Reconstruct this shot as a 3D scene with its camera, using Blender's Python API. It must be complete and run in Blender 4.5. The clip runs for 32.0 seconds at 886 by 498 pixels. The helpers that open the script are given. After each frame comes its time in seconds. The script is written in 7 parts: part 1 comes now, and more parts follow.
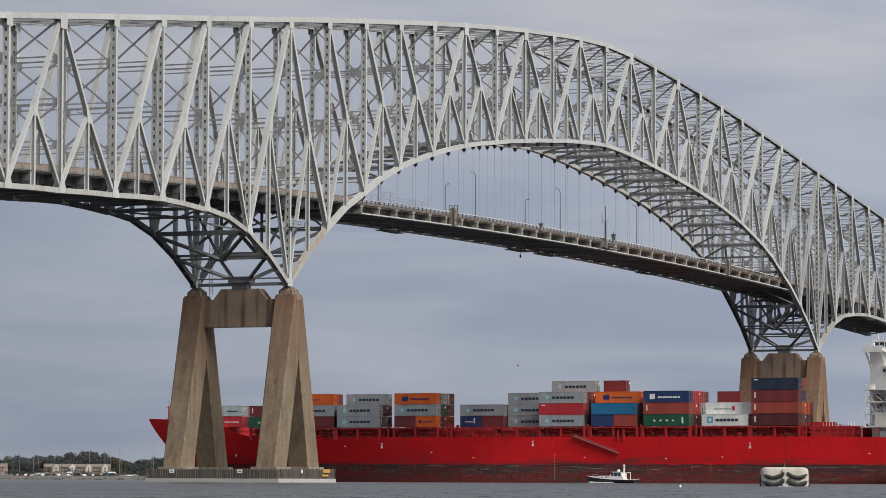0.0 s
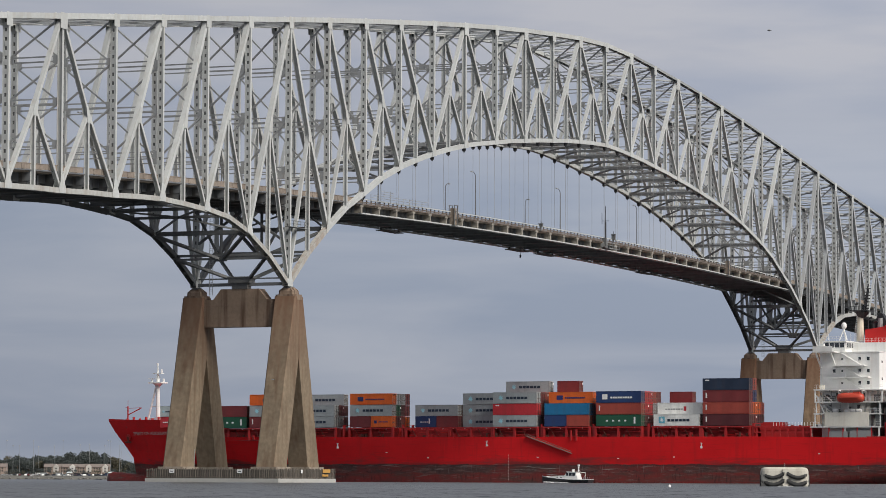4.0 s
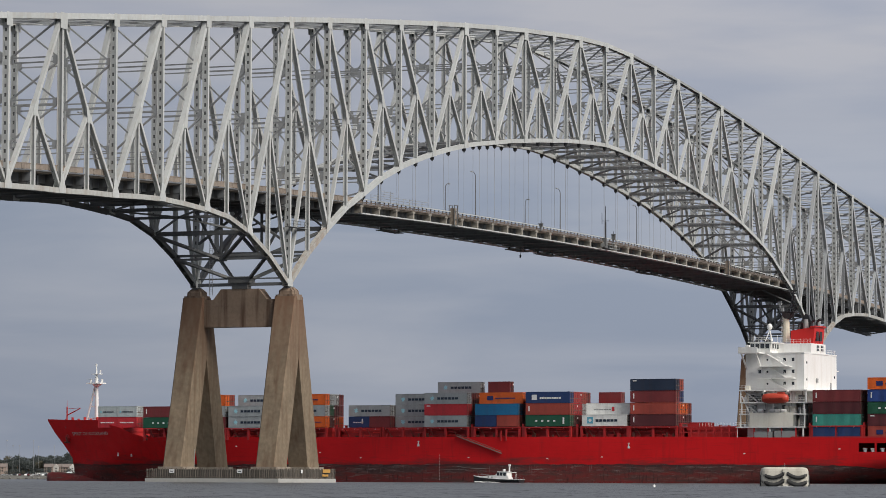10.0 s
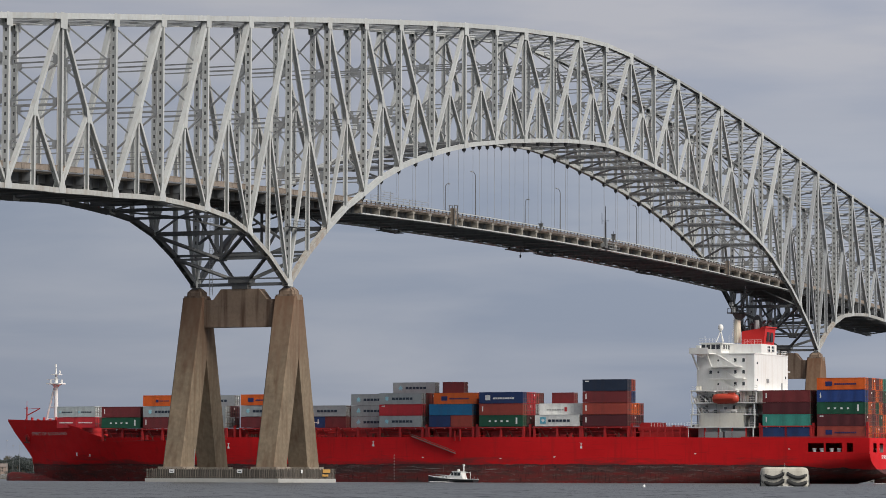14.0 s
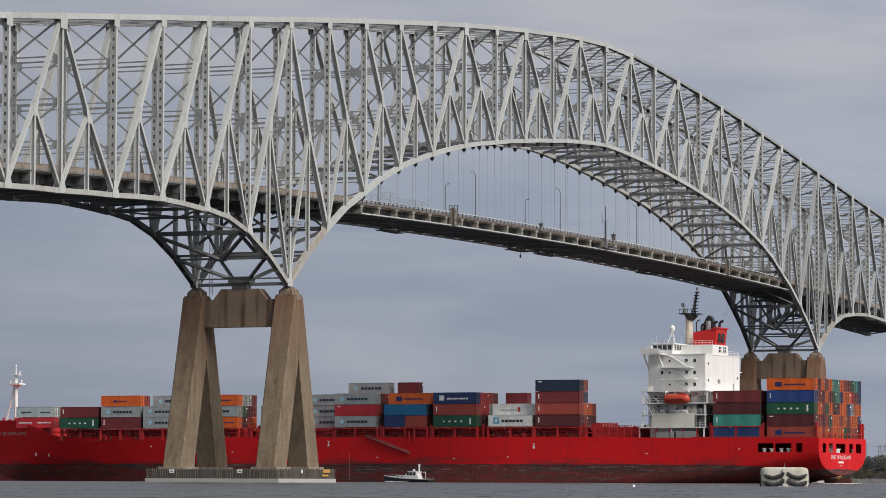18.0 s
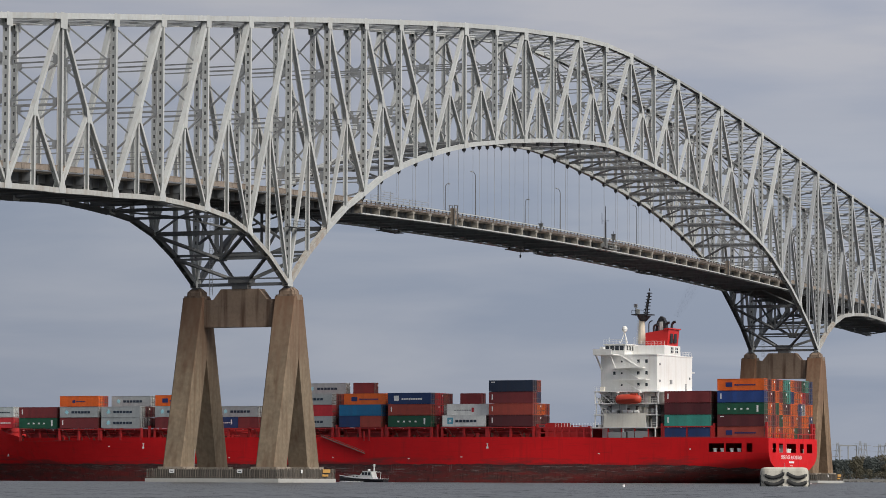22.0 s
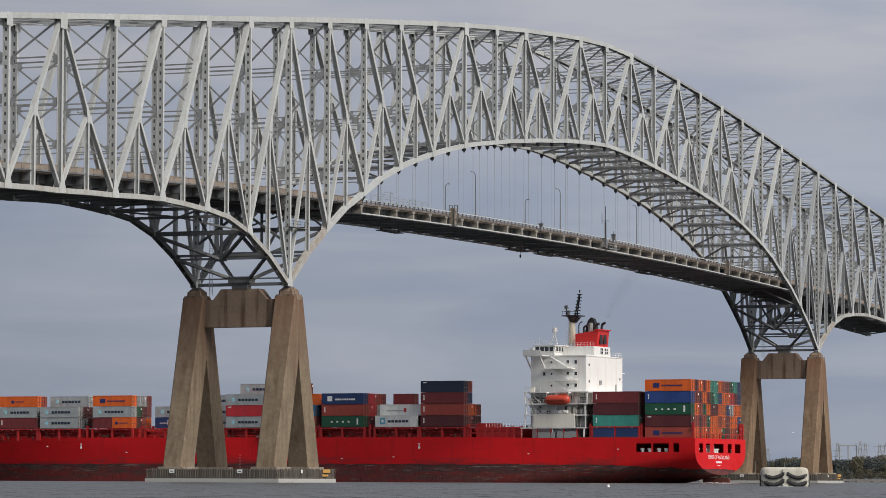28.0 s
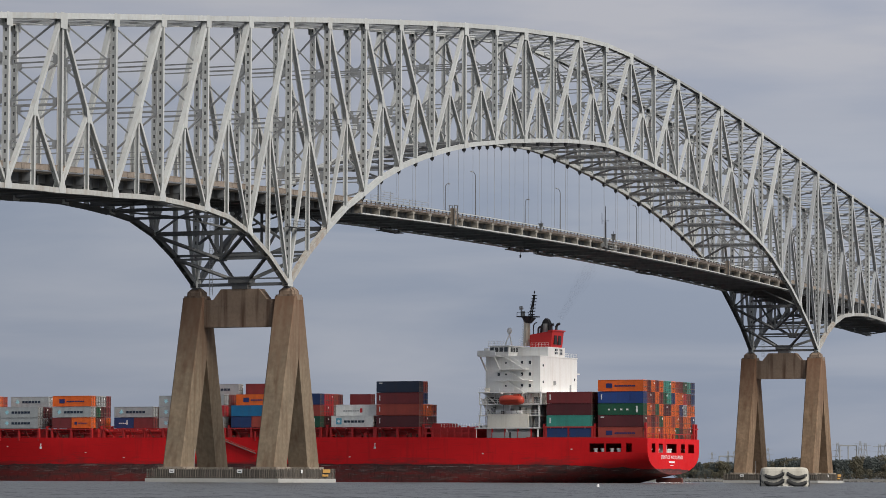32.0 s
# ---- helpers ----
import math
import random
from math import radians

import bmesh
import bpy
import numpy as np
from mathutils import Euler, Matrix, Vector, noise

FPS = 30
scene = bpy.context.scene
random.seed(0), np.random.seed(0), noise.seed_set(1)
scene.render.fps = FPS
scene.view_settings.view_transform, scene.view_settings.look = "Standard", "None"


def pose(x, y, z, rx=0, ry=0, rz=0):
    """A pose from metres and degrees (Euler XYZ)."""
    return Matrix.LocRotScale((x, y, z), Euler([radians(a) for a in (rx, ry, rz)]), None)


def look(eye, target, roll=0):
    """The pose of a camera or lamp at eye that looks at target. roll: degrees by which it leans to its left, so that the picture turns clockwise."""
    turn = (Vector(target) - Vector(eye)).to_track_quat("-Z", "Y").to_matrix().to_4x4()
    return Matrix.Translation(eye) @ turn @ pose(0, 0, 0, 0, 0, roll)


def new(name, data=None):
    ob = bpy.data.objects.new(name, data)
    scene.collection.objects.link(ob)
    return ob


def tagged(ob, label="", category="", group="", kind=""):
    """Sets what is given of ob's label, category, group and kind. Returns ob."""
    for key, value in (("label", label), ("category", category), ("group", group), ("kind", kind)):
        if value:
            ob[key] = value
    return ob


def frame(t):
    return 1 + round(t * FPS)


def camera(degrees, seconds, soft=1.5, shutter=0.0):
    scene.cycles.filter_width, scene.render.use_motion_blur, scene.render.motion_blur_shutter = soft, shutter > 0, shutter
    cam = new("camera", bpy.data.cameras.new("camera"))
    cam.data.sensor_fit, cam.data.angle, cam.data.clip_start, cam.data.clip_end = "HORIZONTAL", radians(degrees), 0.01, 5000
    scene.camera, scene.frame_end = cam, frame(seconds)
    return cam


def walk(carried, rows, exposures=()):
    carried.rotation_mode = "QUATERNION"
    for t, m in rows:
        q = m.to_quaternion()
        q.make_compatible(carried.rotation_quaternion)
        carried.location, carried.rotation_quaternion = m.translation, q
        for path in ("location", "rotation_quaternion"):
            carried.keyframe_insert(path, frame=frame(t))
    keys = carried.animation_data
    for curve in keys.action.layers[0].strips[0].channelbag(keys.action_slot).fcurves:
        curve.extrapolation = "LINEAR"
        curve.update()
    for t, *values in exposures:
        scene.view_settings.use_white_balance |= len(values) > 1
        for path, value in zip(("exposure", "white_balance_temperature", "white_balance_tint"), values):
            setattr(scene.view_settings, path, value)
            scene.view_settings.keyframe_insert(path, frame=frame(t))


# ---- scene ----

# ---- camera ----
cam = camera(14.49, 32.0, soft=0.8)
EYE = (-618.33, -289.34, 0.61)
VIEW = look(EYE, (26.88, -21.82, 46.89), 0.188)
walk(cam, [(0.0, VIEW), (32.0, VIEW)], [(0.0, 0.10), (4.0, 0.08), (8.0, 0.02), (13.0, 0.0), (32.0, 0.0)])

# ---- world and sun: a thinly overcast afternoon sky, soft sun from the right ----
SUN_ELEV, SUN_AZ = 43.0, -111.0      # azimuth from +x towards +y


def world_sky():
    w = bpy.data.worlds.new("sky")
    scene.world = w
    w.use_nodes = True
    nt = w.node_tree
    nt.nodes.clear()
    N, L = nt.nodes.new, nt.links.new
    sky = N("ShaderNodeTexSky")
    sky.sky_type, sky.sun_disc = "NISHITA", False
    sky.sun_elevation, sky.sun_rotation = radians(SUN_ELEV), radians(90 - SUN_AZ)
    sky.air_density, sky.dust_density = 1.0, 3.0
    bg_clear = N("ShaderNodeBackground")
    bg_clear.inputs["Strength"].default_value = 0.05
    L(sky.outputs[0], bg_clear.inputs["Color"])
    tc = N("ShaderNodeTexCoord")
    sep = N("ShaderNodeSeparateXYZ")
    L(tc.outputs["Generated"], sep.inputs[0])
    # long flat banks of cloud: the dome stretched so that they lie level
    mp = N("ShaderNodeMapping")
    mp.inputs["Scale"].default_value = (5.0, 5.0, 30.0)
    L(tc.outputs["Generated"], mp.inputs["Vector"])
    n1 = N("ShaderNodeTexNoise")
    n1.inputs["Scale"].default_value, n1.inputs["Detail"].default_value, n1.inputs["Roughness"].default_value = 1.7, 5.0, 0.5
    n1.inputs["Distortion"].default_value = 0.4
    L(mp.outputs[0], n1.inputs["Vector"])
    cr = N("ShaderNodeValToRGB")
    cr.color_ramp.elements[0].position, cr.color_ramp.elements[0].color = 0.365, (0.318, 0.368, 0.474, 1)
    cr.color_ramp.elements[1].position, cr.color_ramp.elements[1].color = 0.70, (0.44, 0.472, 0.553, 1)
    L(n1.outputs["Fac"], cr.inputs["Fac"])
    # an overcast dome brightens towards the zenith
    up = N("ShaderNodeMapRange")
    up.inputs["From Min"].default_value, up.inputs["From Max"].default_value = 0.0, 0.17
    up.inputs["To Min"].default_value, up.inputs["To Max"].default_value = 0.845, 1.06
    L(sep.outputs["Z"], up.inputs["Value"])
    hi = N("ShaderNodeMapRange")
    hi.inputs["From Min"].default_value, hi.inputs["From Max"].default_value = 0.19, 0.7
    hi.inputs["To Min"].default_value, hi.inputs["To Max"].default_value = 1.0, 0.52
    L(sep.outputs["Z"], hi.inputs["Value"])
    both = N("ShaderNodeMath")
    both.operation = "MULTIPLY"
    L(up.outputs[0], both.inputs[0])
    L(hi.outputs[0], both.inputs[1])
    # higher up the cloud thins to a paler, warmer grey
    thin = N("ShaderNodeMapRange")
    thin.inputs["From Min"].default_value, thin.inputs["From Max"].default_value = 0.082, 0.122
    L(sep.outputs["Z"], thin.inputs["Value"])
    n2 = N("ShaderNodeTexNoise")
    n2.inputs["Scale"].default_value, n2.inputs["Detail"].default_value = 2.3, 6.0
    L(mp.outputs[0], n2.inputs["Vector"])
    pale = N("ShaderNodeValToRGB")
    pale.color_ramp.elements[0].position, pale.color_ramp.elements[0].color = 0.34, (0.37, 0.398, 0.483, 1)
    pale.color_ramp.elements[1].position, pale.color_ramp.elements[1].color = 0.60, (0.472, 0.478, 0.528, 1)
    L(n2.outputs["Fac"], pale.inputs["Fac"])
    blend = N("ShaderNodeMix")
    blend.data_type = "RGBA"
    L(thin.outputs[0], blend.inputs[0])
    L(cr.outputs[0], blend.inputs[6])
    L(pale.outputs[0], blend.inputs[7])
    # paler towards the sun's side
    side = N("ShaderNodeVectorMath")
    side.operation, side.inputs[1].default_value = "DOT_PRODUCT", (0.3822, -0.9217, 0.0)
    L(tc.outputs["Generated"], side.inputs[0])
    tilt = N("ShaderNodeMapRange")
    tilt.inputs["From Min"].default_value, tilt.inputs["From Max"].default_value = -0.13, 0.10
    tilt.inputs["To Min"].default_value, tilt.inputs["To Max"].default_value = 0.93, 1.06
    L(side.outputs["Value"], tilt.inputs["Value"])
    glow = N("ShaderNodeMath")
    glow.operation = "MULTIPLY"
    L(both.outputs[0], glow.inputs[0])
    L(tilt.outputs[0], glow.inputs[1])
    bg_cloud = N("ShaderNodeBackground")
    L(blend.outputs[2], bg_cloud.inputs["Color"])
    L(glow.outputs[0], bg_cloud.inputs["Strength"])
    mix = N("ShaderNodeMixShader")
    mix.inputs[0].default_value = 0.88
    L(bg_clear.outputs[0], mix.inputs[1])
    L(bg_cloud.outputs[0], mix.inputs[2])
    out = N("ShaderNodeOutputWorld")
    L(mix.outputs[0], out.inputs["Surface"])


world_sky()
sun = new("sun", bpy.data.lights.new("sun", "SUN"))
sun.data.energy, sun.data.angle, sun.data.color = 3.6, radians(34), (1.0, 0.95, 0.88)
_a, _e = radians(SUN_AZ), radians(SUN_ELEV)
sun.matrix_world = look((math.cos(_a) * math.cos(_e) * 500, math.sin(_a) * math.cos(_e) * 500, math.sin(_e) * 500), (0, 0, 0))

# ---- materials ----


def mat(name, base, rough=0.6, metal=0.0, var=0.12, scale=0.6, fine=9.0, bump=0.0, streak=None, streak_amt=0.0, vary=0.0, spec=0.5, rust=None):
    """A surface with variation at two scales, optional downward streaks and piece-to-piece variation."""
    m = bpy.data.materials.new(name)
    m.use_nodes = True
    nt = m.node_tree
    N, L = nt.nodes.new, nt.links.new
    b = nt.nodes["Principled BSDF"]
    b.inputs["Roughness"].default_value, b.inputs["Metallic"].default_value = rough, metal
    b.inputs["Specular IOR Level"].default_value = spec
    tc = N("ShaderNodeTexCoord")
    n1, n2 = N("ShaderNodeTexNoise"), N("ShaderNodeTexNoise")
    n1.inputs["Scale"].default_value, n2.inputs["Scale"].default_value = scale, fine
    n1.inputs["Detail"].default_value = n2.inputs["Detail"].default_value = 4.0
    L(tc.outputs["Object"], n1.inputs["Vector"])
    L(tc.outputs["Object"], n2.inputs["Vector"])
    add = N("ShaderNodeMath")
    add.operation = "ADD"
    L(n1.outputs["Fac"], add.inputs[0])
    L(n2.outputs["Fac"], add.inputs[1])
    rng = N("ShaderNodeMapRange")
    rng.inputs["From Min"].default_value, rng.inputs["From Max"].default_value = 0.6, 1.4
    rng.inputs["To Min"].default_value, rng.inputs["To Max"].default_value = 1.0 - var, 1.0 + var
    L(add.outputs[0], rng.inputs["Value"])
    last = rng.outputs[0]
    if vary:
        oi = N("ShaderNodeObjectInfo")
        r2 = N("ShaderNodeMapRange")
        r2.inputs["To Min"].default_value, r2.inputs["To Max"].default_value = 1.0 - vary, 1.0 + vary
        L(oi.outputs["Random"], r2.inputs["Value"])
        mu = N("ShaderNodeMath")
        mu.operation = "MULTIPLY"
        L(last, mu.inputs[0])
        L(r2.outputs[0], mu.inputs[1])
        last = mu.outputs[0]
    sc = N("ShaderNodeVectorMath")
    sc.operation = "SCALE"
    sc.inputs[0].default_value = base
    L(last, sc.inputs["Scale"])
    col = sc.outputs[0]
    if streak:
        mp = N("ShaderNodeMapping")
        mp.inputs["Scale"].default_value = (1.0, 1.0, 0.07)
        L(tc.outputs["Object"], mp.inputs["Vector"])
        ns = N("ShaderNodeTexNoise")
        ns.inputs["Scale"].default_value, ns.inputs["Detail"].default_value = 0.9, 5.0
        L(mp.outputs[0], ns.inputs["Vector"])
        rs = N("ShaderNodeMapRange")
        rs.inputs["From Min"].default_value, rs.inputs["From Max"].default_value = 0.48, 0.72
        rs.inputs["To Max"].default_value = streak_amt
        L(ns.outputs["Fac"], rs.inputs["Value"])
        mx = N("ShaderNodeMix")
        mx.data_type = "RGBA"
        mx.inputs[7].default_value = (*streak, 1)
        L(rs.outputs[0], mx.inputs[0])
        L(col, mx.inputs[6])
        col = mx.outputs[2]
    if rust:
        # run-off from the steel above: ragged, thinning downwards
        sz = N("ShaderNodeSeparateXYZ")
        L(tc.outputs["Object"], sz.inputs[0])
        mp2 = N("ShaderNodeMapping")
        mp2.inputs["Scale"].default_value = (1.0, 1.0, 0.05)
        L(tc.outputs["Object"], mp2.inputs["Vector"])
        nr = N("ShaderNodeTexNoise")
        nr.inputs["Scale"].default_value, nr.inputs["Detail"].default_value = 1.1, 5.0
        L(mp2.outputs[0], nr.inputs["Vector"])
        ma = N("ShaderNodeMath")
        ma.operation, ma.inputs[1].default_value = "MULTIPLY_ADD", 26.0
        L(nr.outputs["Fac"], ma.inputs[0])
        L(sz.outputs["Z"], ma.inputs[2])
        rr_ = N("ShaderNodeMapRange")
        rr_.inputs["From Min"].default_value, rr_.inputs["From Max"].default_value = rust[0] + 11.0, rust[1] + 15.0
        rr_.inputs["To Max"].default_value = 0.8
        L(ma.outputs[0], rr_.inputs["Value"])
        mr = N("ShaderNodeMix")
        mr.data_type = "RGBA"
        mr.inputs[7].default_value = (*rust[2], 1)
        L(rr_.outputs[0], mr.inputs[0])
        L(col, mr.inputs[6])
        col = mr.outputs[2]
    L(col, b.inputs["Base Color"])
    if bump:
        bp = N("ShaderNodeBump")
        bp.inputs["Strength"].default_value, bp.inputs["Distance"].default_value = 0.6, bump
        L(n2.outputs["Fac"], bp.inputs["Height"])
        L(bp.outputs[0], b.inputs["Normal"])
    return m


PAINT = mat("bridge_paint", (0.50, 0.518, 0.51), 0.6, var=0.10, scale=0.15, fine=1.2, streak=(0.33, 0.26, 0.19), streak_amt=0.22, vary=0.06)
# darker copy of the bridge paint, the shade below the deck in its colour
PAINT_SHADED = mat("bridge_paint_shaded", (0.125, 0.134, 0.14), 0.6, var=0.14, scale=0.2, fine=1.5, streak=(0.2, 0.15, 0.11), streak_amt=0.3, vary=0.08)
PAINT_MID = mat("bridge_paint_mid", (0.32, 0.335, 0.34), 0.6, var=0.12, scale=0.2, fine=1.5, streak=(0.24, 0.18, 0.13), streak_amt=0.25, vary=0.08)
# dimmed bridge paint: shade on far web members and overhead laterals as colour
PAINT_HALF_SHADED = mat("bridge_paint_half_shaded", (0.40, 0.42, 0.43), 0.6, var=0.12, scale=0.2, fine=1.5, streak=(0.26, 0.2, 0.15), streak_amt=0.25, vary=0.1)
# another darkened copy: shade under the arch and slab edge is in the colour
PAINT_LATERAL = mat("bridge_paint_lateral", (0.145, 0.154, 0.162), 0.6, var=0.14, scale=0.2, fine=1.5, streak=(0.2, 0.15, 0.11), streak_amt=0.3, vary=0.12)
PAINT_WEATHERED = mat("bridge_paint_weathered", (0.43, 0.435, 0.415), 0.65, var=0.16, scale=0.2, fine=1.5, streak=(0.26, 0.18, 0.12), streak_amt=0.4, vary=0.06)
PARAPET_RUST = mat("weathered_rail", (0.15, 0.122, 0.102), 0.85, var=0.3, scale=0.2, fine=1.5)
DECK_CONC = mat("deck_concrete", (0.27, 0.225, 0.18), 0.85, var=0.2, scale=0.1, fine=2.0, streak=(0.16, 0.12, 0.1), streak_amt=0.5)
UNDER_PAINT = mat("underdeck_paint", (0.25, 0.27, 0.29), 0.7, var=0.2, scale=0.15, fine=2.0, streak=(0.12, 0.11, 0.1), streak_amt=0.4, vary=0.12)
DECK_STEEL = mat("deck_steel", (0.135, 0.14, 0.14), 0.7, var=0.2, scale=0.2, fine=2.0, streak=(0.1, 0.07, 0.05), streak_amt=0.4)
PAINT_PATCHED = mat("bridge_paint_patched", (0.41, 0.40, 0.37), 0.65, var=0.2, scale=0.4, fine=1.6, streak=(0.26, 0.15, 0.09), streak_amt=0.6)
BRACKET_PAINT = mat("bracket_paint", (0.27, 0.25, 0.215), 0.75, var=0.2, scale=0.3, fine=2.0, vary=0.15)
PIER_CAP = mat("pier_cap_concrete", (0.30, 0.26, 0.21), 0.9, var=0.2, scale=0.4, fine=2.0, streak=(0.13, 0.08, 0.05), streak_amt=0.7)
PARAPET_CONC = mat("parapet_concrete", (0.265, 0.222, 0.185), 0.85, var=0.25, scale=0.2, fine=2.0, streak=(0.17, 0.12, 0.09), streak_amt=0.55, vary=0.12)
CABLE = mat("cable", (0.34, 0.355, 0.37), 0.5, var=0.05)
PIER_CONC = mat("pier_concrete", (0.215, 0.166, 0.113), 0.9, var=0.30, scale=0.16, fine=1.3, bump=0.004, streak=(0.115, 0.068, 0.04), streak_amt=0.7, rust=(21.0, 36.0, (0.155, 0.078, 0.046)))
PIER_RUSTY = mat("pier_concrete_rusty", (0.235, 0.160, 0.100), 0.9, var=0.36, scale=0.16, fine=1.3, bump=0.004, streak=(0.12, 0.066, 0.036), streak_amt=0.7, rust=(21.0, 36.0, (0.165, 0.078, 0.044)))
PIER_TOP = mat("pier_concrete_top", (0.235, 0.172, 0.125), 0.9, var=0.18, scale=0.3, fine=1.6, bump=0.004, streak=(0.085, 0.045, 0.028), streak_amt=0.95)
BASE_CONC = mat("footing_concrete", (0.44, 0.435, 0.41), 0.85, var=0.12, scale=0.2, fine=2.0, bump=0.01)
DARK_CONC = mat("dark_concrete", (0.085, 0.078, 0.066), 0.6, var=0.3, scale=0.3, fine=2.0)
TIMBER = mat("fender_timber", (0.135, 0.118, 0.10), 0.9, var=0.25, scale=0.5, fine=6.0, bump=0.01, vary=0.35)
DARK = mat("dark_gap", (0.02, 0.02, 0.02), 0.8)
WHITE = mat("white_paint", (0.84, 0.845, 0.825), 0.5, var=0.05, scale=0.2, fine=2.0, streak=(0.5, 0.42, 0.32), streak_amt=0.25)
CREAM = mat("cream_paint", (0.86, 0.83, 0.73), 0.5, var=0.06, scale=0.2, fine=2.0, streak=(0.5, 0.4, 0.28), streak_amt=0.25)
CREAM_RUSTED = mat("cream_paint_rusted", (0.74, 0.68, 0.55), 0.6, var=0.12, scale=0.4, fine=2.0, streak=(0.30, 0.14, 0.06), streak_amt=0.85)
BLACK = mat("black_paint", (0.025, 0.025, 0.028), 0.5)
GLASS = mat("window_glass", (0.03, 0.035, 0.04), 0.08, spec=0.8)
RED_DECK = mat("deck_red", (0.44, 0.022, 0.022), 0.55, var=0.2, scale=0.3, fine=3.0)
FUNNEL_RED = mat("funnel_red", (0.62, 0.025, 0.022), 0.4, var=0.08, scale=0.3)
BOAT_ORANGE = mat("lifeboat_orange", (0.50, 0.062, 0.034), 0.4, var=0.08)
GREY_STEEL = mat("grey_steel", (0.30, 0.31, 0.31), 0.5, var=0.1)
SIGN_YELLOW = mat("sign_yellow", (0.55, 0.30, 0.07), 0.5, var=0.05)
RUBBER = mat("rubber", (0.03, 0.031, 0.031), 0.75, var=0.2, fine=20.0, bump=0.01)
BUOY_WHITE = mat("buoy_paint", (0.56, 0.535, 0.46), 0.7, var=0.12, scale=1.0, fine=6.0, streak=(0.25, 0.2, 0.14), streak_amt=0.35)
ROCK = mat("shore_rock", (0.125, 0.122, 0.108), 0.95, var=0.45, scale=0.08, fine=0.6)
BANK_ROCK = mat("bank_rock", (0.20, 0.195, 0.18), 0.95, var=0.35, scale=0.1, fine=0.8)
GRASS = mat("shore_grass", (0.14, 0.14, 0.09), 0.95, var=0.3, scale=0.05, fine=0.5)
ROOF = mat("roof_shingle", (0.21, 0.175, 0.155), 0.9, var=0.15)
SIDING = mat("house_siding", (0.30, 0.235, 0.195), 0.8, var=0.08, vary=0.25)
GABLE = mat("gable_siding", (0.55, 0.53, 0.49), 0.8, var=0.08, vary=0.2)
BARK = mat("bark", (0.10, 0.075, 0.055), 0.95)


def leaf_mat(name, base):
    m = mat(name, base, 0.9, var=0.3, scale=0.08, fine=0.7, spec=0.15)
    nt = m.node_tree
    geo = nt.nodes.new("ShaderNodeNewGeometry")
    hs = nt.nodes.new("ShaderNodeHueSaturation")
    rg = nt.nodes.new("ShaderNodeMapRange")
    rg.inputs["To Min"].default_value, rg.inputs["To Max"].default_value = 0.9, 1.1
    nt.links.new(geo.outputs["Random Per Island"], rg.inputs["Value"])
    nt.links.new(rg.outputs[0], hs.inputs["Value"])
    b = nt.nodes["Principled BSDF"]
    src = b.inputs["Base Color"].links[0].from_socket
    nt.links.new(src, hs.inputs["Color"])
    nt.links.new(hs.outputs[0], b.inputs["Base Color"])
    return m


# leaf green is lightened and blued, so distance haze sits in the colour
LEAF = leaf_mat("foliage", (0.080, 0.092, 0.088))
LEAF_DRY = leaf_mat("foliage_autumn", (0.115, 0.106, 0.075))


def water_mat():
    m = bpy.data.materials.new("river_water")
    m.use_nodes = True
    nt = m.node_tree
    N, L = nt.nodes.new, nt.links.new
    b = nt.nodes["Principled BSDF"]
    b.inputs["Base Color"].default_value = (0.055, 0.060, 0.062, 1)
    b.inputs["Roughness"].default_value = 0.3
    b.inputs["IOR"].default_value = 1.33
    tc = N("ShaderNodeTexCoord")
    heights = []
    for sc_, det in ((0.09, 3.0), (0.5, 4.0), (2.2, 3.0)):
        n = N("ShaderNodeTexNoise")
        n.inputs["Scale"].default_value, n.inputs["Detail"].default_value = sc_, det
        L(tc.outputs["Object"], n.inputs["Vector"])
        heights.append(n.outputs["Fac"])
    # wind-ruffled towards the near shore, calmer in the lee of the bridge
    sx = N("ShaderNodeSeparateXYZ")
    L(tc.outputs["Object"], sx.inputs[0])
    wind = N("ShaderNodeMapRange")
    wind.inputs["From Min"].default_value, wind.inputs["From Max"].default_value = -40.0, -170.0
    wind.inputs["To Min"].default_value, wind.inputs["To Max"].default_value = 0.45, 1.0
    gust = N("ShaderNodeTexNoise")
    gust.inputs["Scale"].default_value = 0.02
    L(tc.outputs["Object"], gust.inputs["Vector"])
    gm = N("ShaderNodeMath")
    gm.operation, gm.inputs[1].default_value = "MULTIPLY_ADD", 160.0
    L(gust.outputs["Fac"], gm.inputs[0])
    L(sx.outputs["X"], gm.inputs[2])
    off = N("ShaderNodeMath")
    off.operation, off.inputs[1].default_value = "SUBTRACT", 80.0
    L(gm.outputs[0], off.inputs[0])
    L(off.outputs[0], wind.inputs["Value"])
    prev = None
    for h, d in zip(heights, (1.1, 0.4, 0.14)):
        bp = N("ShaderNodeBump")
        bp.inputs["Strength"].default_value, bp.inputs["Distance"].default_value = 1.0, d
        L(h, bp.inputs["Height"])
        L(wind.outputs[0], bp.inputs["Strength"])
        if prev:
            L(prev, bp.inputs["Normal"])
        prev = bp.outputs[0]
    L(prev, b.inputs["Normal"])
    return m


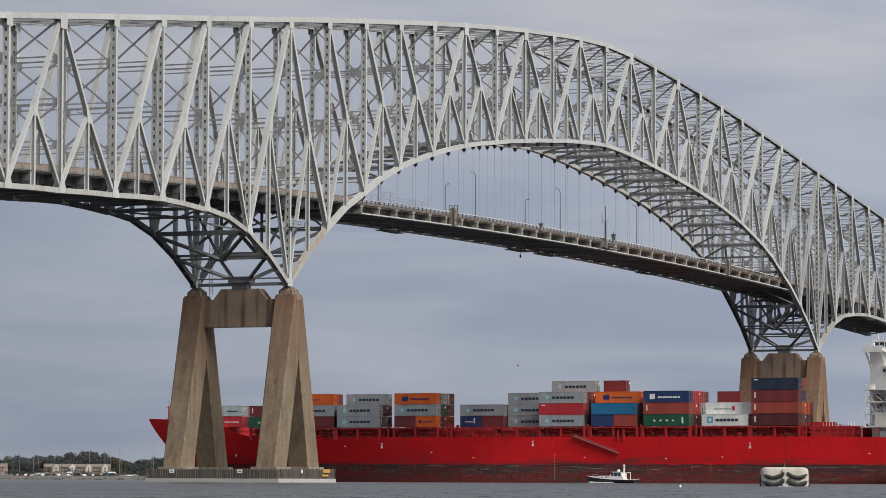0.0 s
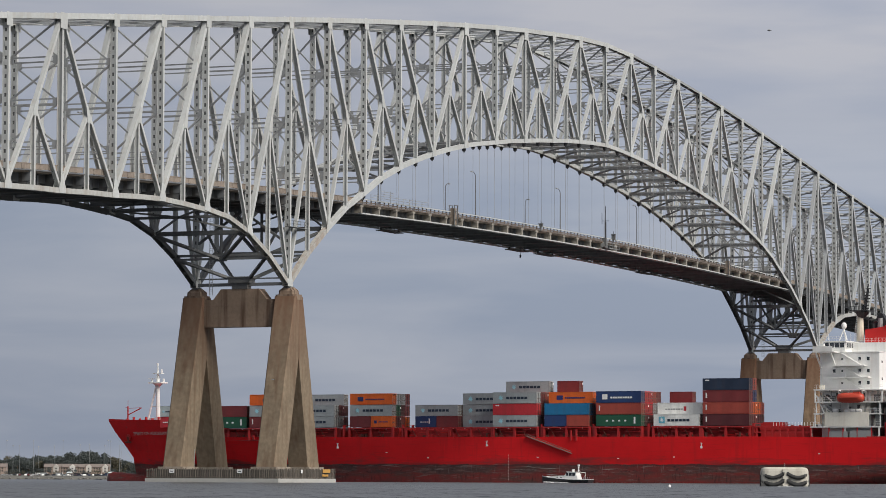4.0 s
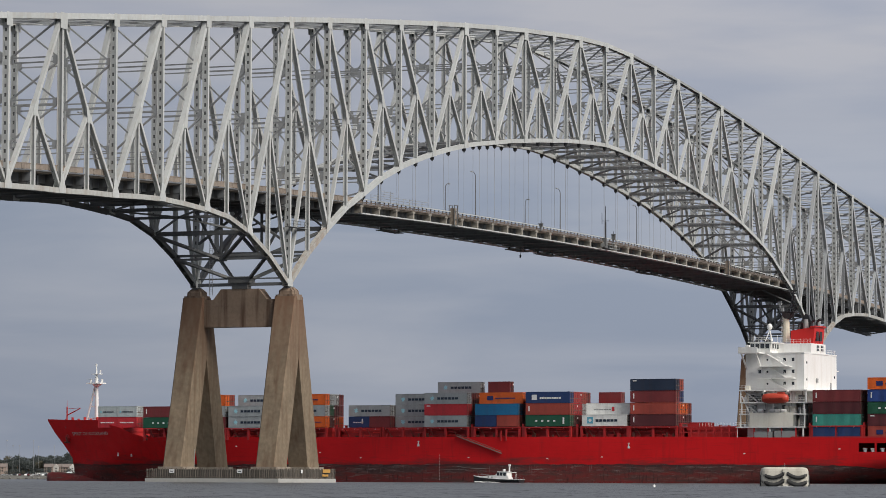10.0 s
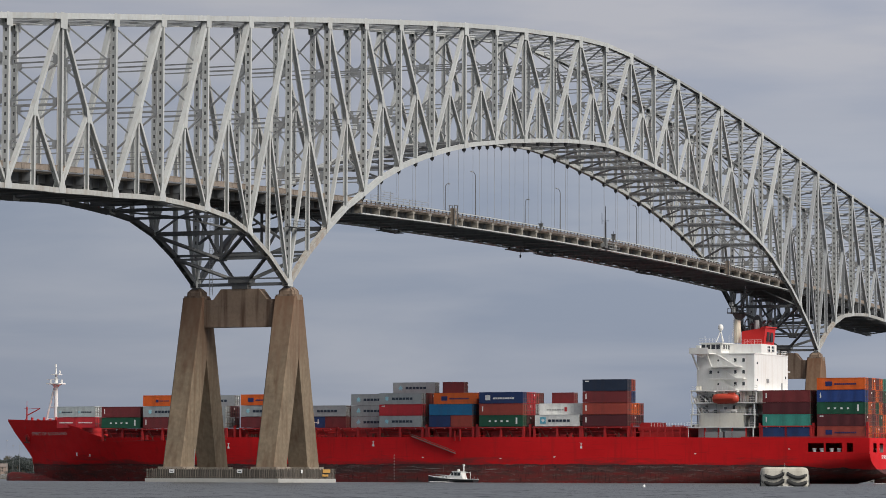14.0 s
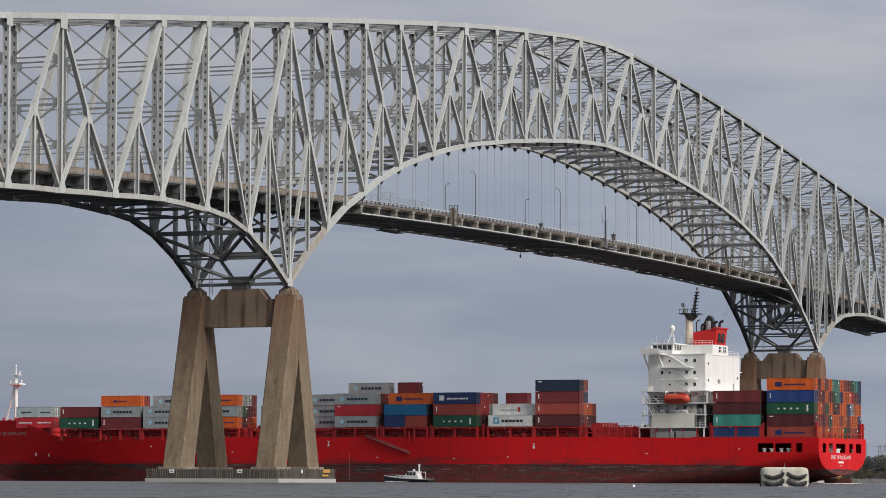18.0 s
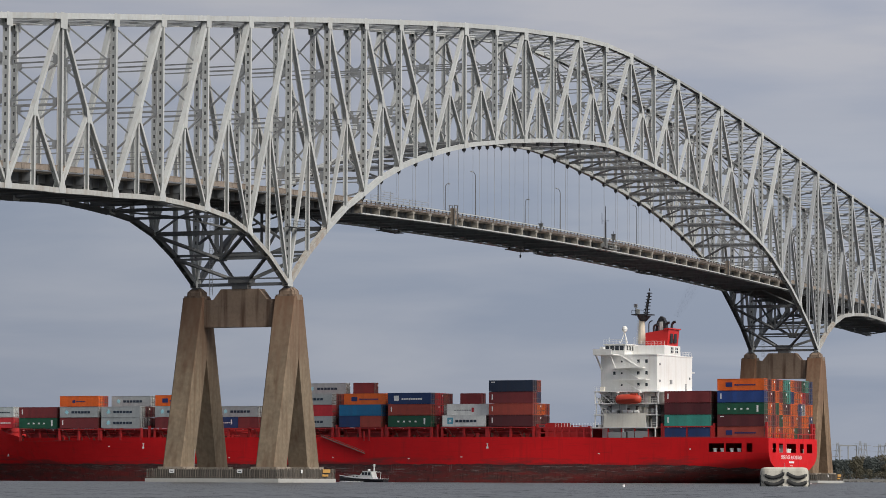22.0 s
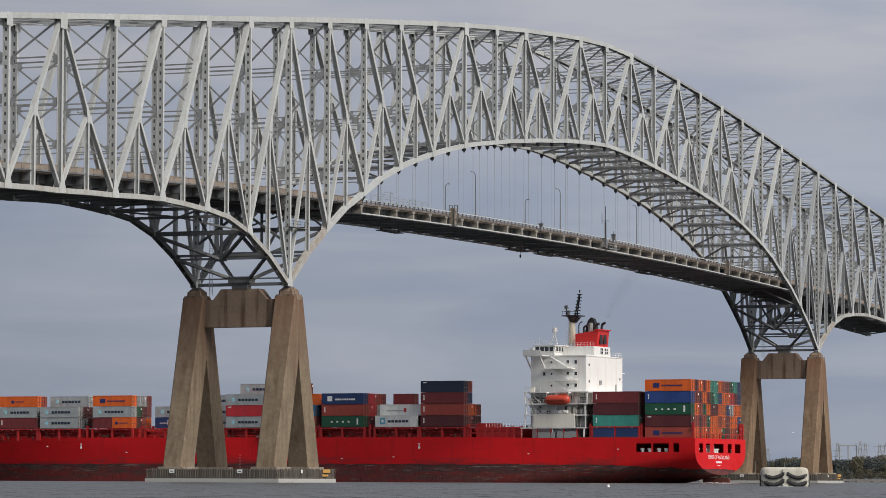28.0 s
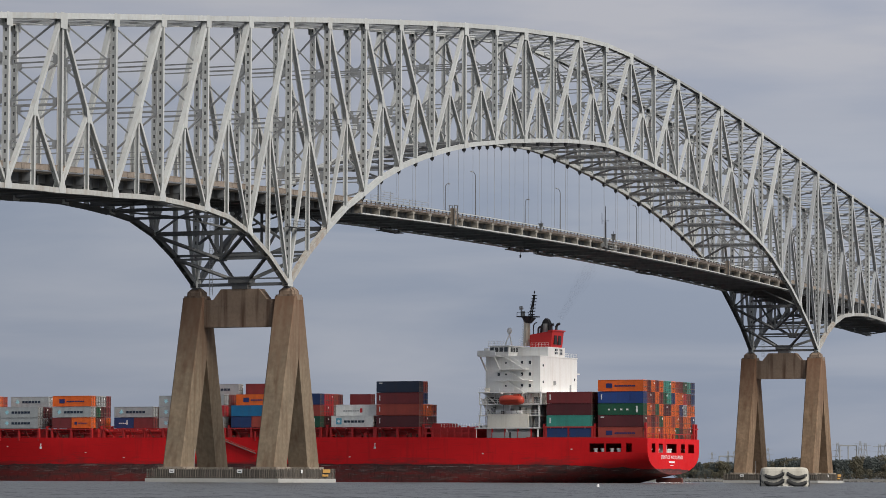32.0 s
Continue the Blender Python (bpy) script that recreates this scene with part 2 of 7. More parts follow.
def hull_mat():
    """Red topsides, a scraped dark boot-top with a ragged edge and a brown-red band below it."""
    m = bpy.data.materials.new("hull_paint")
    m.use_nodes = True
    nt = m.node_tree
    N, L = nt.nodes.new, nt.links.new
    b = nt.nodes["Principled BSDF"]
    b.inputs["Specular IOR Level"].default_value = 0.2
    tc = N("ShaderNodeTexCoord")
    sep = N("ShaderNodeSeparateXYZ")
    L(tc.outputs["Object"], sep.inputs[0])

    def tex(scale, stretch, detail=5.0):
        mp = N("ShaderNodeMapping")
        mp.inputs["Scale"].default_value = stretch
        L(tc.outputs["Object"], mp.inputs["Vector"])
        n = N("ShaderNodeTexNoise")
        n.inputs["Scale"].default_value, n.inputs["Detail"].default_value, n.inputs["Roughness"].default_value = scale, detail, 0.62
        L(mp.outputs[0], n.inputs["Vector"])
        return n.outputs["Fac"]

    def ramp(src, a, b_, lo=0.0, hi=1.0):
        r = N("ShaderNodeMapRange")
        r.inputs["From Min"].default_value, r.inputs["From Max"].default_value = a, b_
        r.inputs["To Min"].default_value, r.inputs["To Max"].default_value = lo, hi
        L(src, r.inputs["Value"])
        return r.outputs[0]

    def mixc(fac, c1, c2):
        mx = N("ShaderNodeMix")
        mx.data_type = "RGBA"
        L(fac, mx.inputs[0])
        for i, c in ((6, c1), (7, c2)):
            if isinstance(c, tuple):
                mx.inputs[i].default_value = (*c, 1)
            else:
                L(c, mx.inputs[i])
        return mx.outputs[2]

    def math_(op, a, c):
        n = N("ShaderNodeMath")
        n.operation = op
        for i, s_ in ((0, a), (1, c)):
            if isinstance(s_, (int, float)):
                n.inputs[i].default_value = s_
            else:
                L(s_, n.inputs[i])
        return n.outputs[0]

    red = mixc(ramp(tex(0.05, (1, 1, 1.5)), 0.35, 0.65), (0.60, 0.010, 0.013), (0.76, 0.014, 0.018))
    red = mixc(ramp(tex(0.5, (1, 1, 0.12)), 0.55, 0.8, 0.0, 0.4), red, (0.20, 0.02, 0.018))
    red = mixc(ramp(tex(1.3, (1, 0.10, 2.2)), 0.56, 0.8, 0.0, 0.4), red, (0.22, 0.02, 0.02))
    # fender rubs and smears above the boot-top
    rub = math_("SUBTRACT", math_("MULTIPLY", tex(0.35, (1, 0.22, 1.3)), 9.0), sep.outputs["Z"])
    red = mixc(math_("MULTIPLY", ramp(rub, -1.4, 0.4, 0.0, 0.75), ramp(sep.outputs["Y"], 3.0, 20.0)), red, (0.11, 0.035, 0.033))
    scuff = mixc(ramp(tex(0.6, (1, 0.35, 2.5)), 0.50, 0.72), (0.085, 0.045, 0.042), (0.19, 0.105, 0.09))
    scuff = mixc(ramp(tex(0.22, (1, 0.5, 1.6)), 0.45, 0.62), scuff, (0.17, 0.034, 0.032))
    scuff = mixc(ramp(tex(2.2, (1, 0.3, 0.8)), 0.56, 0.72, 0.0, 0.8), scuff, (0.028, 0.02, 0.02))
    scuff = mixc(ramp(tex(0.8, (1, 0.12, 3.0)), 0.60, 0.70), scuff, (0.34, 0.30, 0.27))
    # fine bright scratches, along the plating and down it
    scuff = mixc(ramp(tex(2.6, (1, 0.10, 2.4), 6.0), 0.60, 0.70, 0.0, 0.5), scuff, (0.40, 0.36, 0.33))
    scuff = mixc(ramp(tex(1.4, (1, 1.6, 0.16), 6.0), 0.62, 0.74, 0.0, 0.45), scuff, (0.36, 0.32, 0.30))
    brown = mixc(ramp(tex(0.35, (1, 0.3, 2.0)), 0.4, 0.66), (0.23, 0.036, 0.032), (0.10, 0.05, 0.044))
    brown = mixc(ramp(tex(0.9, (1, 0.25, 1.5)), 0.58, 0.74), brown, (0.19, 0.135, 0.115))
    brown = mixc(ramp(tex(1.6, (1, 1.2, 0.25)), 0.54, 0.72, 0.0, 0.8), brown, (0.04, 0.022, 0.02))
    brown = mixc(ramp(tex(2.4, (1, 0.14, 2.0), 6.0), 0.61, 0.72, 0.0, 0.45), brown, (0.34, 0.29, 0.26))
    z = sep.outputs["Z"]
    # the boot-top is trimmed lower round the stern
    z_aft = math_("ADD", z, ramp(sep.outputs["Y"], 0.0, 26.0, 1.1, 0.0))
    ragged = math_("ADD", z_aft, math_("MULTIPLY", math_("SUBTRACT", tex(0.16, (1, 1, 0.4)), 0.5), 1.5))
    ragged2 = math_("ADD", z, math_("MULTIPLY", math_("SUBTRACT", tex(0.3, (1, 0.5, 1)), 0.5), 2.6))
    # less chafed towards the bow
    ragged2 = math_("SUBTRACT", ragged2, ramp(sep.outputs["Y"], 180.0, 225.0, 0.0, 2.4))
    low = mixc(ramp(ragged2, 2.1, 2.7), brown, scuff)
    low = mixc(ramp(ragged, 3.95, 4.35, 0.0, 0.45), low, (0.03, 0.022, 0.024))
    col = mixc(ramp(ragged, 4.45, 4.6), low, red)
    L(col, b.inputs["Base Color"])
    L(ramp(tex(0.4, (1, 1, 1)), 0.3, 0.7, 0.4, 0.62), b.inputs["Roughness"])
    bp = N("ShaderNodeBump")
    bp.inputs["Strength"].default_value, bp.inputs["Distance"].default_value = 0.35, 0.06
    L(tex(0.25, (1, 1, 1), 2.0), bp.inputs["Height"])
    L(bp.outputs[0], b.inputs["Normal"])
    return m


WATER, HULL = water_mat(), hull_mat()

BOX_COLOURS = {
    "grey": (0.385, 0.415, 0.42), "pale": (0.52, 0.58, 0.58), "red": (0.55, 0.03, 0.04), "burgundy": (0.19, 0.028, 0.03),
    "brown": (0.36, 0.06, 0.04), "maroon": (0.10, 0.018, 0.022), "green": (0.012, 0.095, 0.05), "teal": (0.05, 0.30, 0.24),
    "navy": (0.016, 0.045, 0.15), "darkblue": (0.018, 0.032, 0.065), "blue": (0.012, 0.17, 0.36), "royal": (0.02, 0.06, 0.24),
    "orange": (0.78, 0.135, 0.016), "rust": (0.46, 0.11, 0.035), "white": (0.80, 0.81, 0.78),
}
BOX_MAT = {k: mat("container_" + k, c, 0.5, var=0.12, scale=0.35, fine=3.0, streak=(c[0] * 0.45 + 0.03, c[1] * 0.45 + 0.02, c[2] * 0.45 + 0.015), streak_amt=0.35, vary=0.06) for k, c in BOX_COLOURS.items()}
MARK_DARK = mat("marking_dark", (0.02, 0.035, 0.06), 0.5)
MARK_WHITE = mat("marking_white", (0.85, 0.85, 0.83), 0.5)
NAME_PAINT = mat("name_paint", (0.62, 0.50, 0.46), 0.6)
GANGWAY = mat("gangway_alloy", (0.22, 0.13, 0.115), 0.6, var=0.2)
RUST = mat("rusty_steel", (0.12, 0.035, 0.025), 0.8)
MARK_BLUE = mat("marking_pale_blue", (0.36, 0.68, 0.76), 0.5)
DOOR_ROD = mat("galvanised_rod", (0.16, 0.12, 0.10), 0.5)
MARK_TEAL = mat("marking_teal_blue", (0.13, 0.42, 0.55), 0.5)
MARK_NAVY = mat("marking_navy", (0.02, 0.03, 0.14), 0.5)

# ---- geometry helpers ----


class Geo:
    """Collects boxes, beams and tubes into one mesh."""

    def __init__(self):
        self.v, self.f = [], []

    def add(self, verts, faces):
        n = len(self.v)
        self.v += [tuple(p) for p in verts]
        self.f += [tuple(i + n for i in fc) for fc in faces]
        return self

    def box(self, x0, x1, y0, y1, z0, z1):
        return self.add([(x, y, z) for x in (x0, x1) for y in (y0, y1) for z in (z0, z1)],
                        [(0, 1, 3, 2), (4, 6, 7, 5), (0, 4, 5, 1), (2, 3, 7, 6), (0, 2, 6, 4), (1, 5, 7, 3)])

    def beam(self, a, b, w, d, side=(0, 1, 0), off=(0, 0)):
        """A bar from a to b, w wide along side and d deep across it; off shifts it along the two."""
        a, b = Vector(a), Vector(b)
        u = (b - a).normalized()
        s = Vector(side)
        s = s - u * s.dot(u)
        if s.length < 1e-4:
            s = Vector((1, 0, 0)) - u * u.x
        s.normalize()
        t = u.cross(s)
        o = s * off[0] + t * off[1]
        vs = [e + o + s * (i * w / 2) + t * (j * d / 2) for e in (a, b) for i, j in ((-1, -1), (1, -1), (1, 1), (-1, 1))]
        return self.add(vs, [(3, 2, 1, 0), (4, 5, 6, 7), (0, 1, 5, 4), (1, 2, 6, 5), (2, 3, 7, 6), (3, 0, 4, 7)])

    def hbeam(self, a, b, w, d, side=(0, 1, 0), t=0.09):
        """A rolled section: two flanges facing along side, a web between them."""
        self.beam(a, b, t, d, side, (w / 2, 0))
        self.beam(a, b, t, d, side, (-w / 2, 0))
        return self.beam(a, b, w - t, t, side)

    def ladder(self, a, b, w, d, side=(0, 1, 0), pitch=1.5, hole=0.64):
        """A built-up box: solid plates on three sides, a plate with access holes on the fourth."""
        t, slot = 0.07, 0.5
        a, b = Vector(a), Vector(b)
        self.beam(a, b, t, d, side, (w / 2, 0))
        self.beam(a, b, t, d, side, (-w / 2, 0))
        ln, u = (b - a).length, (b - a).normalized()
        strip = (w - slot) / 2
        self.beam(a, b, w - t, t, side, (0, -(d / 2 - 0.06)))
        for e in (-1, 1):
            self.beam(a, b, strip, t, side, (e * (w / 2 - strip / 2 - t / 2), d / 2 - 0.06))
        n = max(2, int(ln / pitch))
        for k in range(n + 1):
            c = ln * k / n
            lo, hi = max(0.0, c - (ln / n - hole) / 2), min(ln, c + (ln / n - hole) / 2)
            self.beam(a + u * lo, a + u * hi, slot + 0.02, t, side, (0, d / 2 - 0.06))
        return self

    def tube(self, a, b, r, n=8, r2=None, caps=True):
        a, b = Vector(a), Vector(b)
        u = (b - a).normalized()
        s = u.orthogonal().normalized()
        t = u.cross(s)
        r2 = r if r2 is None else r2
        vs = [e + (s * math.cos(2 * math.pi * k / n) + t * math.sin(2 * math.pi * k / n)) * q for e, q in ((a, r), (b, r2)) for k in range(n)]
        fs = [(k, (k + 1) % n, n + (k + 1) % n, n + k) for k in range(n)]
        if caps:
            fs += [tuple(range(n - 1, -1, -1)), tuple(range(n, 2 * n))]
        return self.add(vs, fs)

    def prism(self, pts, z0, z1):
        n = len(pts)
        return self.add([(x, y, z) for z in (z0, z1) for x, y in pts],
                        [tuple(range(n - 1, -1, -1)), tuple(range(n, 2 * n))] + [(k, (k + 1) % n, n + (k + 1) % n, n + k) for k in range(n)])

    def slab_x(self, pts, x0, x1):
        """A profile of (y, z) points pushed out along x."""
        n = len(pts)
        return self.add([(x, y, z) for x in (x0, x1) for y, z in pts],
                        [tuple(range(n - 1, -1, -1)), tuple(range(n, 2 * n))] + [(k, (k + 1) % n, n + (k + 1) % n, n + k) for k in range(n)])

    def blob(self, c, r, seed, n=6, m=4):
        rnd = random.Random(seed)
        vs, fs = [], []
        for i in range(m + 1):
            th = math.pi * i / m
            for k in range(n):
                q = rnd.uniform(0.72, 1.2)
                vs.append((c[0] + r[0] * q * math.sin(th) * math.cos(2 * math.pi * k / n), c[1] + r[1] * q * math.sin(th) * math.sin(2 * math.pi * k / n), c[2] + r[2] * q * math.cos(th)))
        for i in range(m):
            for k in range(n):
                fs.append((i * n + k, (i + 1) * n + k, (i + 1) * n + (k + 1) % n, i * n + (k + 1) % n))
        return self.add(vs, fs)

    def mesh(self, name):
        me = bpy.data.meshes.new(name)
        me.from_pydata(self.v, [], self.f)
        bm = bmesh.new()
        bm.from_mesh(me)
        bmesh.ops.recalc_face_normals(bm, faces=bm.faces[:])
        bm.to_mesh(me)
        bm.free()
        return me


def part(name, geo, material, parent, label="", kind=""):
    """Links a mesh as one part under a thing or a part."""
    me = geo if isinstance(geo, bpy.types.Mesh) else geo.mesh(name)
    if material and not me.materials:
        me.materials.append(material)
    ob = new(name, me)
    ob.parent = parent
    return tagged(ob, label, kind=kind)


def empty(name, x=0.0, y=0.0, z=0.0, rz=0.0, label="", category="", group="", kind=""):
    ob = new(name)
    ob.empty_display_size = 0.5
    ob.matrix_basis = pose(x, y, z, 0, 0, rz)
    return tagged(ob, label, category, group, kind)


def solid(name, geo, material, label="", category="", group="", kind="", m=None):
    ob = part(name, geo, material, None)
    if m is not None:
        ob.matrix_basis = m
    return tagged(ob, label, category, group, kind)


# ---- water and far land ----


def river():
    """One sheet to the horizon: low wind waves where the eye is close, flat farther out."""
    rnd = random.Random(4)
    trains = []
    for wl, amp in ((6.5, 0.012), (4.6, 0.014), (3.3, 0.013), (2.4, 0.011), (1.8, 0.009), (1.35, 0.007)):
        for _ in range(2):
            th = radians(200 + rnd.uniform(-38, 38))
            k = 2 * math.pi / (wl * rnd.uniform(0.85, 1.2))
            trains.append((k * math.cos(th), k * math.sin(th), amp, rnd.uniform(0, 6.28)))
    heading = math.atan2(0.3822, 0.9217)
    fine = np.radians(np.arange(-8.4, 8.41, 0.1))
    coarse = np.radians(np.array([8.4, 11, 15, 22, 35, 55, 80, 110, 145, 180, 215, 250, 280, 305, 325, 338, 345, 349, 351.6]))
    ang = np.concatenate([fine[:-1], coarse]) + heading
    rad = np.concatenate([[0.0, 20.0, 55.0], np.arange(85.0, 330.0, 0.75), 330.0 * (5200.0 / 330.0) ** np.linspace(0, 1, 46)])
    R, A = np.meshgrid(rad, ang, indexing="ij")
    X, Y = EYE[0] + R * np.cos(A), EYE[1] + R * np.sin(A)
    Z = np.zeros_like(X)
    for kx, ky, amp, ph in trains:
        Z += 1.1 * amp * np.sin(kx * X + ky * Y + ph)
    Z *= np.clip((R - 60.0) / 30.0, 0, 1) * np.clip((330.0 - R) / 170.0, 0.0, 1)
    Z[:, len(fine) - 1:] = 0.0
    Z[:, 0] = 0.0
    nr, na = X.shape
    verts = np.stack([X.ravel(), Y.ravel(), Z.ravel()], 1).tolist()
    faces = [(i * na + j, (i + 1) * na + j, (i + 1) * na + (j + 1) % na, i * na + (j + 1) % na) for i in range(1, nr - 1) for j in range(na)]
    verts.append((EYE[0], EYE[1], 0.0))
    faces += [(len(verts) - 1, na + j, na + (j + 1) % na) for j in range(na)]
    me = bpy.data.meshes.new("water")
    me.from_pydata(verts, [], faces)
    me.polygons.foreach_set("use_smooth", [True] * len(me.polygons))
    solid("water", me, WATER, "grey rippled river water under an overcast sky", "water", kind="structure")


river()


# ---- the bridge: a continuous arched through truss, panels of 18.3 m, trusses 20 m apart ----
PANEL, GAUGE, SPAN = 18.288, 20.05, 365.76
FIRST, LAST = -8, 27
TOP_Z = {-8: 73.2, -7: 75.5, -6: 77.87, -5: 80.1, -4: 82.35, -3: 84.5, -2: 86.6, -1: 88.75, 0: 90.9, 1: 93.05, 2: 95.1, 3: 97.1, 4: 99.1, 5: 100.95, 6: 102.65, 7: 104.2, 8: 105.55, 9: 106.7, 10: 107.25}
LOW_Z = {-8: 48.4, -7: 49.0, -6: 49.64, -5: 50.25, -4: 50.95, -3: 51.7, -2: 51.05, -1: 47.94, 0: 38.9, 1: 51.1, 2: 59.7, 3: 66.4, 4: 70.85, 5: 74.3, 6: 76.7, 7: 78.7, 8: 80.4, 9: 81.8, 10: 82.6}
SUB_DROP = {-6: 1.4, -5: 1.5, -4: 1.9, -3: 2.5, 0: 1.9, 1: 2.0, 2: 1.1, 3: 0.8}
PERFORATED = {-8, -6, -4, -3, -2, -1, 0, 1, 2, 3, 4, 6}


def mirror(n):
    return n if n <= 10 else 20 - n


def top(n):
    return TOP_Z[mirror(n)]


def low(n):
    return LOW_Z[mirror(n)]


def node_x(n):
    """Distance along the bridge; the outermost panels are a little longer."""
    return n * PANEL - 0.42 * max(0.0, -4 - n) - 0.75 * min(1.0, max(0.0, -4 - n))


def low_half(n):
    """The lower chord between two panel points; near the bearing it bends."""
    a, b = int(math.floor(n)), int(math.ceil(n))
    z = (low(a) + low(b)) / 2
    lo = min(mirror(a), mirror(b))
    return z + {0: 0.7, 1: 0.6, -1: 0.7, -2: 0.75, 2: 0.5}.get(lo, 0.1)


def rail_z(x):
    """Top of the roadway's parapet, on its long summit curve."""
    return 60.0 - 7.6e-5 * (x - SPAN / 2) ** 2


bridge = empty("arch_bridge", 0, 0, 0, label="pale grey painted steel arched through truss road bridge on concrete piers", category="bridge")


def open_chord(p, q, w, d):
    """A built-up chord: two side plates and a cover plate, tied below by battens."""
    g = Geo().beam(p, q, 0.1, d, off=(w / 2 - 0.05, 0)).beam(p, q, 0.1, d, off=(0.05 - w / 2, 0))
    up_ = 1 if (q - p).cross(Vector((0, 1, 0))).z > 0 else -1
    g.beam(p, q, w - 0.2, 0.08, off=(0, up_ * (d / 2 - 0.06)))
    n = 2
    for k in range(n + 1):
        a, b = max(0.0, k / n - 0.035), min(1.0, k / n + 0.035)
        g.beam(p.lerp(q, a), p.lerp(q, b), w - 0.2, 0.05, off=(0, -up_ * (d / 2 - 0.05)))
    return g


def cover_beam(p, q, w, d):
    """A diagonal: two channels under a solid cover plate, its lower plate set well in."""
    g = Geo()
    g.beam(p, q, 0.08, d, off=(w / 2 - 0.04, 0)).beam(p, q, 0.08, d, off=(0.04 - w / 2, 0))
    up_ = 1 if (q - p).cross(Vector((0, 1, 0))).z > 0 else -1
    g.beam(p, q, w - 0.16, 0.05, off=(0, -up_ * (d / 2 - 0.3)))
    return g.beam(p, q, w - 0.16, 0.06, off=(0, up_ * (d / 2 - 0.03)))


def build_truss(y):
    for n in range(FIRST, LAST + 1):
        x = node_x(n)
        t, b = Vector((x, y, top(n))), Vector((x, y, low(n)))
        # posts
        g = Geo()
        if mirror(n) in PERFORATED:
            g.ladder(b, t, 1.12, 0.58)
            # added dark plate close behind the holes stands for the shade inside
            part("post_shade_plate", Geo().beam(b, t, 0.96, 0.04, off=(0, 0.09)), DECK_STEEL, bridge, "dark plate added inside the post for the shade in its holes")
        else:
            g.hbeam(b, t, 0.86, 0.62)
        part("post", g, PAINT, bridge)
        # gusset plates
        fan = mirror(n) % 2 and (mirror(n) >= 5 or mirror(n) <= -5)
        w = 1.2 if fan else 1.0
        g = Geo()
        for s in (-1, 1):
            ys = y + s * 0.60
            g.box(x - w, x + w, ys - 0.035, ys + 0.035, top(n) - (2.2 if fan else 1.7), top(n) + 0.62)
        part("top_gusset", g, PAINT, bridge)
        g = Geo()
        wl = 1.15
        sl = (low(n + 1) - low(n - 1)) / (2 * PANEL) if n not in (FIRST, LAST, 0, 20) else 0.0
        for s in (-1, 1):
            ys = y + s * 0.62
            base = low(n) - (0.74 if mirror(n) < -2 else 0.56)
            pts = [(x - wl, base - sl * wl), (x + wl, base + sl * wl), (x + wl, base + 1.0 + sl * wl), (x + 0.7, low(n) + 1.2), (x + 0.5, low(n) + 2.5),
                   (x - 0.5, low(n) + 2.5), (x - 0.7, low(n) + 1.2), (x - wl, base + 1.0 - sl * wl)]
            g.add([(px_, ys - 0.03, pz) for px_, pz in pts] + [(px_, ys + 0.03, pz) for px_, pz in pts],
                  [tuple(range(7, -1, -1)), tuple(range(8, 16))] + [(k, (k + 1) % 8, 8 + (k + 1) % 8, 8 + k) for k in range(8)])
        part("low_gusset", g, PAINT, bridge)
        if n == LAST:
            continue
        # chords: half-panel pieces below, whole ones above
        t2, b2 = Vector((node_x(n + 1), y, top(n + 1))), Vector((node_x(n + 1), y, low(n + 1)))
        dt = 1.0 if n < 11 else 0.62
        # past the crown a greyer paint stands in for the chord's shaded underside
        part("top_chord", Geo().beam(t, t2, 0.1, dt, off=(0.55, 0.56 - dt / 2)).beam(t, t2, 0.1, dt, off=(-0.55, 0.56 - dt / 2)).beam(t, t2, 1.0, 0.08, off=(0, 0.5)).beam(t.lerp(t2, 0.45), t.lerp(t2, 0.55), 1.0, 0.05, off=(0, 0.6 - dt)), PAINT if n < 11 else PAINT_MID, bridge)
        mid = Vector((node_x(n + 0.5), y, low_half(n + 0.5)))
        deep = 0.92
        sink = Vector((0, 0, -0.3 if mirror(n) < -2 else -0.14 if mirror(n) < 3 else -0.03))
        for p, q in ((b, mid), (mid, b2)):
            # far chord by the piers: the deck's shade is put into its paint
            part("low_chord", open_chord(p + sink, q + sink, 1.12, deep), PAINT_PATCHED if n in (0, 20) and y < 1 else PAINT_WEATHERED if y < 1 and not -1 < n < 20 else PAINT_SHADED if y > 1 and (n < 1 or n > 17) else PAINT, bridge)
        # diagonal of this panel, with its sub-post and sub-diagonal
        k = n if n <= 9 else 19 - n          # panel k..k+1, mirrored
        if 0 <= k <= 4 and k != 4 or k in (5, 7, 9) or k in (-5, -7):
            down_right = True
        elif k in (4, 6, 8) or -4 <= k <= -1 or k in (-6, -8):
            down_right = False
        else:
            down_right = True
        if n > 9:
            down_right = not down_right
        p, q = (t, b2) if down_right else (t2, b)
        dw = 0.5 if k <= -7 else 0.56 if k <= -5 else (0.66 if k >= 4 else 0.78)
        wide = 0.66 if k <= -7 else 0.84 if k >= 4 or k <= -5 else 0.96
        # the diagonal breaks slightly at its sub-panel point
        c = (p + q) / 2 - Vector((0, 0, SUB_DROP.get(k, 0.0)))
        # the far side span takes a dimmed copy of the paint, shade as colour
        coat = PAINT_HALF_SHADED if n >= 18 else PAINT
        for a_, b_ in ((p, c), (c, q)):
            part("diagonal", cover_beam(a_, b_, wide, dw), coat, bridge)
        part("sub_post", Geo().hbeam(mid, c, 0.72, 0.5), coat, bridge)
        # gusset where the diagonal, the sub-post and the sub-diagonal meet
        plates = Geo()
        up_dir = (p - c).normalized()
        nrm = Vector((up_dir.z, 0, -up_dir.x)) * (dw / 2 + 0.04)
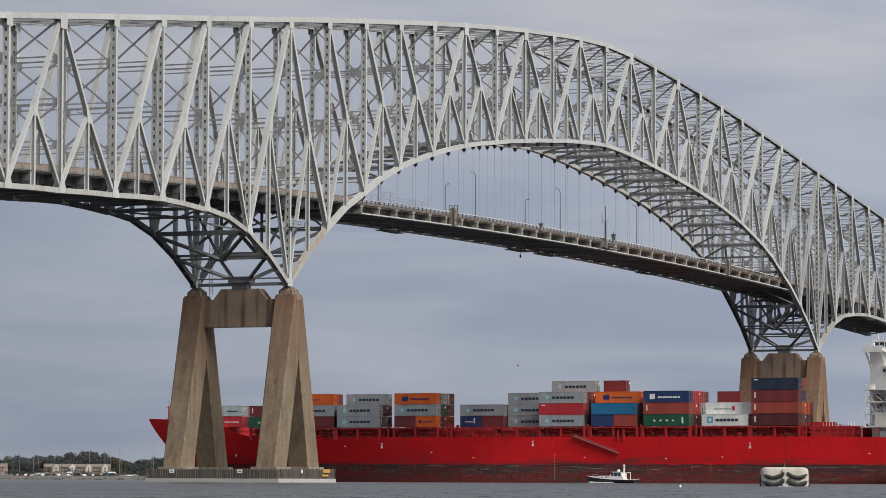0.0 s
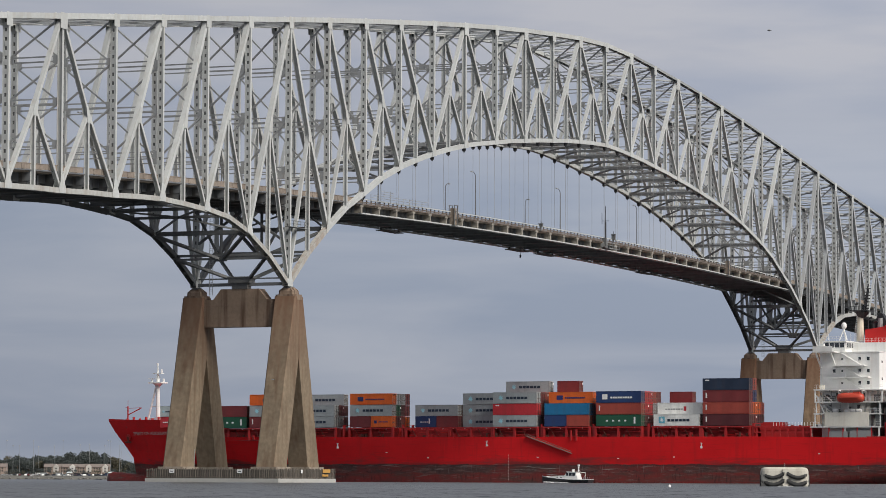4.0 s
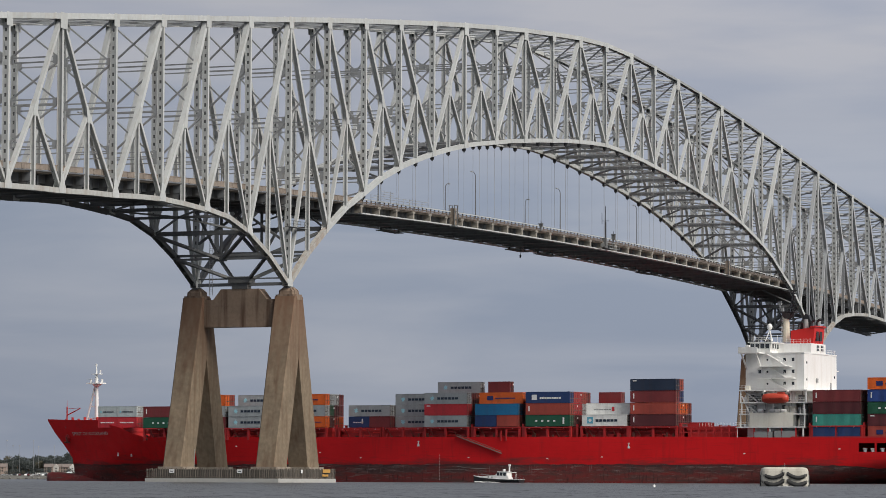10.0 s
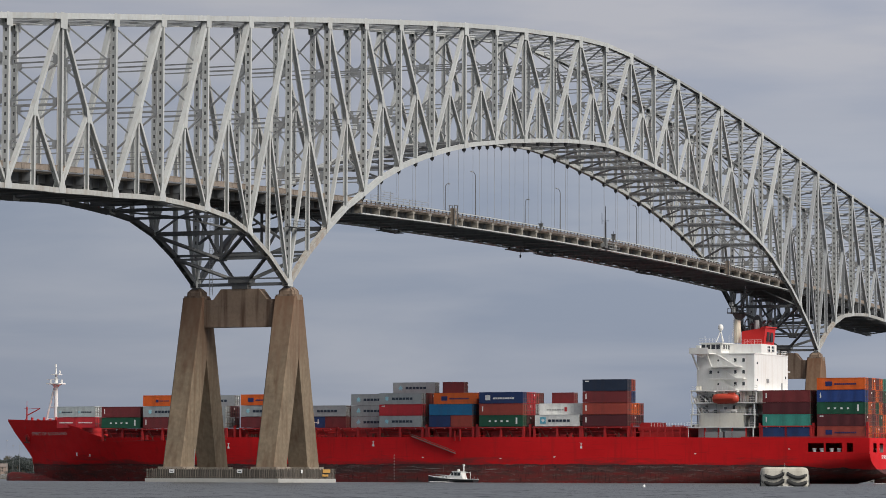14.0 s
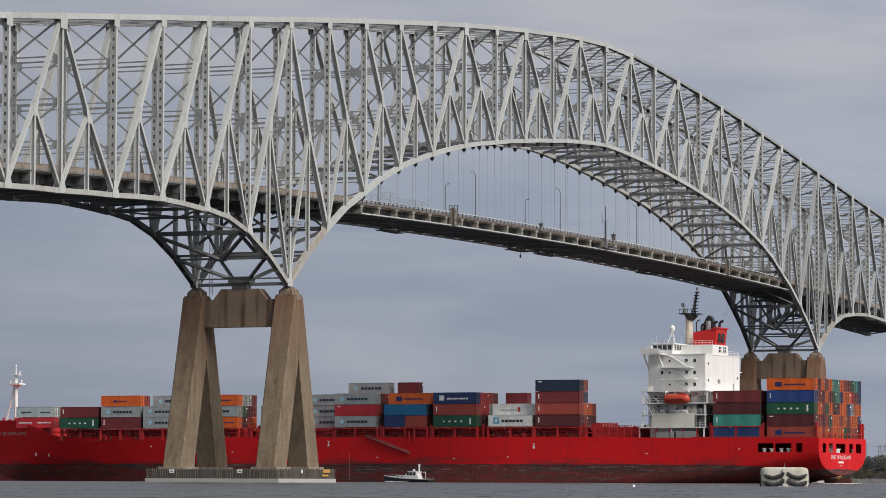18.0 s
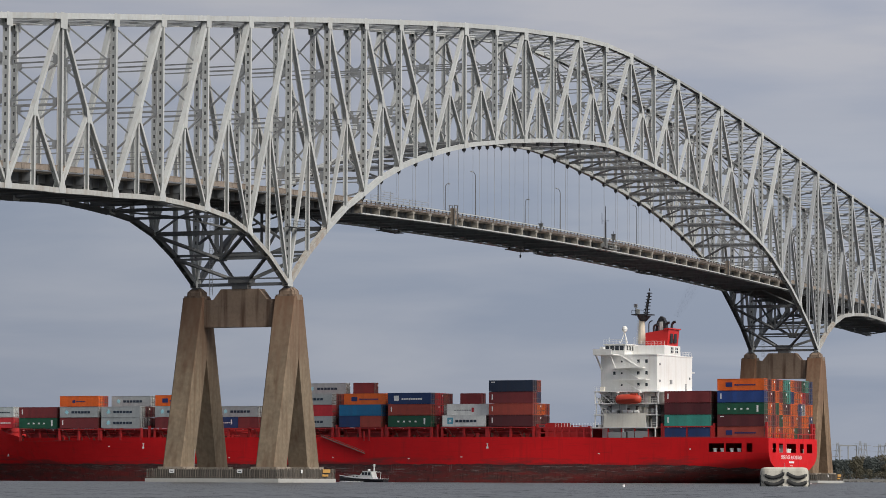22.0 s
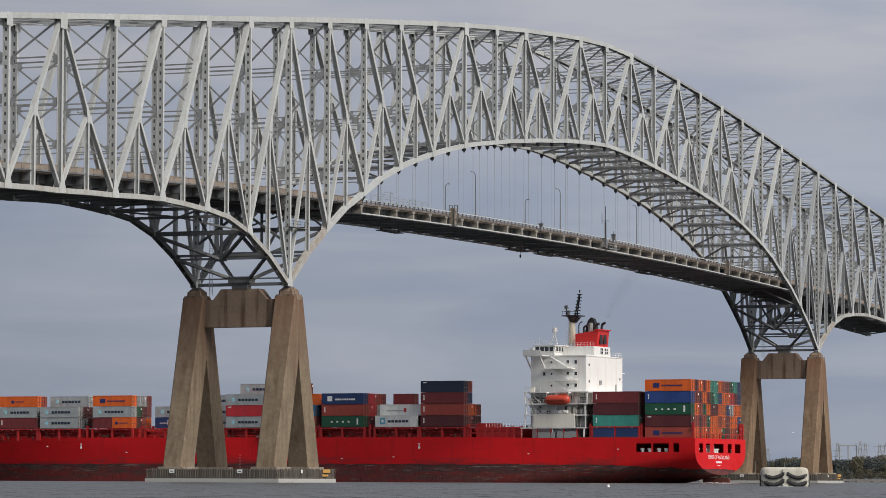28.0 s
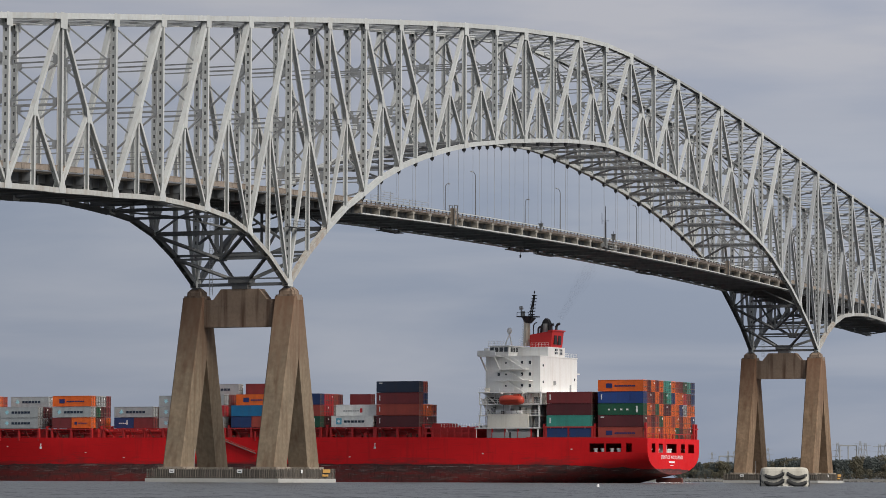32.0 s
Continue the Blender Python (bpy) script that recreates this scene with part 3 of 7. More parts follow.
        head = c + up_dir * 1.5
        pts = [head - nrm, head + nrm, Vector((c.x + 0.72, y, c.z - 0.5)), Vector((c.x + 0.7, y, c.z - 1.5)), Vector((c.x - 0.7, y, c.z - 1.5)), Vector((c.x - 0.72, y, c.z - 0.5))]
        for s in (-1, 1):
            ys = y + s * (wide / 2 + 0.03)
            plates.add([(v.x, ys - 0.025, v.z) for v in pts] + [(v.x, ys + 0.025, v.z) for v in pts],
                       [(5, 4, 3, 2, 1, 0), (6, 7, 8, 9, 10, 11)] + [(e, (e + 1) % 6, 6 + (e + 1) % 6, 6 + e) for e in range(6)])
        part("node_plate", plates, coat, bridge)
        toe = b if down_right else b2
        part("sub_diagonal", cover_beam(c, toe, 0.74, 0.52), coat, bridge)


build_truss(0.0)
build_truss(GAUGE)


def sway_frame(n):
    """The cross frame between the two posts of a panel point: twin struts with a V of braces in each of three tiers."""
    x, zt, zb = node_x(n), top(n), low(n)
    deck = rail_z(x)
    floor_z = max(zb, deck + 3.9)
    levels = [zt + (floor_z - zt) * k / 3 for k in range(4)]
    mid = GAUGE / 2
    for z in levels[1:]:
        g = Geo()
        for e in (-0.43, 0.43):
            g.beam((x, 0.4, z + e), (x, GAUGE - 0.4, z + e), 0.3, 0.22, (1, 0, 0))
        g.box(x - 0.18, x + 0.18, mid - 0.75, mid + 0.75, z - 0.62, z + 0.75)
        for e in (0.9, GAUGE - 0.9):
            g.box(x - 0.18, x + 0.18, e - 0.45, e + 0.5, z - 0.75, z + 0.6)
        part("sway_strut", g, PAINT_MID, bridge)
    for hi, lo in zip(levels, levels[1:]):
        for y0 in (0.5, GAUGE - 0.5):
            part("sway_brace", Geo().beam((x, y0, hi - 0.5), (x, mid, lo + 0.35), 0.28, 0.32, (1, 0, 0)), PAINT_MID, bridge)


for n in range(FIRST, LAST + 1):
    sway_frame(n)


def laterals(h, name, n0, n1, size, paint):
    """Struts across and crossed diagonals between the two chords at height h(n), in half panels."""
    n = n0
    while n < n1 - 0.01:
        x, x2 = node_x(n), node_x(n + 1)
        a, b, mz = h(n), h(n + 1), h(n + 0.5)
        xm = node_x(n + 0.5)
        for xs, zs, k in ((x, a, 1.0), (xm, mz, 0.8)):
            if name == "top_lateral":
                # a latticed strut: two flanges with cross lacing between
                g = Geo()
                for e in (0.38, -0.42):
                    g.beam((xs, 0.5, zs + e), (xs, GAUGE - 0.5, zs + e), 0.42 * k, 0.2, (1, 0, 0))
                for q in range(8):
                    y0, y1 = 0.5 + (GAUGE - 1) * q / 8, 0.5 + (GAUGE - 1) * (q + 1) / 8
                    g.beam((xs, y0, zs + (0.3 if q % 2 else -0.34)), (xs, y1, zs + (-0.34 if q % 2 else 0.3)), 0.1, 0.12, (1, 0, 0))
            else:
                g = Geo().hbeam((xs, 0.5, zs), (xs, GAUGE - 0.5, zs), size * k, size * k, (1, 0, 0))
            part(name + "_strut", g, paint, bridge)
        c = Geo()
        flat = 0.5 if name == "top_lateral" else 0.3
        for y0, y1 in ((0.5, GAUGE / 2), (GAUGE - 0.5, GAUGE / 2)):
            c.beam((x, y0, a), (xm, y1, mz), 0.34, flat, (0, 0, 1))
            c.beam((xm, y1, mz), (x2, y0, b), 0.34, flat, (0, 0, 1))
        if name == "top_lateral" or n not in (-1, 0, 19, 20):
            part(name + "_brace", c, paint, bridge)
        n += 1


def top_line(n):
    a, b = int(math.floor(n)), int(math.ceil(n))
    return (top(a) + top(b)) / 2


def low_line(n):
    return low(int(n)) if abs(n - round(n)) < 0.01 else low_half(n)


laterals(top_line, "top_lateral", FIRST, LAST, 0.66, PAINT_HALF_SHADED)
laterals(low_line, "low_lateral", FIRST, 2, 0.6, PAINT_SHADED)


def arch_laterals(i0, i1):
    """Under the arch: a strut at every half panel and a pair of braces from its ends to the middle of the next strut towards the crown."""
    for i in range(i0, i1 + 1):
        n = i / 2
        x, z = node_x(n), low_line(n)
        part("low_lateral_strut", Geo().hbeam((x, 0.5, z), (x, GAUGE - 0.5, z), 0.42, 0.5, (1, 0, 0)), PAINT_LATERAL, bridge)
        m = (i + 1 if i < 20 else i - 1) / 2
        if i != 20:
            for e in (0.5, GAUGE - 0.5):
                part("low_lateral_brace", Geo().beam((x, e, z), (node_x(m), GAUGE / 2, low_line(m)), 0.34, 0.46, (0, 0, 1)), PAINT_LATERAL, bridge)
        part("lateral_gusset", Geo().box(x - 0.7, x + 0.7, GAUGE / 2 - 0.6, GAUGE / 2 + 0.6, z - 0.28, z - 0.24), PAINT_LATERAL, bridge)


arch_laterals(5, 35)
laterals(low_line, "low_lateral", 18, LAST, 0.6, PAINT_SHADED)


def tower_bracing(n):
    """The heavy frame under the roadway over a pier."""
    x = n * PANEL
    zb, zd = low(n), rail_z(x) - 3.2
    mid = GAUGE / 2
    part("bearing_box", Geo().box(x - 1.3, x + 1.3, mid - 2.3, mid + 2.3, zb + 0.3, zb + 1.3).box(x - 1.5, x + 1.5, mid - 2.7, mid + 2.7, zb + 1.3, zb + 1.5).box(x - 0.9, x + 0.9, mid - 1.7, mid + 1.7, zb - 0.9, zb + 0.3), DECK_STEEL, bridge)
    # tower members are painted dark to carry the shadow of the roadway above
    part("tower_strut", Geo().hbeam((x, 0.4, zb + 1.15), (x, GAUGE - 0.4, zb + 1.15), 0.24, 0.26, (1, 0, 0), 0.05), PAINT_SHADED, bridge)
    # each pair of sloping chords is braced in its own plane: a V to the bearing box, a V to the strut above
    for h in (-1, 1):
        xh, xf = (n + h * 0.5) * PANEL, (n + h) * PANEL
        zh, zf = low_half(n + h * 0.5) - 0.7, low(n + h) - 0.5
        part("tower_strut", Geo().hbeam((xf, 0.4, zf + 0.2), (xf, GAUGE - 0.4, zf + 0.2), 0.55, 0.5, (1, 0, 0)), PAINT_SHADED, bridge)
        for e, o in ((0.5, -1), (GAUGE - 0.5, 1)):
            part("tower_brace", Geo().hbeam((x + h * 0.8, mid + o * 2.2, zb + 1.2), (xh, e, zh), 0.5, 0.55, (0, 1, 0)), PAINT_SHADED, bridge)
            part("tower_brace", Geo().hbeam((xh, mid + o * 0.5, zh), (xf, e, zf), 0.5, 0.55, (0, 1, 0)), PAINT_SHADED, bridge)
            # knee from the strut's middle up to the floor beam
            part("tower_knee", Geo().hbeam((xh, mid + o * 0.4, zh + 0.3), (xh, mid + o * 6.2, rail_z(xh) - 3.1), 0.4, 0.42, (1, 0, 0)), PAINT_SHADED, bridge)
        part("tower_post", Geo().hbeam((xh, mid, zh), (xh, mid, rail_z(xh) - 3.0), 0.42, 0.42, (1, 0, 0)), PAINT_SHADED, bridge)
        part("tower_strut", Geo().hbeam((xh, 0.4, zh), (xh, GAUGE - 0.4, zh), 0.4, 0.42, (1, 0, 0)), PAINT_SHADED, bridge)
        part("strut_gusset", Geo().box(xh - 0.1, xh + 0.1, mid - 1.3, mid + 1.3, zh - 0.5, zh + 0.6), PAINT_SHADED, bridge)
    part("tower_strut", Geo().hbeam((x, 0.4, zd - 0.6), (x, GAUGE - 0.4, zd - 0.6), 0.6, 0.6, (1, 0, 0)), PAINT_SHADED, bridge)
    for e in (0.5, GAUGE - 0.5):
        part("tower_brace", Geo().hbeam((x, mid, zd - 0.8), (x, e, zd - 7.2), 0.42, 0.45, (1, 0, 0)), PAINT_SHADED, bridge)
    # ladder to the bearing
    lad = Geo()
    ya = mid + 6.2
    for e in (-0.35, 0.35):
        lad.beam((x - 0.9, ya + e, zb - 2.0), (x - 0.9, ya + e, zd), 0.09, 0.09)
    z = zb - 1.8
    while z < zd:
        lad.beam((x - 0.9, ya - 0.35, z), (x - 0.9, ya + 0.35, z), 0.06, 0.06, (0, 0, 1))
        z += 0.45
    part("ladder", lad, GREY_STEEL, bridge)


for n in (0, 20):
    tower_bracing(n)


def roadway():
    half = PANEL / 2
    for i in range(2 * FIRST, 2 * LAST):
        x, x2 = node_x(i / 2), node_x((i + 1) / 2)
        r, r2 = rail_z(x), rail_z(x2)
        hung = 2 * 1.6 < i < 2 * 18.4
        fb = min(r - 3.0, max(low_line(i / 2) - 0.3, r - 5.0)) if not -2.4 < i / 2 < 22.4 else r - 3.0
        # side-span floor beams and stringers are darker: shade below the deck as colour
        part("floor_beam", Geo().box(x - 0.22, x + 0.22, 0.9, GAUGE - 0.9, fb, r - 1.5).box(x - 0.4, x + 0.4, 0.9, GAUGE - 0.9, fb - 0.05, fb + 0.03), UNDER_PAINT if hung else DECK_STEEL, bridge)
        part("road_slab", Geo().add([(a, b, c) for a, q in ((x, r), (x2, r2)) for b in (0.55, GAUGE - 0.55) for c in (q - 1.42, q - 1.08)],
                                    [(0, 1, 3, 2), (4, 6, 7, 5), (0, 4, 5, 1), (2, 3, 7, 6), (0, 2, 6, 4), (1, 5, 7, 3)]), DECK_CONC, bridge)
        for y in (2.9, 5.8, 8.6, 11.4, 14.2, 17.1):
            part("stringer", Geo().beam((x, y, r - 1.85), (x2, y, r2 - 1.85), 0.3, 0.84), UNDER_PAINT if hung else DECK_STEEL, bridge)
        for y, s in ((0.0, 1), (GAUGE, -1)):
            yo = y + s * 0.75
            lo_, hi_ = min(yo - s * 0.40, yo + s * 0.5), max(yo - s * 0.40, yo + s * 0.5)
            bw = 0.34
            bg = Geo().box(x - bw, x + bw, lo_, hi_ + 0.6 * (s > 0), r - 2.9, r - 1.25)
            if hung:
                bg.box(x - 0.7, x + 0.7, lo_ - 0.05, hi_ + 0.05, r - 1.7, r - 1.25)
            else:
                for q in (0.3, 0.66):
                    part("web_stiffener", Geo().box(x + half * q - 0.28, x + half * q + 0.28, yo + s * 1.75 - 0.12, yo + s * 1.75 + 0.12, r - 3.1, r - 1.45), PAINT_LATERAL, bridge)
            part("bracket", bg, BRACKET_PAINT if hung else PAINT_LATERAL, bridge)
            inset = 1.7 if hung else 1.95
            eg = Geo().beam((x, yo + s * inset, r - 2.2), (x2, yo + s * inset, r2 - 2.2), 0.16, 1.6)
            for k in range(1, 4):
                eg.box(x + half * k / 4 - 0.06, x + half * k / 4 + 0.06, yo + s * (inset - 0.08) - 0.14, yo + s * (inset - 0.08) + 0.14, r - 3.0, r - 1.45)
            # side-span girder in the darkened paint: the recess's shade as colour
            part("edge_girder", eg, DECK_STEEL if hung else PAINT_SHADED, bridge)
            if hung:
                part("edge_flange", Geo().beam((x, yo, r - 3.02), (x2, yo, r2 - 3.02), 1.1, 0.26), PAINT, bridge)
                g = Geo().beam((x, yo - s * 0.15, r - 1.05), (x2, yo - s * 0.15, r2 - 1.05), 0.5, 0.34)
                g.beam((x, yo, r - 0.62), (x2, yo, r2 - 0.62), 0.24, 0.20)
                for k in range(4):
                    xx = x + (k + 0.5) * half / 4
                    g.box(xx - 0.12, xx + 0.12, yo - 0.1, yo + 0.1, r - 1.0, r - 0.05)
                part("parapet", g, PARAPET_RUST, bridge)
                part("rail", Geo().beam((x, yo - s * 0.2, r - 0.08), (x2, yo - s * 0.2, r2 - 0.08), 0.22, 0.2), PAINT, bridge)
                zc = low_line(i / 2)
                part("hanger", Geo().tube((x, y, r - 1.2), (x, y, zc - 0.6), 0.037, 5), CABLE, bridge)
                part("hanger_socket", Geo().tube((x, y, zc - 1.25), (x, y, zc - 0.5), 0.42, 8, 0.52).tube((x, y, zc - 1.5), (x, y, zc - 1.2), 0.16, 6), BLACK, bridge)
            else:
                g = Geo()
                for k in range(3):
                    a_, c_ = x + half * (k + 0.02) / 3, x + half * (k + 0.98) / 3
                    g.beam((a_, yo - s * 0.28, rail_z(a_) - 0.46), (c_, yo - s * 0.28, rail_z(c_) - 0.46), 0.3, 0.86)
                    g.box(a_ + 0.5, a_ + 0.9, yo - s * 0.28 - 0.19, yo - s * 0.28 + 0.19, rail_z(a_) - 1.02, rail_z(a_) - 0.7)
                part("parapet", g, PARAPET_CONC, bridge)
                part("slab_edge", Geo().beam((x, yo - s * 0.30, r - 1.08), (x2, yo - s * 0.30, r2 - 1.08), 0.5, 0.2), PAINT_LATERAL, bridge)
                part("rail", Geo().beam((x, yo - s * 0.3, r + 0.06), (x2, yo - s * 0.3, r2 + 0.06), 0.36, 0.12), PARAPET_CONC, bridge)


roadway()

# roadway furniture


def street_lamp(x, y, h, reach):
    z = rail_z(x) - 0.6
    ob = empty("street_lamp", x, y, z, label="slender grey roadway lamp post with a curved arm", category="street lamp", group="roadway lamps")
    g = Geo().tube((0, 0, 0), (0, 0, h - 1.0), 0.13, 6, 0.08)
    last = Vector((0, 0, h - 1.0))
    for k in range(1, 5):
        p = Vector((reach * (k / 4) ** 1.5, 0, h - 1.0 + 1.0 * math.sin(k / 4 * math.pi / 2)))
        g.tube(last, p, 0.075, 6)
        last = p
    part("pole", g, DECK_STEEL, ob)
    part("lamp_head", Geo().box(last.x - 0.1, last.x + 0.75 * (1 if reach > 0 else -1), -0.16, 0.16, h - 0.14, h + 0.04) if reach > 0 else Geo().box(last.x - 0.75, last.x + 0.1, -0.16, 0.16, h - 0.14, h + 0.04), GREY_STEEL, ob)


for x, far, h in ((100.3, 0, 10.3), (154.0, 0, 10.3), (208.8, 0, 10.3), (262.0, 0, 10.3), (127.2, 1, 10.3), (178.6, 1, 10.3), (-82, 0, 10.3), (-28, 0, 10.3), (316, 0, 10.3), (46, 0, 10.3)):
    street_lamp(x, GAUGE - 0.8 if far else 0.8, h, 2.0 if far else -2.0)


def gantry_box(x):
    r = rail_z(x)
    ob = empty("maintenance_gantry", x, 0.2, r - 3.2, label="brown-grey steel access stair box on the deck edge", category="gantry")
    g = Geo()
    for a in (-0.9, 0.9):
        for b in (-0.7, 0.5):
            g.beam((a, b, 0), (a, b, 4.6), 0.16, 0.16)
    for z in (0.1, 1.5, 3.2, 4.5):
        for b in (-0.7, 0.5):
            g.beam((-0.9, b, z), (0.9, b, z), 0.12, 0.12)
    part("cage", g, DECK_STEEL, ob)
    part("cabinet", Geo().box(-0.75, 0.75, -0.55, 0.35, 0.3, 3.9), DECK_CONC, ob)


gantry_box(85.6)
gantry_box(281.0)


def deck_mast(x):
    r = rail_z(x)
    ob = empty("signal_mast", x, 0.3, r - 0.5, label="dark slender instrument mast on the bridge railing", category="mast")
    part("pole", Geo().tube((0, 0, -2.0), (0, 0, 4.4), 0.24, 7).tube((0, 0, 4.4), (0, 0, 8.2), 0.08, 6).tube((0.35, 0, -2.0), (0.35, 0, 3.2), 0.07, 5), BLACK, ob)
    part("antenna", Geo().beam((0, -0.9, 4.6), (0, 0.9, 4.6), 0.1, 0.1, (1, 0, 0)).tube((0, 0.9, 3.9), (0, 0.9, 6.6), 0.06, 5), BLACK, ob)
    part("platform", Geo().box(-0.8, 0.8, -0.8, 0.8, -2.2, -2.05).box(-1.5, -0.9, -0.7, 0.5, -2.0, 0.4), DECK_STEEL, ob)


deck_mast(184.2)


def deck_cabinet(x, w, h, label):
    """A small equipment box on legs at the railing."""
    ob = empty("equipment_cabinet", x, 0.2, rail_z(x) - 0.6, label=label, category="cabinet", group="deck equipment")
    part("box", Geo().box(-w / 2, w / 2, -0.5, 0.4, 0.4, h), DECK_STEEL, ob)
    part("hood", Geo().box(-w / 2 - 0.12, w / 2 + 0.12, -0.6, 0.5, h, h + 0.12), DECK_STEEL, ob)
    for e in (-1, 1):
        part("leg", Geo().box(e * w * 0.4 - 0.08, e * w * 0.4 + 0.08, -0.1, 0.1, -0.6, 0.4), DECK_STEEL, ob)
    part("aerial", Geo().tube((w * 0.3, 0, h), (w * 0.3, 0, h + 0.8), 0.06, 5), BLACK, ob)


for x, w, h in ((189.6, 0.45, 1.7), (139.5, 0.5, 1.0)):
    deck_cabinet(x, w, h, "grey steel equipment cabinet with a short aerial")


def scaffold():
    ob = empty("scaffold_rail", 40, 0, rail_z(40), label="light tubular scaffold railing along the deck edge", category="railing")
    for k in range(10):
        x = k * 3.4
        z = rail_z(40 + x) - rail_z(40)
        part("upright", Geo().tube((x, -0.2, z - 0.4), (x, -0.2, z + (2.2 if k in (2, 3, 9) else 1.1)), 0.06, 5), GREY_STEEL, ob)
    for h in (0.5, 1.0):
        part("tube", Geo().tube((0, -0.2, h), (31, -0.2, rail_z(71) - rail_z(40) + h), 0.05, 5), GREY_STEEL, ob)
    for h in (1.6, 2.1):
        part("tube", Geo().tube((5.5, -0.2, h), (12, -0.2, h + 0.05), 0.05, 5), GREY_STEEL, ob)


scaffold()

def cage(x0, x1, y, z, h):
    """A narrow walkway with a tube railing."""
    g = Geo().box(x0, x1, y, -0.5, z - 0.1, z)
    for k in (0.5, 1.0):
        g.beam((x0, y, z + h * k), (x1, y, z + h * k), 0.08, 0.08)
    n = max(2, int((x1 - x0) / 1.6))
    for k in range(n + 1):
        x = x0 + (x1 - x0) * k / n
        g.beam((x, y, z - 0.05), (x, y, z + h), 0.08, 0.08)
    return g


for x, y in ((92, GAUGE - 2.0), (170, GAUGE - 2.0), (188, GAUGE - 2.5), (262, GAUGE - 3.0)):
    part("inspection_platform", Geo().box(x - 5.5, x + 5.5, y - 1.0, y + 1.0, rail_z(x) - 3.75, rail_z(x) - 3.55).box(x - 5.2, x - 4.9, y - 0.2, y + 0.2, rail_z(x) - 3.6, rail_z(x) - 3.0).box(x + 4.9, x + 5.2, y - 0.2, y + 0.2, rail_z(x) - 3.6, rail_z(x) - 3.0), DECK_STEEL, bridge)
part("navigation_light", Geo().tube((172.2, 18, rail_z(172) - 3.2), (172.2, 18, 55.4), 0.05, 5).tube((172.2, 18, 55.4), (172.2, 18, 54.7), 0.24, 8, 0.2), BLACK, bridge, "small hanging navigation light")
part("inspection_balcony", cage(-139.8, -134.2, -1.3, 48.3, 1.3), PAINT_SHADED, bridge, "small railed inspection balcony")
part("edge_platform", cage(180.6, 189.2, -1.5, rail_z(185) - 2.7, 1.3), GREY_STEEL, bridge, "small railed steel platform hung on the deck edge")
part("platform_drum", Geo().tube((178.6, -1.0, rail_z(179) - 2.2), (180.4, -0.6, rail_z(179) - 2.6), 0.5, 12), DECK_STEEL, bridge, "grey drum on the deck edge")
part("chord_balcony", cage(-2.5, 6.0, -1.6, 50.0, 1.2), PAINT_SHADED, bridge)


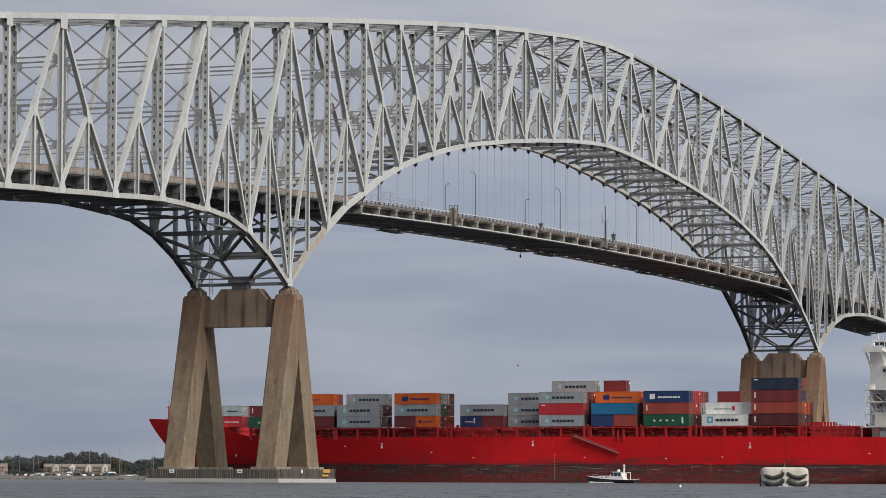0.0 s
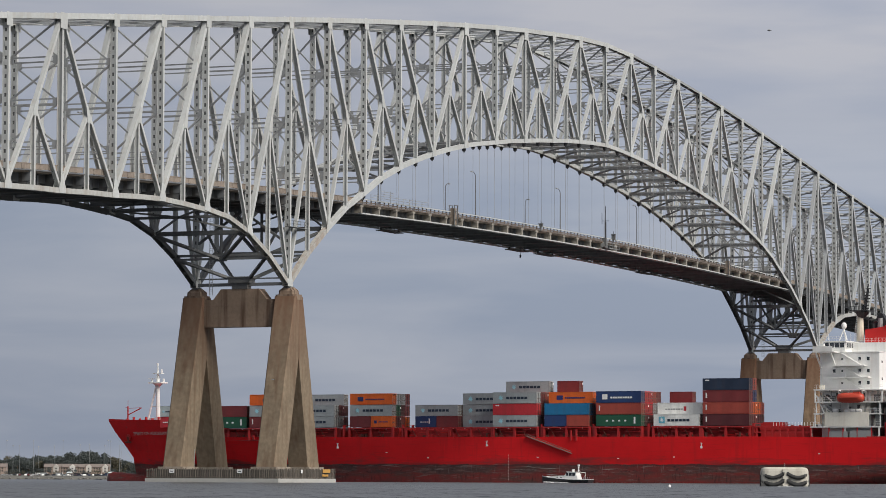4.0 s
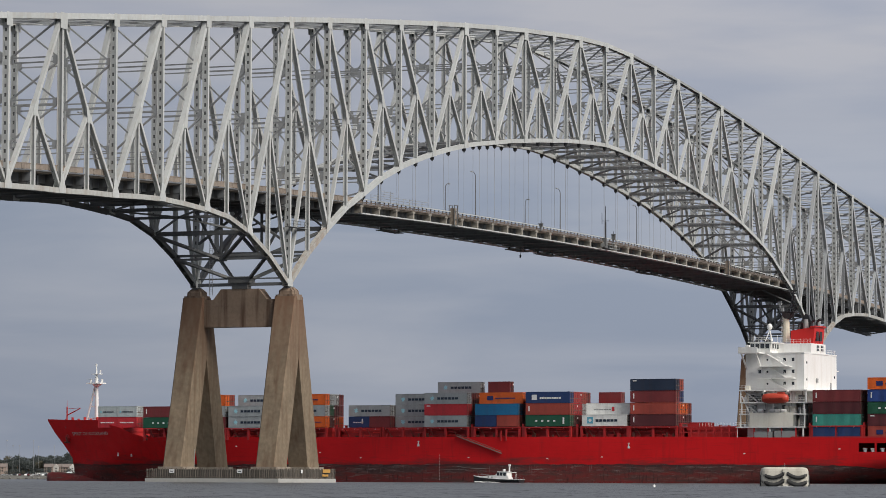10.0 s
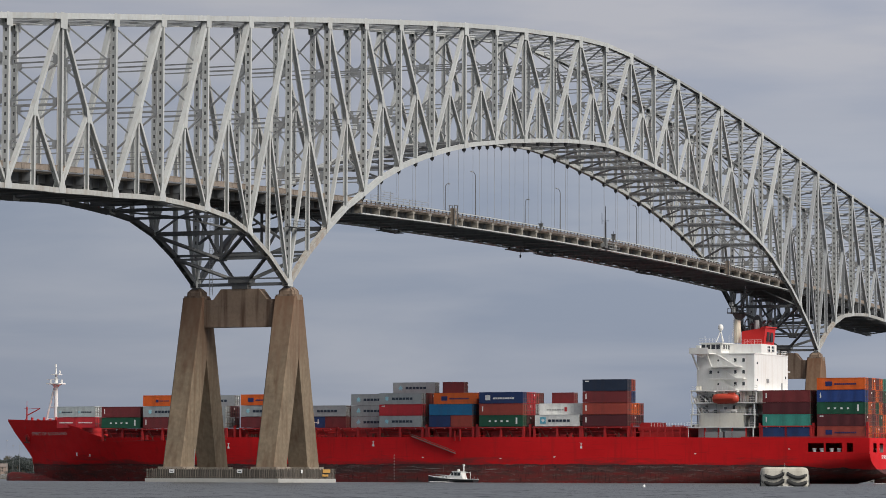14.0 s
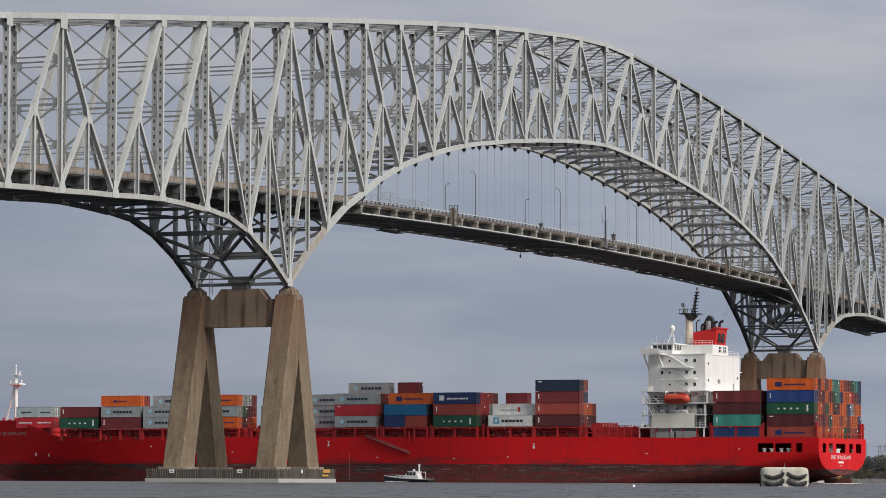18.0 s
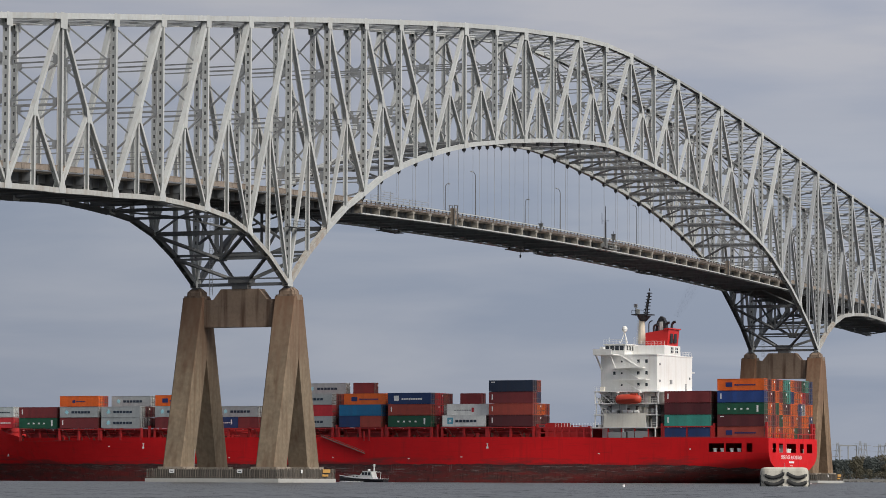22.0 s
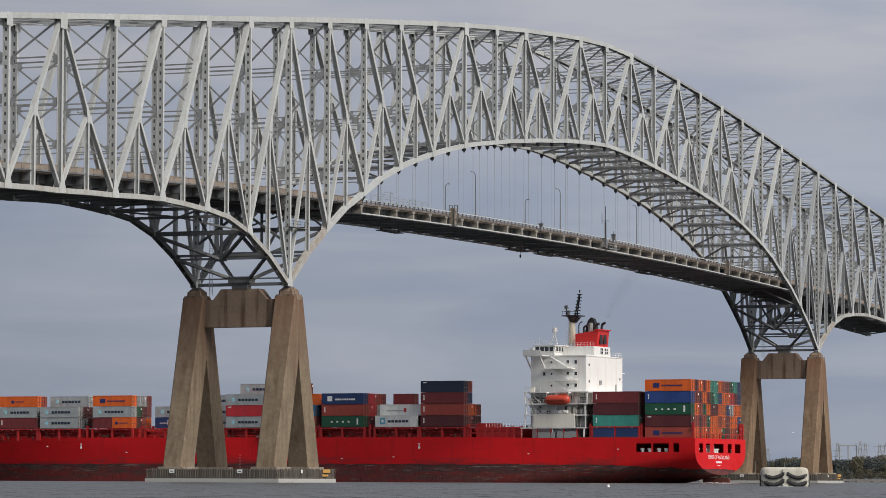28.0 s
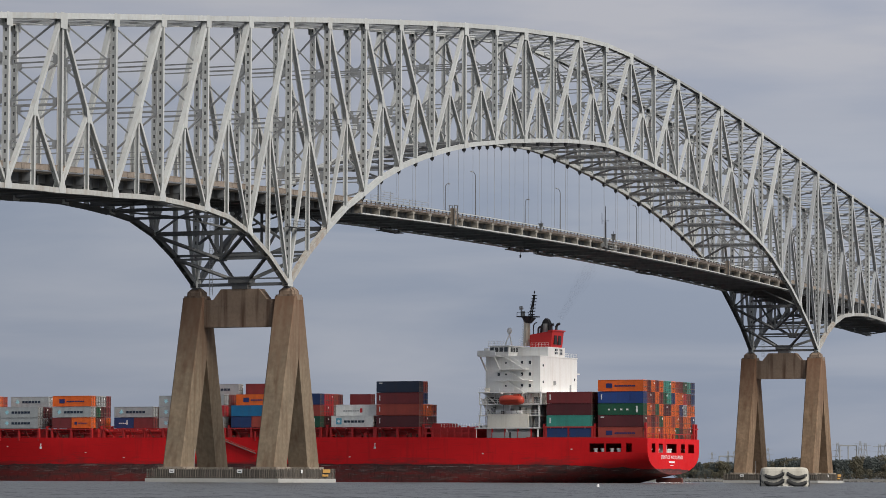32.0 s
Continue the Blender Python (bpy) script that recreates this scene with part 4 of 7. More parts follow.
# ---- piers ----


def bridge_pier(cx, concrete):
    ob = empty("bridge_pier", cx, 0, 0, label="stained brown concrete bridge pier with splayed twin legs", category="bridge pier", group="main piers")
    z0, z1, za = 3.0, 36.4, 24.3
    for yc in (0.0, GAUGE):
        for s in (-1, 1):
            # one splayed leg: outer edge leans in, inner edge meets its twin
            xo0, xo1, xi0 = 10.4, 1.75, 4.9
            xa = xo0 + (xo1 - xo0) * (za - z0) / (z1 - z0)
            w0, w1, ch = 2.05, 2.3, 0.22
            g = Geo()
            rings = []
            for z, xo, xi, w in ((z0, xo0, xi0, w0), (za, xa, 0.02, w0 + (w1 - w0) * 0.63), (z1, xo1, 0.02, w1)):
                rings.append([(s * xi, yc - w, z), (s * (xo - ch), yc - w, z), (s * xo, yc - w + ch, z), (s * xo, yc + w - ch, z), (s * (xo - ch), yc + w, z), (s * xi, yc + w, z)])
            vs = [p for r in rings for p in r]
            fs = [tuple(range(6)), tuple(range(12, 18))]
            for j in (0, 6):
                fs += [(j + k, j + (k + 1) % 6, j + 6 + (k + 1) % 6, j + 6 + k) for k in range(6)]
            g.add(vs, fs)
            part("leg", g, concrete, ob, "splayed concrete leg streaked with stains")
            plinth = Geo().box(min(s * 4.2, s * 11.1), max(s * 4.2, s * 11.1), yc - 2.7, yc + 2.7, 2.5, 3.02)
            part("plinth", plinth, PIER_CAP, ob)
        # the shaft's head tapers to the bearing shoe
        head = [(-1.7, -1.7), (-1.08, -2.34), (1.08, -2.34), (1.7, -1.7), (1.7, 1.7), (1.08, 2.34), (-1.08, 2.34), (-1.7, 1.7)]
        g = Geo()
        for k_, (z_a, q_a, z_b, q_b) in enumerate(((35.7, 1.0, 36.75, 1.0), (36.75, 0.74, 37.45, 0.7), (37.45, 0.7, 37.85, 0.52), (37.85, 0.52, 38.15, 0.36))):
            g.add([(px_ * q_a, yc + py_ * q_a, z_a) for px_, py_ in head] + [(px_ * q_b, yc + py_ * q_b, z_b) for px_, py_ in head],
                  [tuple(range(7, -1, -1)), tuple(range(8, 16))] + [(k, (k + 1) % 8, 8 + (k + 1) % 8, 8 + k) for k in range(8)])
        # ribs over the octagonal cap
        for px_, py_ in head:
            g.beam((px_ * 0.73, yc + py_ * 0.73, 36.75), (px_ * 0.71, yc + py_ * 0.71, 37.5), 0.16, 0.16)
            g.beam((px_ * 0.71, yc + py_ * 0.71, 37.5), (px_ * 0.38, yc + py_ * 0.38, 38.15), 0.14, 0.14)
        part("leg_head", g, PIER_TOP, ob, "octagonal ribbed concrete leg head stained with rust")
        part("bearing", Geo().box(-0.75, 0.75, yc - 0.75, yc + 0.75, 38.05, 38.35).tube((-0.7, yc, 38.5), (0.7, yc, 38.5), 0.32, 8), DECK_STEEL, ob)
    ya, yb = 2.3, GAUGE - 2.3
    prof = [(ya - 0.6, 30.5), (yb + 0.6, 30.5), (yb + 0.6, 35.9), (yb - 1.9, 35.9), (yb - 3.6, 38.0), (ya + 3.6, 38.0), (ya + 1.9, 35.9), (ya - 0.6, 35.9)]
    zj = 34.6
    below = [(ya - 0.6, 30.5), (yb + 0.6, 30.5), (yb + 0.6, zj - 0.025), (ya - 0.6, zj - 0.025)]
    above = [(ya - 0.6, zj + 0.025), (yb + 0.6, zj + 0.025)] + prof[2:]
    core = [(y + (0.05 if y < GAUGE / 2 else -0.05), z + (0.05 if z < 31 else -0.05)) for y, z in prof]
    # two pours with an open joint between them
    part("cross_beam", Geo().slab_x(below, -1.35, 1.35).slab_x(above, -1.35, 1.35).slab_x(core, -1.27, 1.27), PIER_TOP, ob, "deep stained concrete cross beam in two pours")
    # footing with a timber fender round it
    X, Y0, Y1 = 13.4, -4.3, 24.35
    part("footing", Geo().box(-X, X, Y0, Y1, -2.0, 0.75), BASE_CONC, ob, "pale concrete footing at the waterline")
    part("footing_core", Geo().box(-X + 1.2, X - 1.2, Y0 + 1.2, Y1 - 1.2, 0.75, 2.5), DARK_CONC, ob)
    rnd = random.Random(int(cx) + 5)
    stake = Geo().box(-0.085, 0.085, -0.085, 0.085, 0.0, 2.05).mesh("stake")
    stake.materials.append(TIMBER)

    def pile(x, y):
        o = new("fender_plank", stake)
        o.parent = ob
        o.matrix_basis = pose(x, y, 0.6 + rnd.uniform(-0.08, 0.12), rnd.uniform(-1, 1), rnd.uniform(-1, 1), rnd.uniform(0, 20))

    y = Y0 + 0.2
    while y < Y1:
        for x in (-X + 0.15, X - 0.15):
            pile(x, y)
        y += 0.5 + rnd.uniform(-0.1, 0.1)
    x = -X + 0.8
    while x < X - 0.5:
        for y in (Y0 + 0.15, Y1 - 0.15):
            pile(x, y)
        x += 0.62 + rnd.uniform(-0.15, 0.15)
    for z in (0.95, 2.1):
        for y in (Y0 + 0.36, Y1 - 0.36):
            part("waler", Geo().box(-X, X, y - 0.12, y + 0.12, z, z + 0.2), TIMBER, ob)
        for x in (-X + 0.36, X - 0.36):
            part("waler", Geo().box(x - 0.12, x + 0.12, Y0, Y1, z, z + 0.2), TIMBER, ob)
    for y in (18.5, 3.9):
        part("sign", Geo().box(-X - 0.08, -X - 0.03, y - 0.55, y + 0.55, 1.8, 2.5), MARK_WHITE, ob, "small white sign board").parent = ob
        part("sign_bar", Geo().box(-X - 0.1, -X - 0.085, y - 0.3, y + 0.3, 2.05, 2.2), MARK_DARK, ob)
    part("sign", Geo().box(-3.2, -2.5, Y0 - 0.08, Y0 - 0.03, 1.8, 2.5), MARK_WHITE, ob, "small white sign board")
    part("sign", Geo().box(7.0, 10.5, Y0 - 0.08, Y0 - 0.03, 1.9, 2.6), SIGN_YELLOW, ob, "orange and yellow warning board")
    part("sign", Geo().box(6.8, 9.6, Y0 - 0.08, Y0 - 0.03, 1.2, 1.6), SIGN_YELLOW, ob, "orange and yellow warning board")
    part("lamp_pole", Geo().tube((-9.5, 15.6, 3.0), (-9.5, 15.6, 6.4), 0.04, 6), GREY_STEEL, ob)



bridge_pier(0.6, PIER_CONC)
bridge_pier(SPAN - 1.2, PIER_RUSTY)

# ---- the container ship; its own space: y forward from the transom, x to starboard, z up from the waterline ----
HALF = 16.1
SHIP_ROWS = [  # seconds, x, y, turn about z
    (0.0, 202.60, -110.60, -4.89), (2.0, 202.76, -104.35, -4.88), (4.5, 202.97, -96.50, -4.86), (7.0, 203.18, -88.63, -4.85),
    (10.0, 203.43, -79.16, -4.83), (13.0, 203.68, -69.68, -4.81), (16.0, 203.93, -60.19, -4.79), (19.0, 204.18, -50.71, -4.77),
    (22.0, 204.43, -41.26, -4.75), (25.0, 204.67, -31.84, -4.73), (28.5, 204.96, -20.93, -4.71), (32.0, 205.25, -10.13, -4.69)]


def ship_pose(row):
    return pose(row[1], row[2], 0, 0, 0, row[3])


ship = empty("container_ship", label="red container ship with a white bridge house and scraped dark boot-top", category="ship")
ship.matrix_basis = ship_pose(SHIP_ROWS[0])


def lerp_table(x, table):
    for (a, va), (b, vb) in zip(table, table[1:]):
        if x <= b:
            return va + (vb - va) * max(0.0, (x - a)) / (b - a)
    return table[-1][1]


DECK_HB = [(0, 16.1), (205, 16.1), (216, 15.4), (226, 13.9), (236, 11.3), (245, 7.9), (252, 4.4), (256, 2.0), (258.3, 0.15)]
WATER_HB = [(40, 16.1), (165, 16.1), (185, 14.2), (200, 11.2), (212, 8.2), (224, 5.2), (234, 3.0), (242, 1.5), (249, 0.25), (258.3, 0.05)]
TOP_OF_HULL = [(0, 10.95), (40, 11.1), (60, 11.35), (217, 11.6), (222, 12.8), (226, 14.2), (231, 15.2), (235, 16.4), (246, 16.5), (258.3, 16.9)]
STEM = [(-4, 248.0), (0, 247.8), (3.3, 248.3), (6, 249.3), (9.5, 252.1), (13, 255.3), (16.5, 257.8)]   # z, y of the stem


def half_breadth(s, z):
    if s < 60:
        zb = lerp_table(s, [(0, 2.1), (9, 0.0), (24, -3.0), (60, -3.0)])
        zf = lerp_table(s, [(0, 7.6), (15, 4.6), (32, 1.6), (55, -2.0), (60, -2.6)])
        if z >= zf:
            return HALF
        u = max(0.0, (z - zb) / (zf - zb))
        p = lerp_table(s, [(0, 2.1), (30, 1.7), (60, 2.0)])
        return HALF * (1 - (1 - u) ** p) ** (1 / p)
    if s < 170:
        return HALF
    d, w = lerp_table(s, DECK_HB), lerp_table(s, WATER_HB)
    u = min(1.0, max(0.0, z / 12.8))
    hb = w + (d - w) * u ** 1.05
    # the raked stem cuts the sections off towards the bow
    ys = lerp_table(z, STEM)
    edge = max(0.0, ys - s)
    return min(hb, edge * 0.42 + 0.05) if s < ys else 0.0


def build_hull():
    ys = [0, 1.4, 4.2, 5.7, 7.0, 11.1, 11.6, 15.6, 18, 22, 27, 33, 40, 50, 60, 80, 110, 140, 170, 185, 198, 210, 217, 222, 226, 231, 235, 238, 242, 245, 247.5, 249.5, 251, 252.5, 254, 255.5, 256.6, 257.6]
    L = 15
    grid = []
    for s in ys:
        zb = lerp_table(s, [(0, 2.1), (9, 0.0), (24, -3.0), (60, -3.0)])
        if s > 247.9:                       # bottom follows the stem upwards
            for (za, ya), (zc, yc) in zip(STEM, STEM[1:]):
                if ya <= s <= yc:
                    zb = za + (zc - za) * (s - ya) / (yc - ya)
        zt = lerp_table(s, TOP_OF_HULL)
        zs = [zb + (min(6.2, zt) - zb) * (k / 7) for k in range(8)] if zb < 6.2 else None
        if zs:
            zs += [7.6, 9.7]
        else:
            zs = [zb + (zt - zb) * k / 14 for k in range(10)]
        rest = L - len(zs)
        z0 = zs[-1]
        zs += [z0 + (zt - z0) * (k + 1) / rest for k in range(rest)]
        grid.append([(half_breadth(s, z), s, z) for z in zs])
    for side, name in ((-1, "port"), (1, "starboard")):
        vs = [(side * h, s, z) for row in grid for h, s, z in row]
        fs = []
        for i in range(len(ys) - 1):
            for k in range(L - 1):
                if k == 8 and ((ys[i], ys[i + 1]) in ((4.2, 5.7), (7.0, 11.1), (11.6, 15.6))) and side == -1:
                    continue                # mooring ports are real openings
                fs.append((i * L + k, (i + 1) * L + k, (i + 1) * L + k + 1, i * L + k + 1))
        me = Geo().add(vs, fs).mesh("hull_side")
        for p in me.polygons:
            p.use_smooth = True
        part("hull_side", me, HULL, ship, "red hull plating with a scraped dark boot-top")
    # transom, cut through by five ports
    cols = sorted({-16.1, -15.2, -14.3, -13.5, -11.3, -10.4, -9.2, -6.7, -5.9, -4.4, -2, 0, 1.8, 3.6, 4.6, 7.0, 8.2, 9.2, 12.8, 13.6, 14.3, 15.2, 16.1})
    ports = {(-13.5, -11.3), (-9.2, -6.7), (4.6, 7.0), (9.2, 12.8)} | {(-4.4, -2), (-2, 0), (0, 1.8)}

    def z_low(x):
        a = abs(x)
        lo, hi = 2.1, 8.2
        for _ in range(30):
            m = (lo + hi) / 2
            if half_breadth(0, m) < a:
                lo = m
            else:
                hi = m
        return hi

    vs, fs = [], []
    for x in cols:
        zl = z_low(x)
        for z in (zl, max(zl, 4.8), max(7.5, zl), max(9.7, zl), 10.95):
            vs.append((x, 0.0, z))
    for i in range(len(cols) - 1):
        for k in range(4):
            if k == 2 and (cols[i], cols[i + 1]) in ports:
                continue
            fs.append((i * 5 + k, (i + 1) * 5 + k, (i + 1) * 5 + k + 1, i * 5 + k + 1))
    part("transom", Geo().add(vs, fs), HULL, ship, "bright red rounded transom with five mooring ports")
    # mooring deck behind the ports, weather deck, bulwarks
    part("mooring_deck", Geo().box(-15.6, 15.6, 0.3, 20, 6.7, 6.9).box(-15.6, 15.6, 19.8, 20, 6.9, 10.6), RED_DECK, ship)
    def outline(s0, s1, z, inset, n=12):
        """The hull's plan at height z, drawn in a little."""
        st = [s0 + (s1 - s0) * k / n for k in range(n + 1)]
        left = [(-max(0.1, half_breadth(q, z) - inset), q) for q in st]
        return left + [(-x, y) for x, y in reversed(left)]

    part("weather_deck", Geo().prism(outline(0.2, 226, 10.9, 0.12, 30), 10.6, 10.85), RED_DECK, ship)
    part("forecastle_deck", Geo().prism(outline(226, 254.5, 13.6, 0.25), 13.3, 13.6), RED_DECK, ship)
    w = half_breadth(226.2, 11) - 0.3
    part("breakwater", Geo().box(-w, w, 226.2, 226.5, 10.8, 14.6), RED_DECK, ship)
    # bulbous bow
    vs, fs = [], []
    prof = [(237.4, 2.6, 4.0, -1.9), (245.4, 2.4, 3.3, -1.2), (249.2, 2.1, 2.9, -0.8), (253, 1.9, 2.6, -0.2), (256, 1.5, 2.2, 0.3), (257.4, 0.9, 1.6, 0.45), (257.9, 0.1, 0.5, 0.5)]
    for s, a, b, zc in prof:
        vs += [(a * math.cos(2 * math.pi * k / 14), s, zc + b * math.sin(2 * math.pi * k / 14)) for k in range(14)]
    for i in range(len(prof) - 1):
        fs += [(i * 14 + k, i * 14 + (k + 1) % 14, (i + 1) * 14 + (k + 1) % 14, (i + 1) * 14 + k) for k in range(14)]
    me = Geo().add(vs, fs).mesh("bulbous_bow")
    for p in me.polygons:
        p.use_smooth = True
    part("bulbous_bow", me, HULL, ship)
    # bollards and rollers that show in the ports
    for x, y in ((-15.0, 8.1), (-15.0, 10.0), (-15.0, 12.5), (-15.0, 14.4), (-11.8, 1.2), (-7.2, 1.2), (6.2, 1.2), (10.2, 1.2), (-1.0, 1.2), (0.8, 1.4)):
        part("bollard", Geo().tube((x, y, 6.9), (x, y, 8.5), 0.42, 8).tube((x, y, 8.2), (x, y, 8.5), 0.58, 8), MARK_WHITE, ship)
    part("winch", Geo().box(-3.4, -1.8, 1.0, 2.4, 6.9, 9.4), MARK_WHITE, ship)

    part("rudder", Geo().slab_x([(-2.4, -2.0), (4.6, -2.0), (4.6, 1.3), (-2.0, 1.3), (-2.4, 0.9)], -0.45, 0.45), RUST, ship, "dark red rudder head awash")
    # wash about the rudder and the quarter
    wash = Geo()
    rw = random.Random(6)
    for k in range(34):
        wash.blob((rw.uniform(-11, 3), rw.uniform(-5.0, 1.0), 0.02), (rw.uniform(0.3, 1.0), rw.uniform(0.3, 1.2), rw.uniform(0.05, 0.16)), k, 6, 3)
    part("stern_wash", wash, MARK_WHITE, ship, "white water stirred up under the stern", kind="stuff")


build_hull()


def ship_text(text, size, m, mtl, name, squeeze=1.0):
    cu = bpy.data.curves.new(name, "FONT")
    cu.body, cu.size, cu.align_x, cu.align_y, cu.extrude = text, size, "CENTER", "CENTER", 0.01
    tmp = bpy.data.objects.new(name, cu)
    scene.collection.objects.link(tmp)
    me = bpy.data.meshes.new_from_object(tmp)
    bpy.data.objects.remove(tmp)
    ob = new(name, me)
    me.materials.clear()
    me.materials.append(mtl)
    ob.parent = ship
    ob.matrix_basis = m @ Matrix.Diagonal((squeeze, 1, 1, 1))
    return ob


ship_text("SPIRIT OF AUCKLAND", 1.3, pose(-1.2, -0.03, 6.33, 90, 0, 0), MARK_WHITE, "ship_name", 1.05)
part("port_of_registry", Geo().box(-2.9, 0.5, -0.04, -0.01, 4.95, 5.4), MARK_WHITE, ship)
part("registry_bar", Geo().box(-2.2, -0.2, -0.04, -0.01, 4.25, 4.4), MARK_WHITE, ship)
# the bow's name is bent to the flare of the port side
_bn = ship_text("SPIRIT OF AUCKLAND", 1.45, Matrix.Identity(4), NAME_PAINT, "ship_name")
_w = max(v.co.x for v in _bn.data.vertices) - min(v.co.x for v in _bn.data.vertices)
for v in _bn.data.vertices:
    s_, z_ = 239.7 - v.co.x * 15.6 / _w, 12.75 + v.co.y * 0.85
    v.co = (-half_breadth(s_, z_) - 0.06 - v.co.z, s_, z_)


def hull_mark(s, z, w, h, x=-HALF - 0.02, paint=MARK_WHITE):
    part("hull_mark", Geo().box(x - 0.01, x + 0.03, s - w / 2, s + w / 2, z - h / 2, z + h / 2), paint, ship)


for s, z in ((134.3, 9.6), (75.7, 9.0), (177.3, 9.1)):
    hull_mark(s, z + 0.35, 0.22, 0.7)
    hull_mark(s, z - 0.25, 0.6, 0.5)
    hull_mark(s, z + 0.8, 0.6, 0.12)
for s, z in ((188, 9.2), (163, 7.6), (120, 6.3), (98, 6.0), (83, 6.4), (45, 7.2), (20.5, 8.3), (151, 6.2)):
    hull_mark(s, z, 0.5, 0.22)
for k in range(9):
    hull_mark(128.2, 0.8 + k * 0.75, 0.16, 0.36, paint=NAME_PAINT)
for k in range(6):
    hull_mark(24.5, 1.0 + k * 0.75, 0.1, 0.2, paint=RUST)
for s, z in ((229.0, 7.0), (224.2, 6.9)):
    hull_mark(s, z + 0.3, 0.35, 0.7, -half_breadth(s, z) - 0.25)
    hull_mark(s, z - 0.2, 0.55, 0.2, -half_breadth(s, z) - 0.25)
# anchor in its pocket
_hx = -half_breadth(249.5, 12.0)
part("anchor_boss", Geo().tube((_hx + 1.0, 249.5, 12.0), (_hx - 0.35, 249.8, 11.8), 1.1, 12, 0.8), RED_DECK, ship)
part("anchor", Geo().tube((_hx - 0.3, 249.8, 10.4), (_hx - 0.4, 249.8, 12.0), 0.2, 7).tube((_hx - 0.3, 248.9, 10.5), (_hx - 0.3, 250.7, 10.5), 0.22, 7), RUST, ship)

# gangway stowed along the side
g = Geo()
a, b = Vector((-HALF - 0.35, 123.0, 11.6)), Vector((-HALF - 0.35, 110.6, 7.3))
g.beam(a, b, 0.7, 0.18, (1, 0, 0))
for e in (-0.33, 0.33):
    g.beam(a + Vector((e, 0, 0.5)), b + Vector((e, 0, 0.5)), 0.06, 0.06, (1, 0, 0))
for k in range(13):
    p = a.lerp(b, k / 12)
    for e in (-0.33, 0.33):
        g.beam(p + Vector((e, 0, 0)), p + Vector((e, 0, 0.5)), 0.04, 0.04)
part("gangway", g, GANGWAY, ship, "grey accommodation ladder lowered along the hull")
part("pilot_davit", Geo().beam((-HALF - 0.2, 109.3, 10.5), (-HALF - 0.2, 109.3, 13.4), 0.35, 0.35).beam((-HALF - 0.2, 110.8, 10.5), (-HALF - 0.2, 110.8, 13.0), 0.3, 0.3), RED_DECK, ship)

# bays of cargo from the stern forward: the after end of each bay
BAYS = {"a": 1.2, "b": 15.2, "c": 63.2, "d": 76.3, "e": 91.9, "f": 106.1, "g": 120.5, "h": 132.8, "i": 145.2, "j": 161.6, "k": 178.4, "l": 191.6, "m": 205.0, "n": 222.1}
FLOOR_Z = 14.05

# hatch coamings, pillars under the outboard stacks and lashing rails
rp = random.Random(41)
for key, s in BAYS.items():
    if key in "an":
        continue
    half = 16.0 if s < 200 else 14.6
    part("hatch_cover", Geo().box(-half + 2.7, half - 2.7, s - 0.6, s + 12.8, 12.9, 13.9), RED_DECK, ship)
    part("coaming", Geo().box(-half + 3.0, half - 3.0, s - 0.3, s + 12.5, 10.8, 12.9), RED_DECK, ship)
    for yy in (s - 0.45, s + 5.9, s + 12.1):
        for side in (-1, 1):
            part("deck_pillar", Geo().box(side * (half - 0.35) - 0.3, side * (half - 0.35) + 0.3, yy, yy + 0.55, 10.8, 14.0), RED_DECK, ship)
    part("side_rail", Geo().beam((-half + 0.15, s - 0.3, 13.75), (-half + 0.15, s + 12.6, 13.75), 0.4, 0.3), RED_DECK, ship)
    # broken runs of pipe along the walkway
    for zz, lit in ((11.9, 0.45), (12.7, 0.7), (13.3, 0.8)):
        y = s + rp.uniform(-0.2, 1.0)
        while y < s + 11.5:
            run = rp.uniform(1.2, 3.6)
            if rp.random() < lit:
                part("deck_pipe", Geo().beam((-half + rp.uniform(0.5, 1.4), y, zz), (-half + rp.uniform(0.5, 1.4), min(y + run, s + 12.4), zz + rp.uniform(-0.1, 0.1)), 0.2, rp.uniform(0.12, 0.3)), rp.choice([FUNNEL_RED, RED_DECK, FUNNEL_RED]), ship)
            y += run + rp.uniform(0.2, 0.9)
    for k in range(4):
        part("lashing_bin", Geo().box(-half + 1.0, -half + 1.9, s + 0.8 + k * 3.1, s + 2.4 + k * 3.1, 10.85, 11.9), RED_DECK, ship)
for s in (14.4, 28.2, 62.2, 90.0, 104.9, 119.2, 158.6, 175.8):
    g = Geo()
    for x in (-15.4, -10.0, -5.0, 0.0, 5.0, 10.0, 15.4):
        g.box(x - 0.3, x + 0.3, s - 0.25, s + 0.25, 10.8, 14.6)
    g.box(-15.7, 15.7, s - 0.5, s + 0.5, 13.6, 13.8)
    g.box(-15.7, 15.7, s - 0.5, s - 0.42, 14.5, 14.62)
    part("lashing_bridge", g, RED_DECK, ship)
part("rail_wall", Geo().box(-16.05, -15.9, 1.0, 33, 10.9, 11.3), RED_DECK, ship)
for k in range(14):
    part("stanchion", Geo().tube((-15.7, 46.5 + k * 0.8, 13.8), (-15.7, 46.5 + k * 0.8, 14.75), 0.05, 5), MARK_WHITE, ship)
for k in range(8):
    part("deck_post", Geo().box(-15.95, -15.65, 47 + k * 2.0, 47.35 + k * 2.0, 10.85, 13.8), RED_DECK, ship)
for key, s in BAYS.items():
    if key not in "an":
        for k in (1.5, 7.6, 11.0):
            part("deck_light", Geo().box(-16.0 if s < 200 else -14.7, -15.9 if s < 200 else -14.6, s + k, s + k + 0.3, 13.5, 13.75), MARK_WHITE, ship)
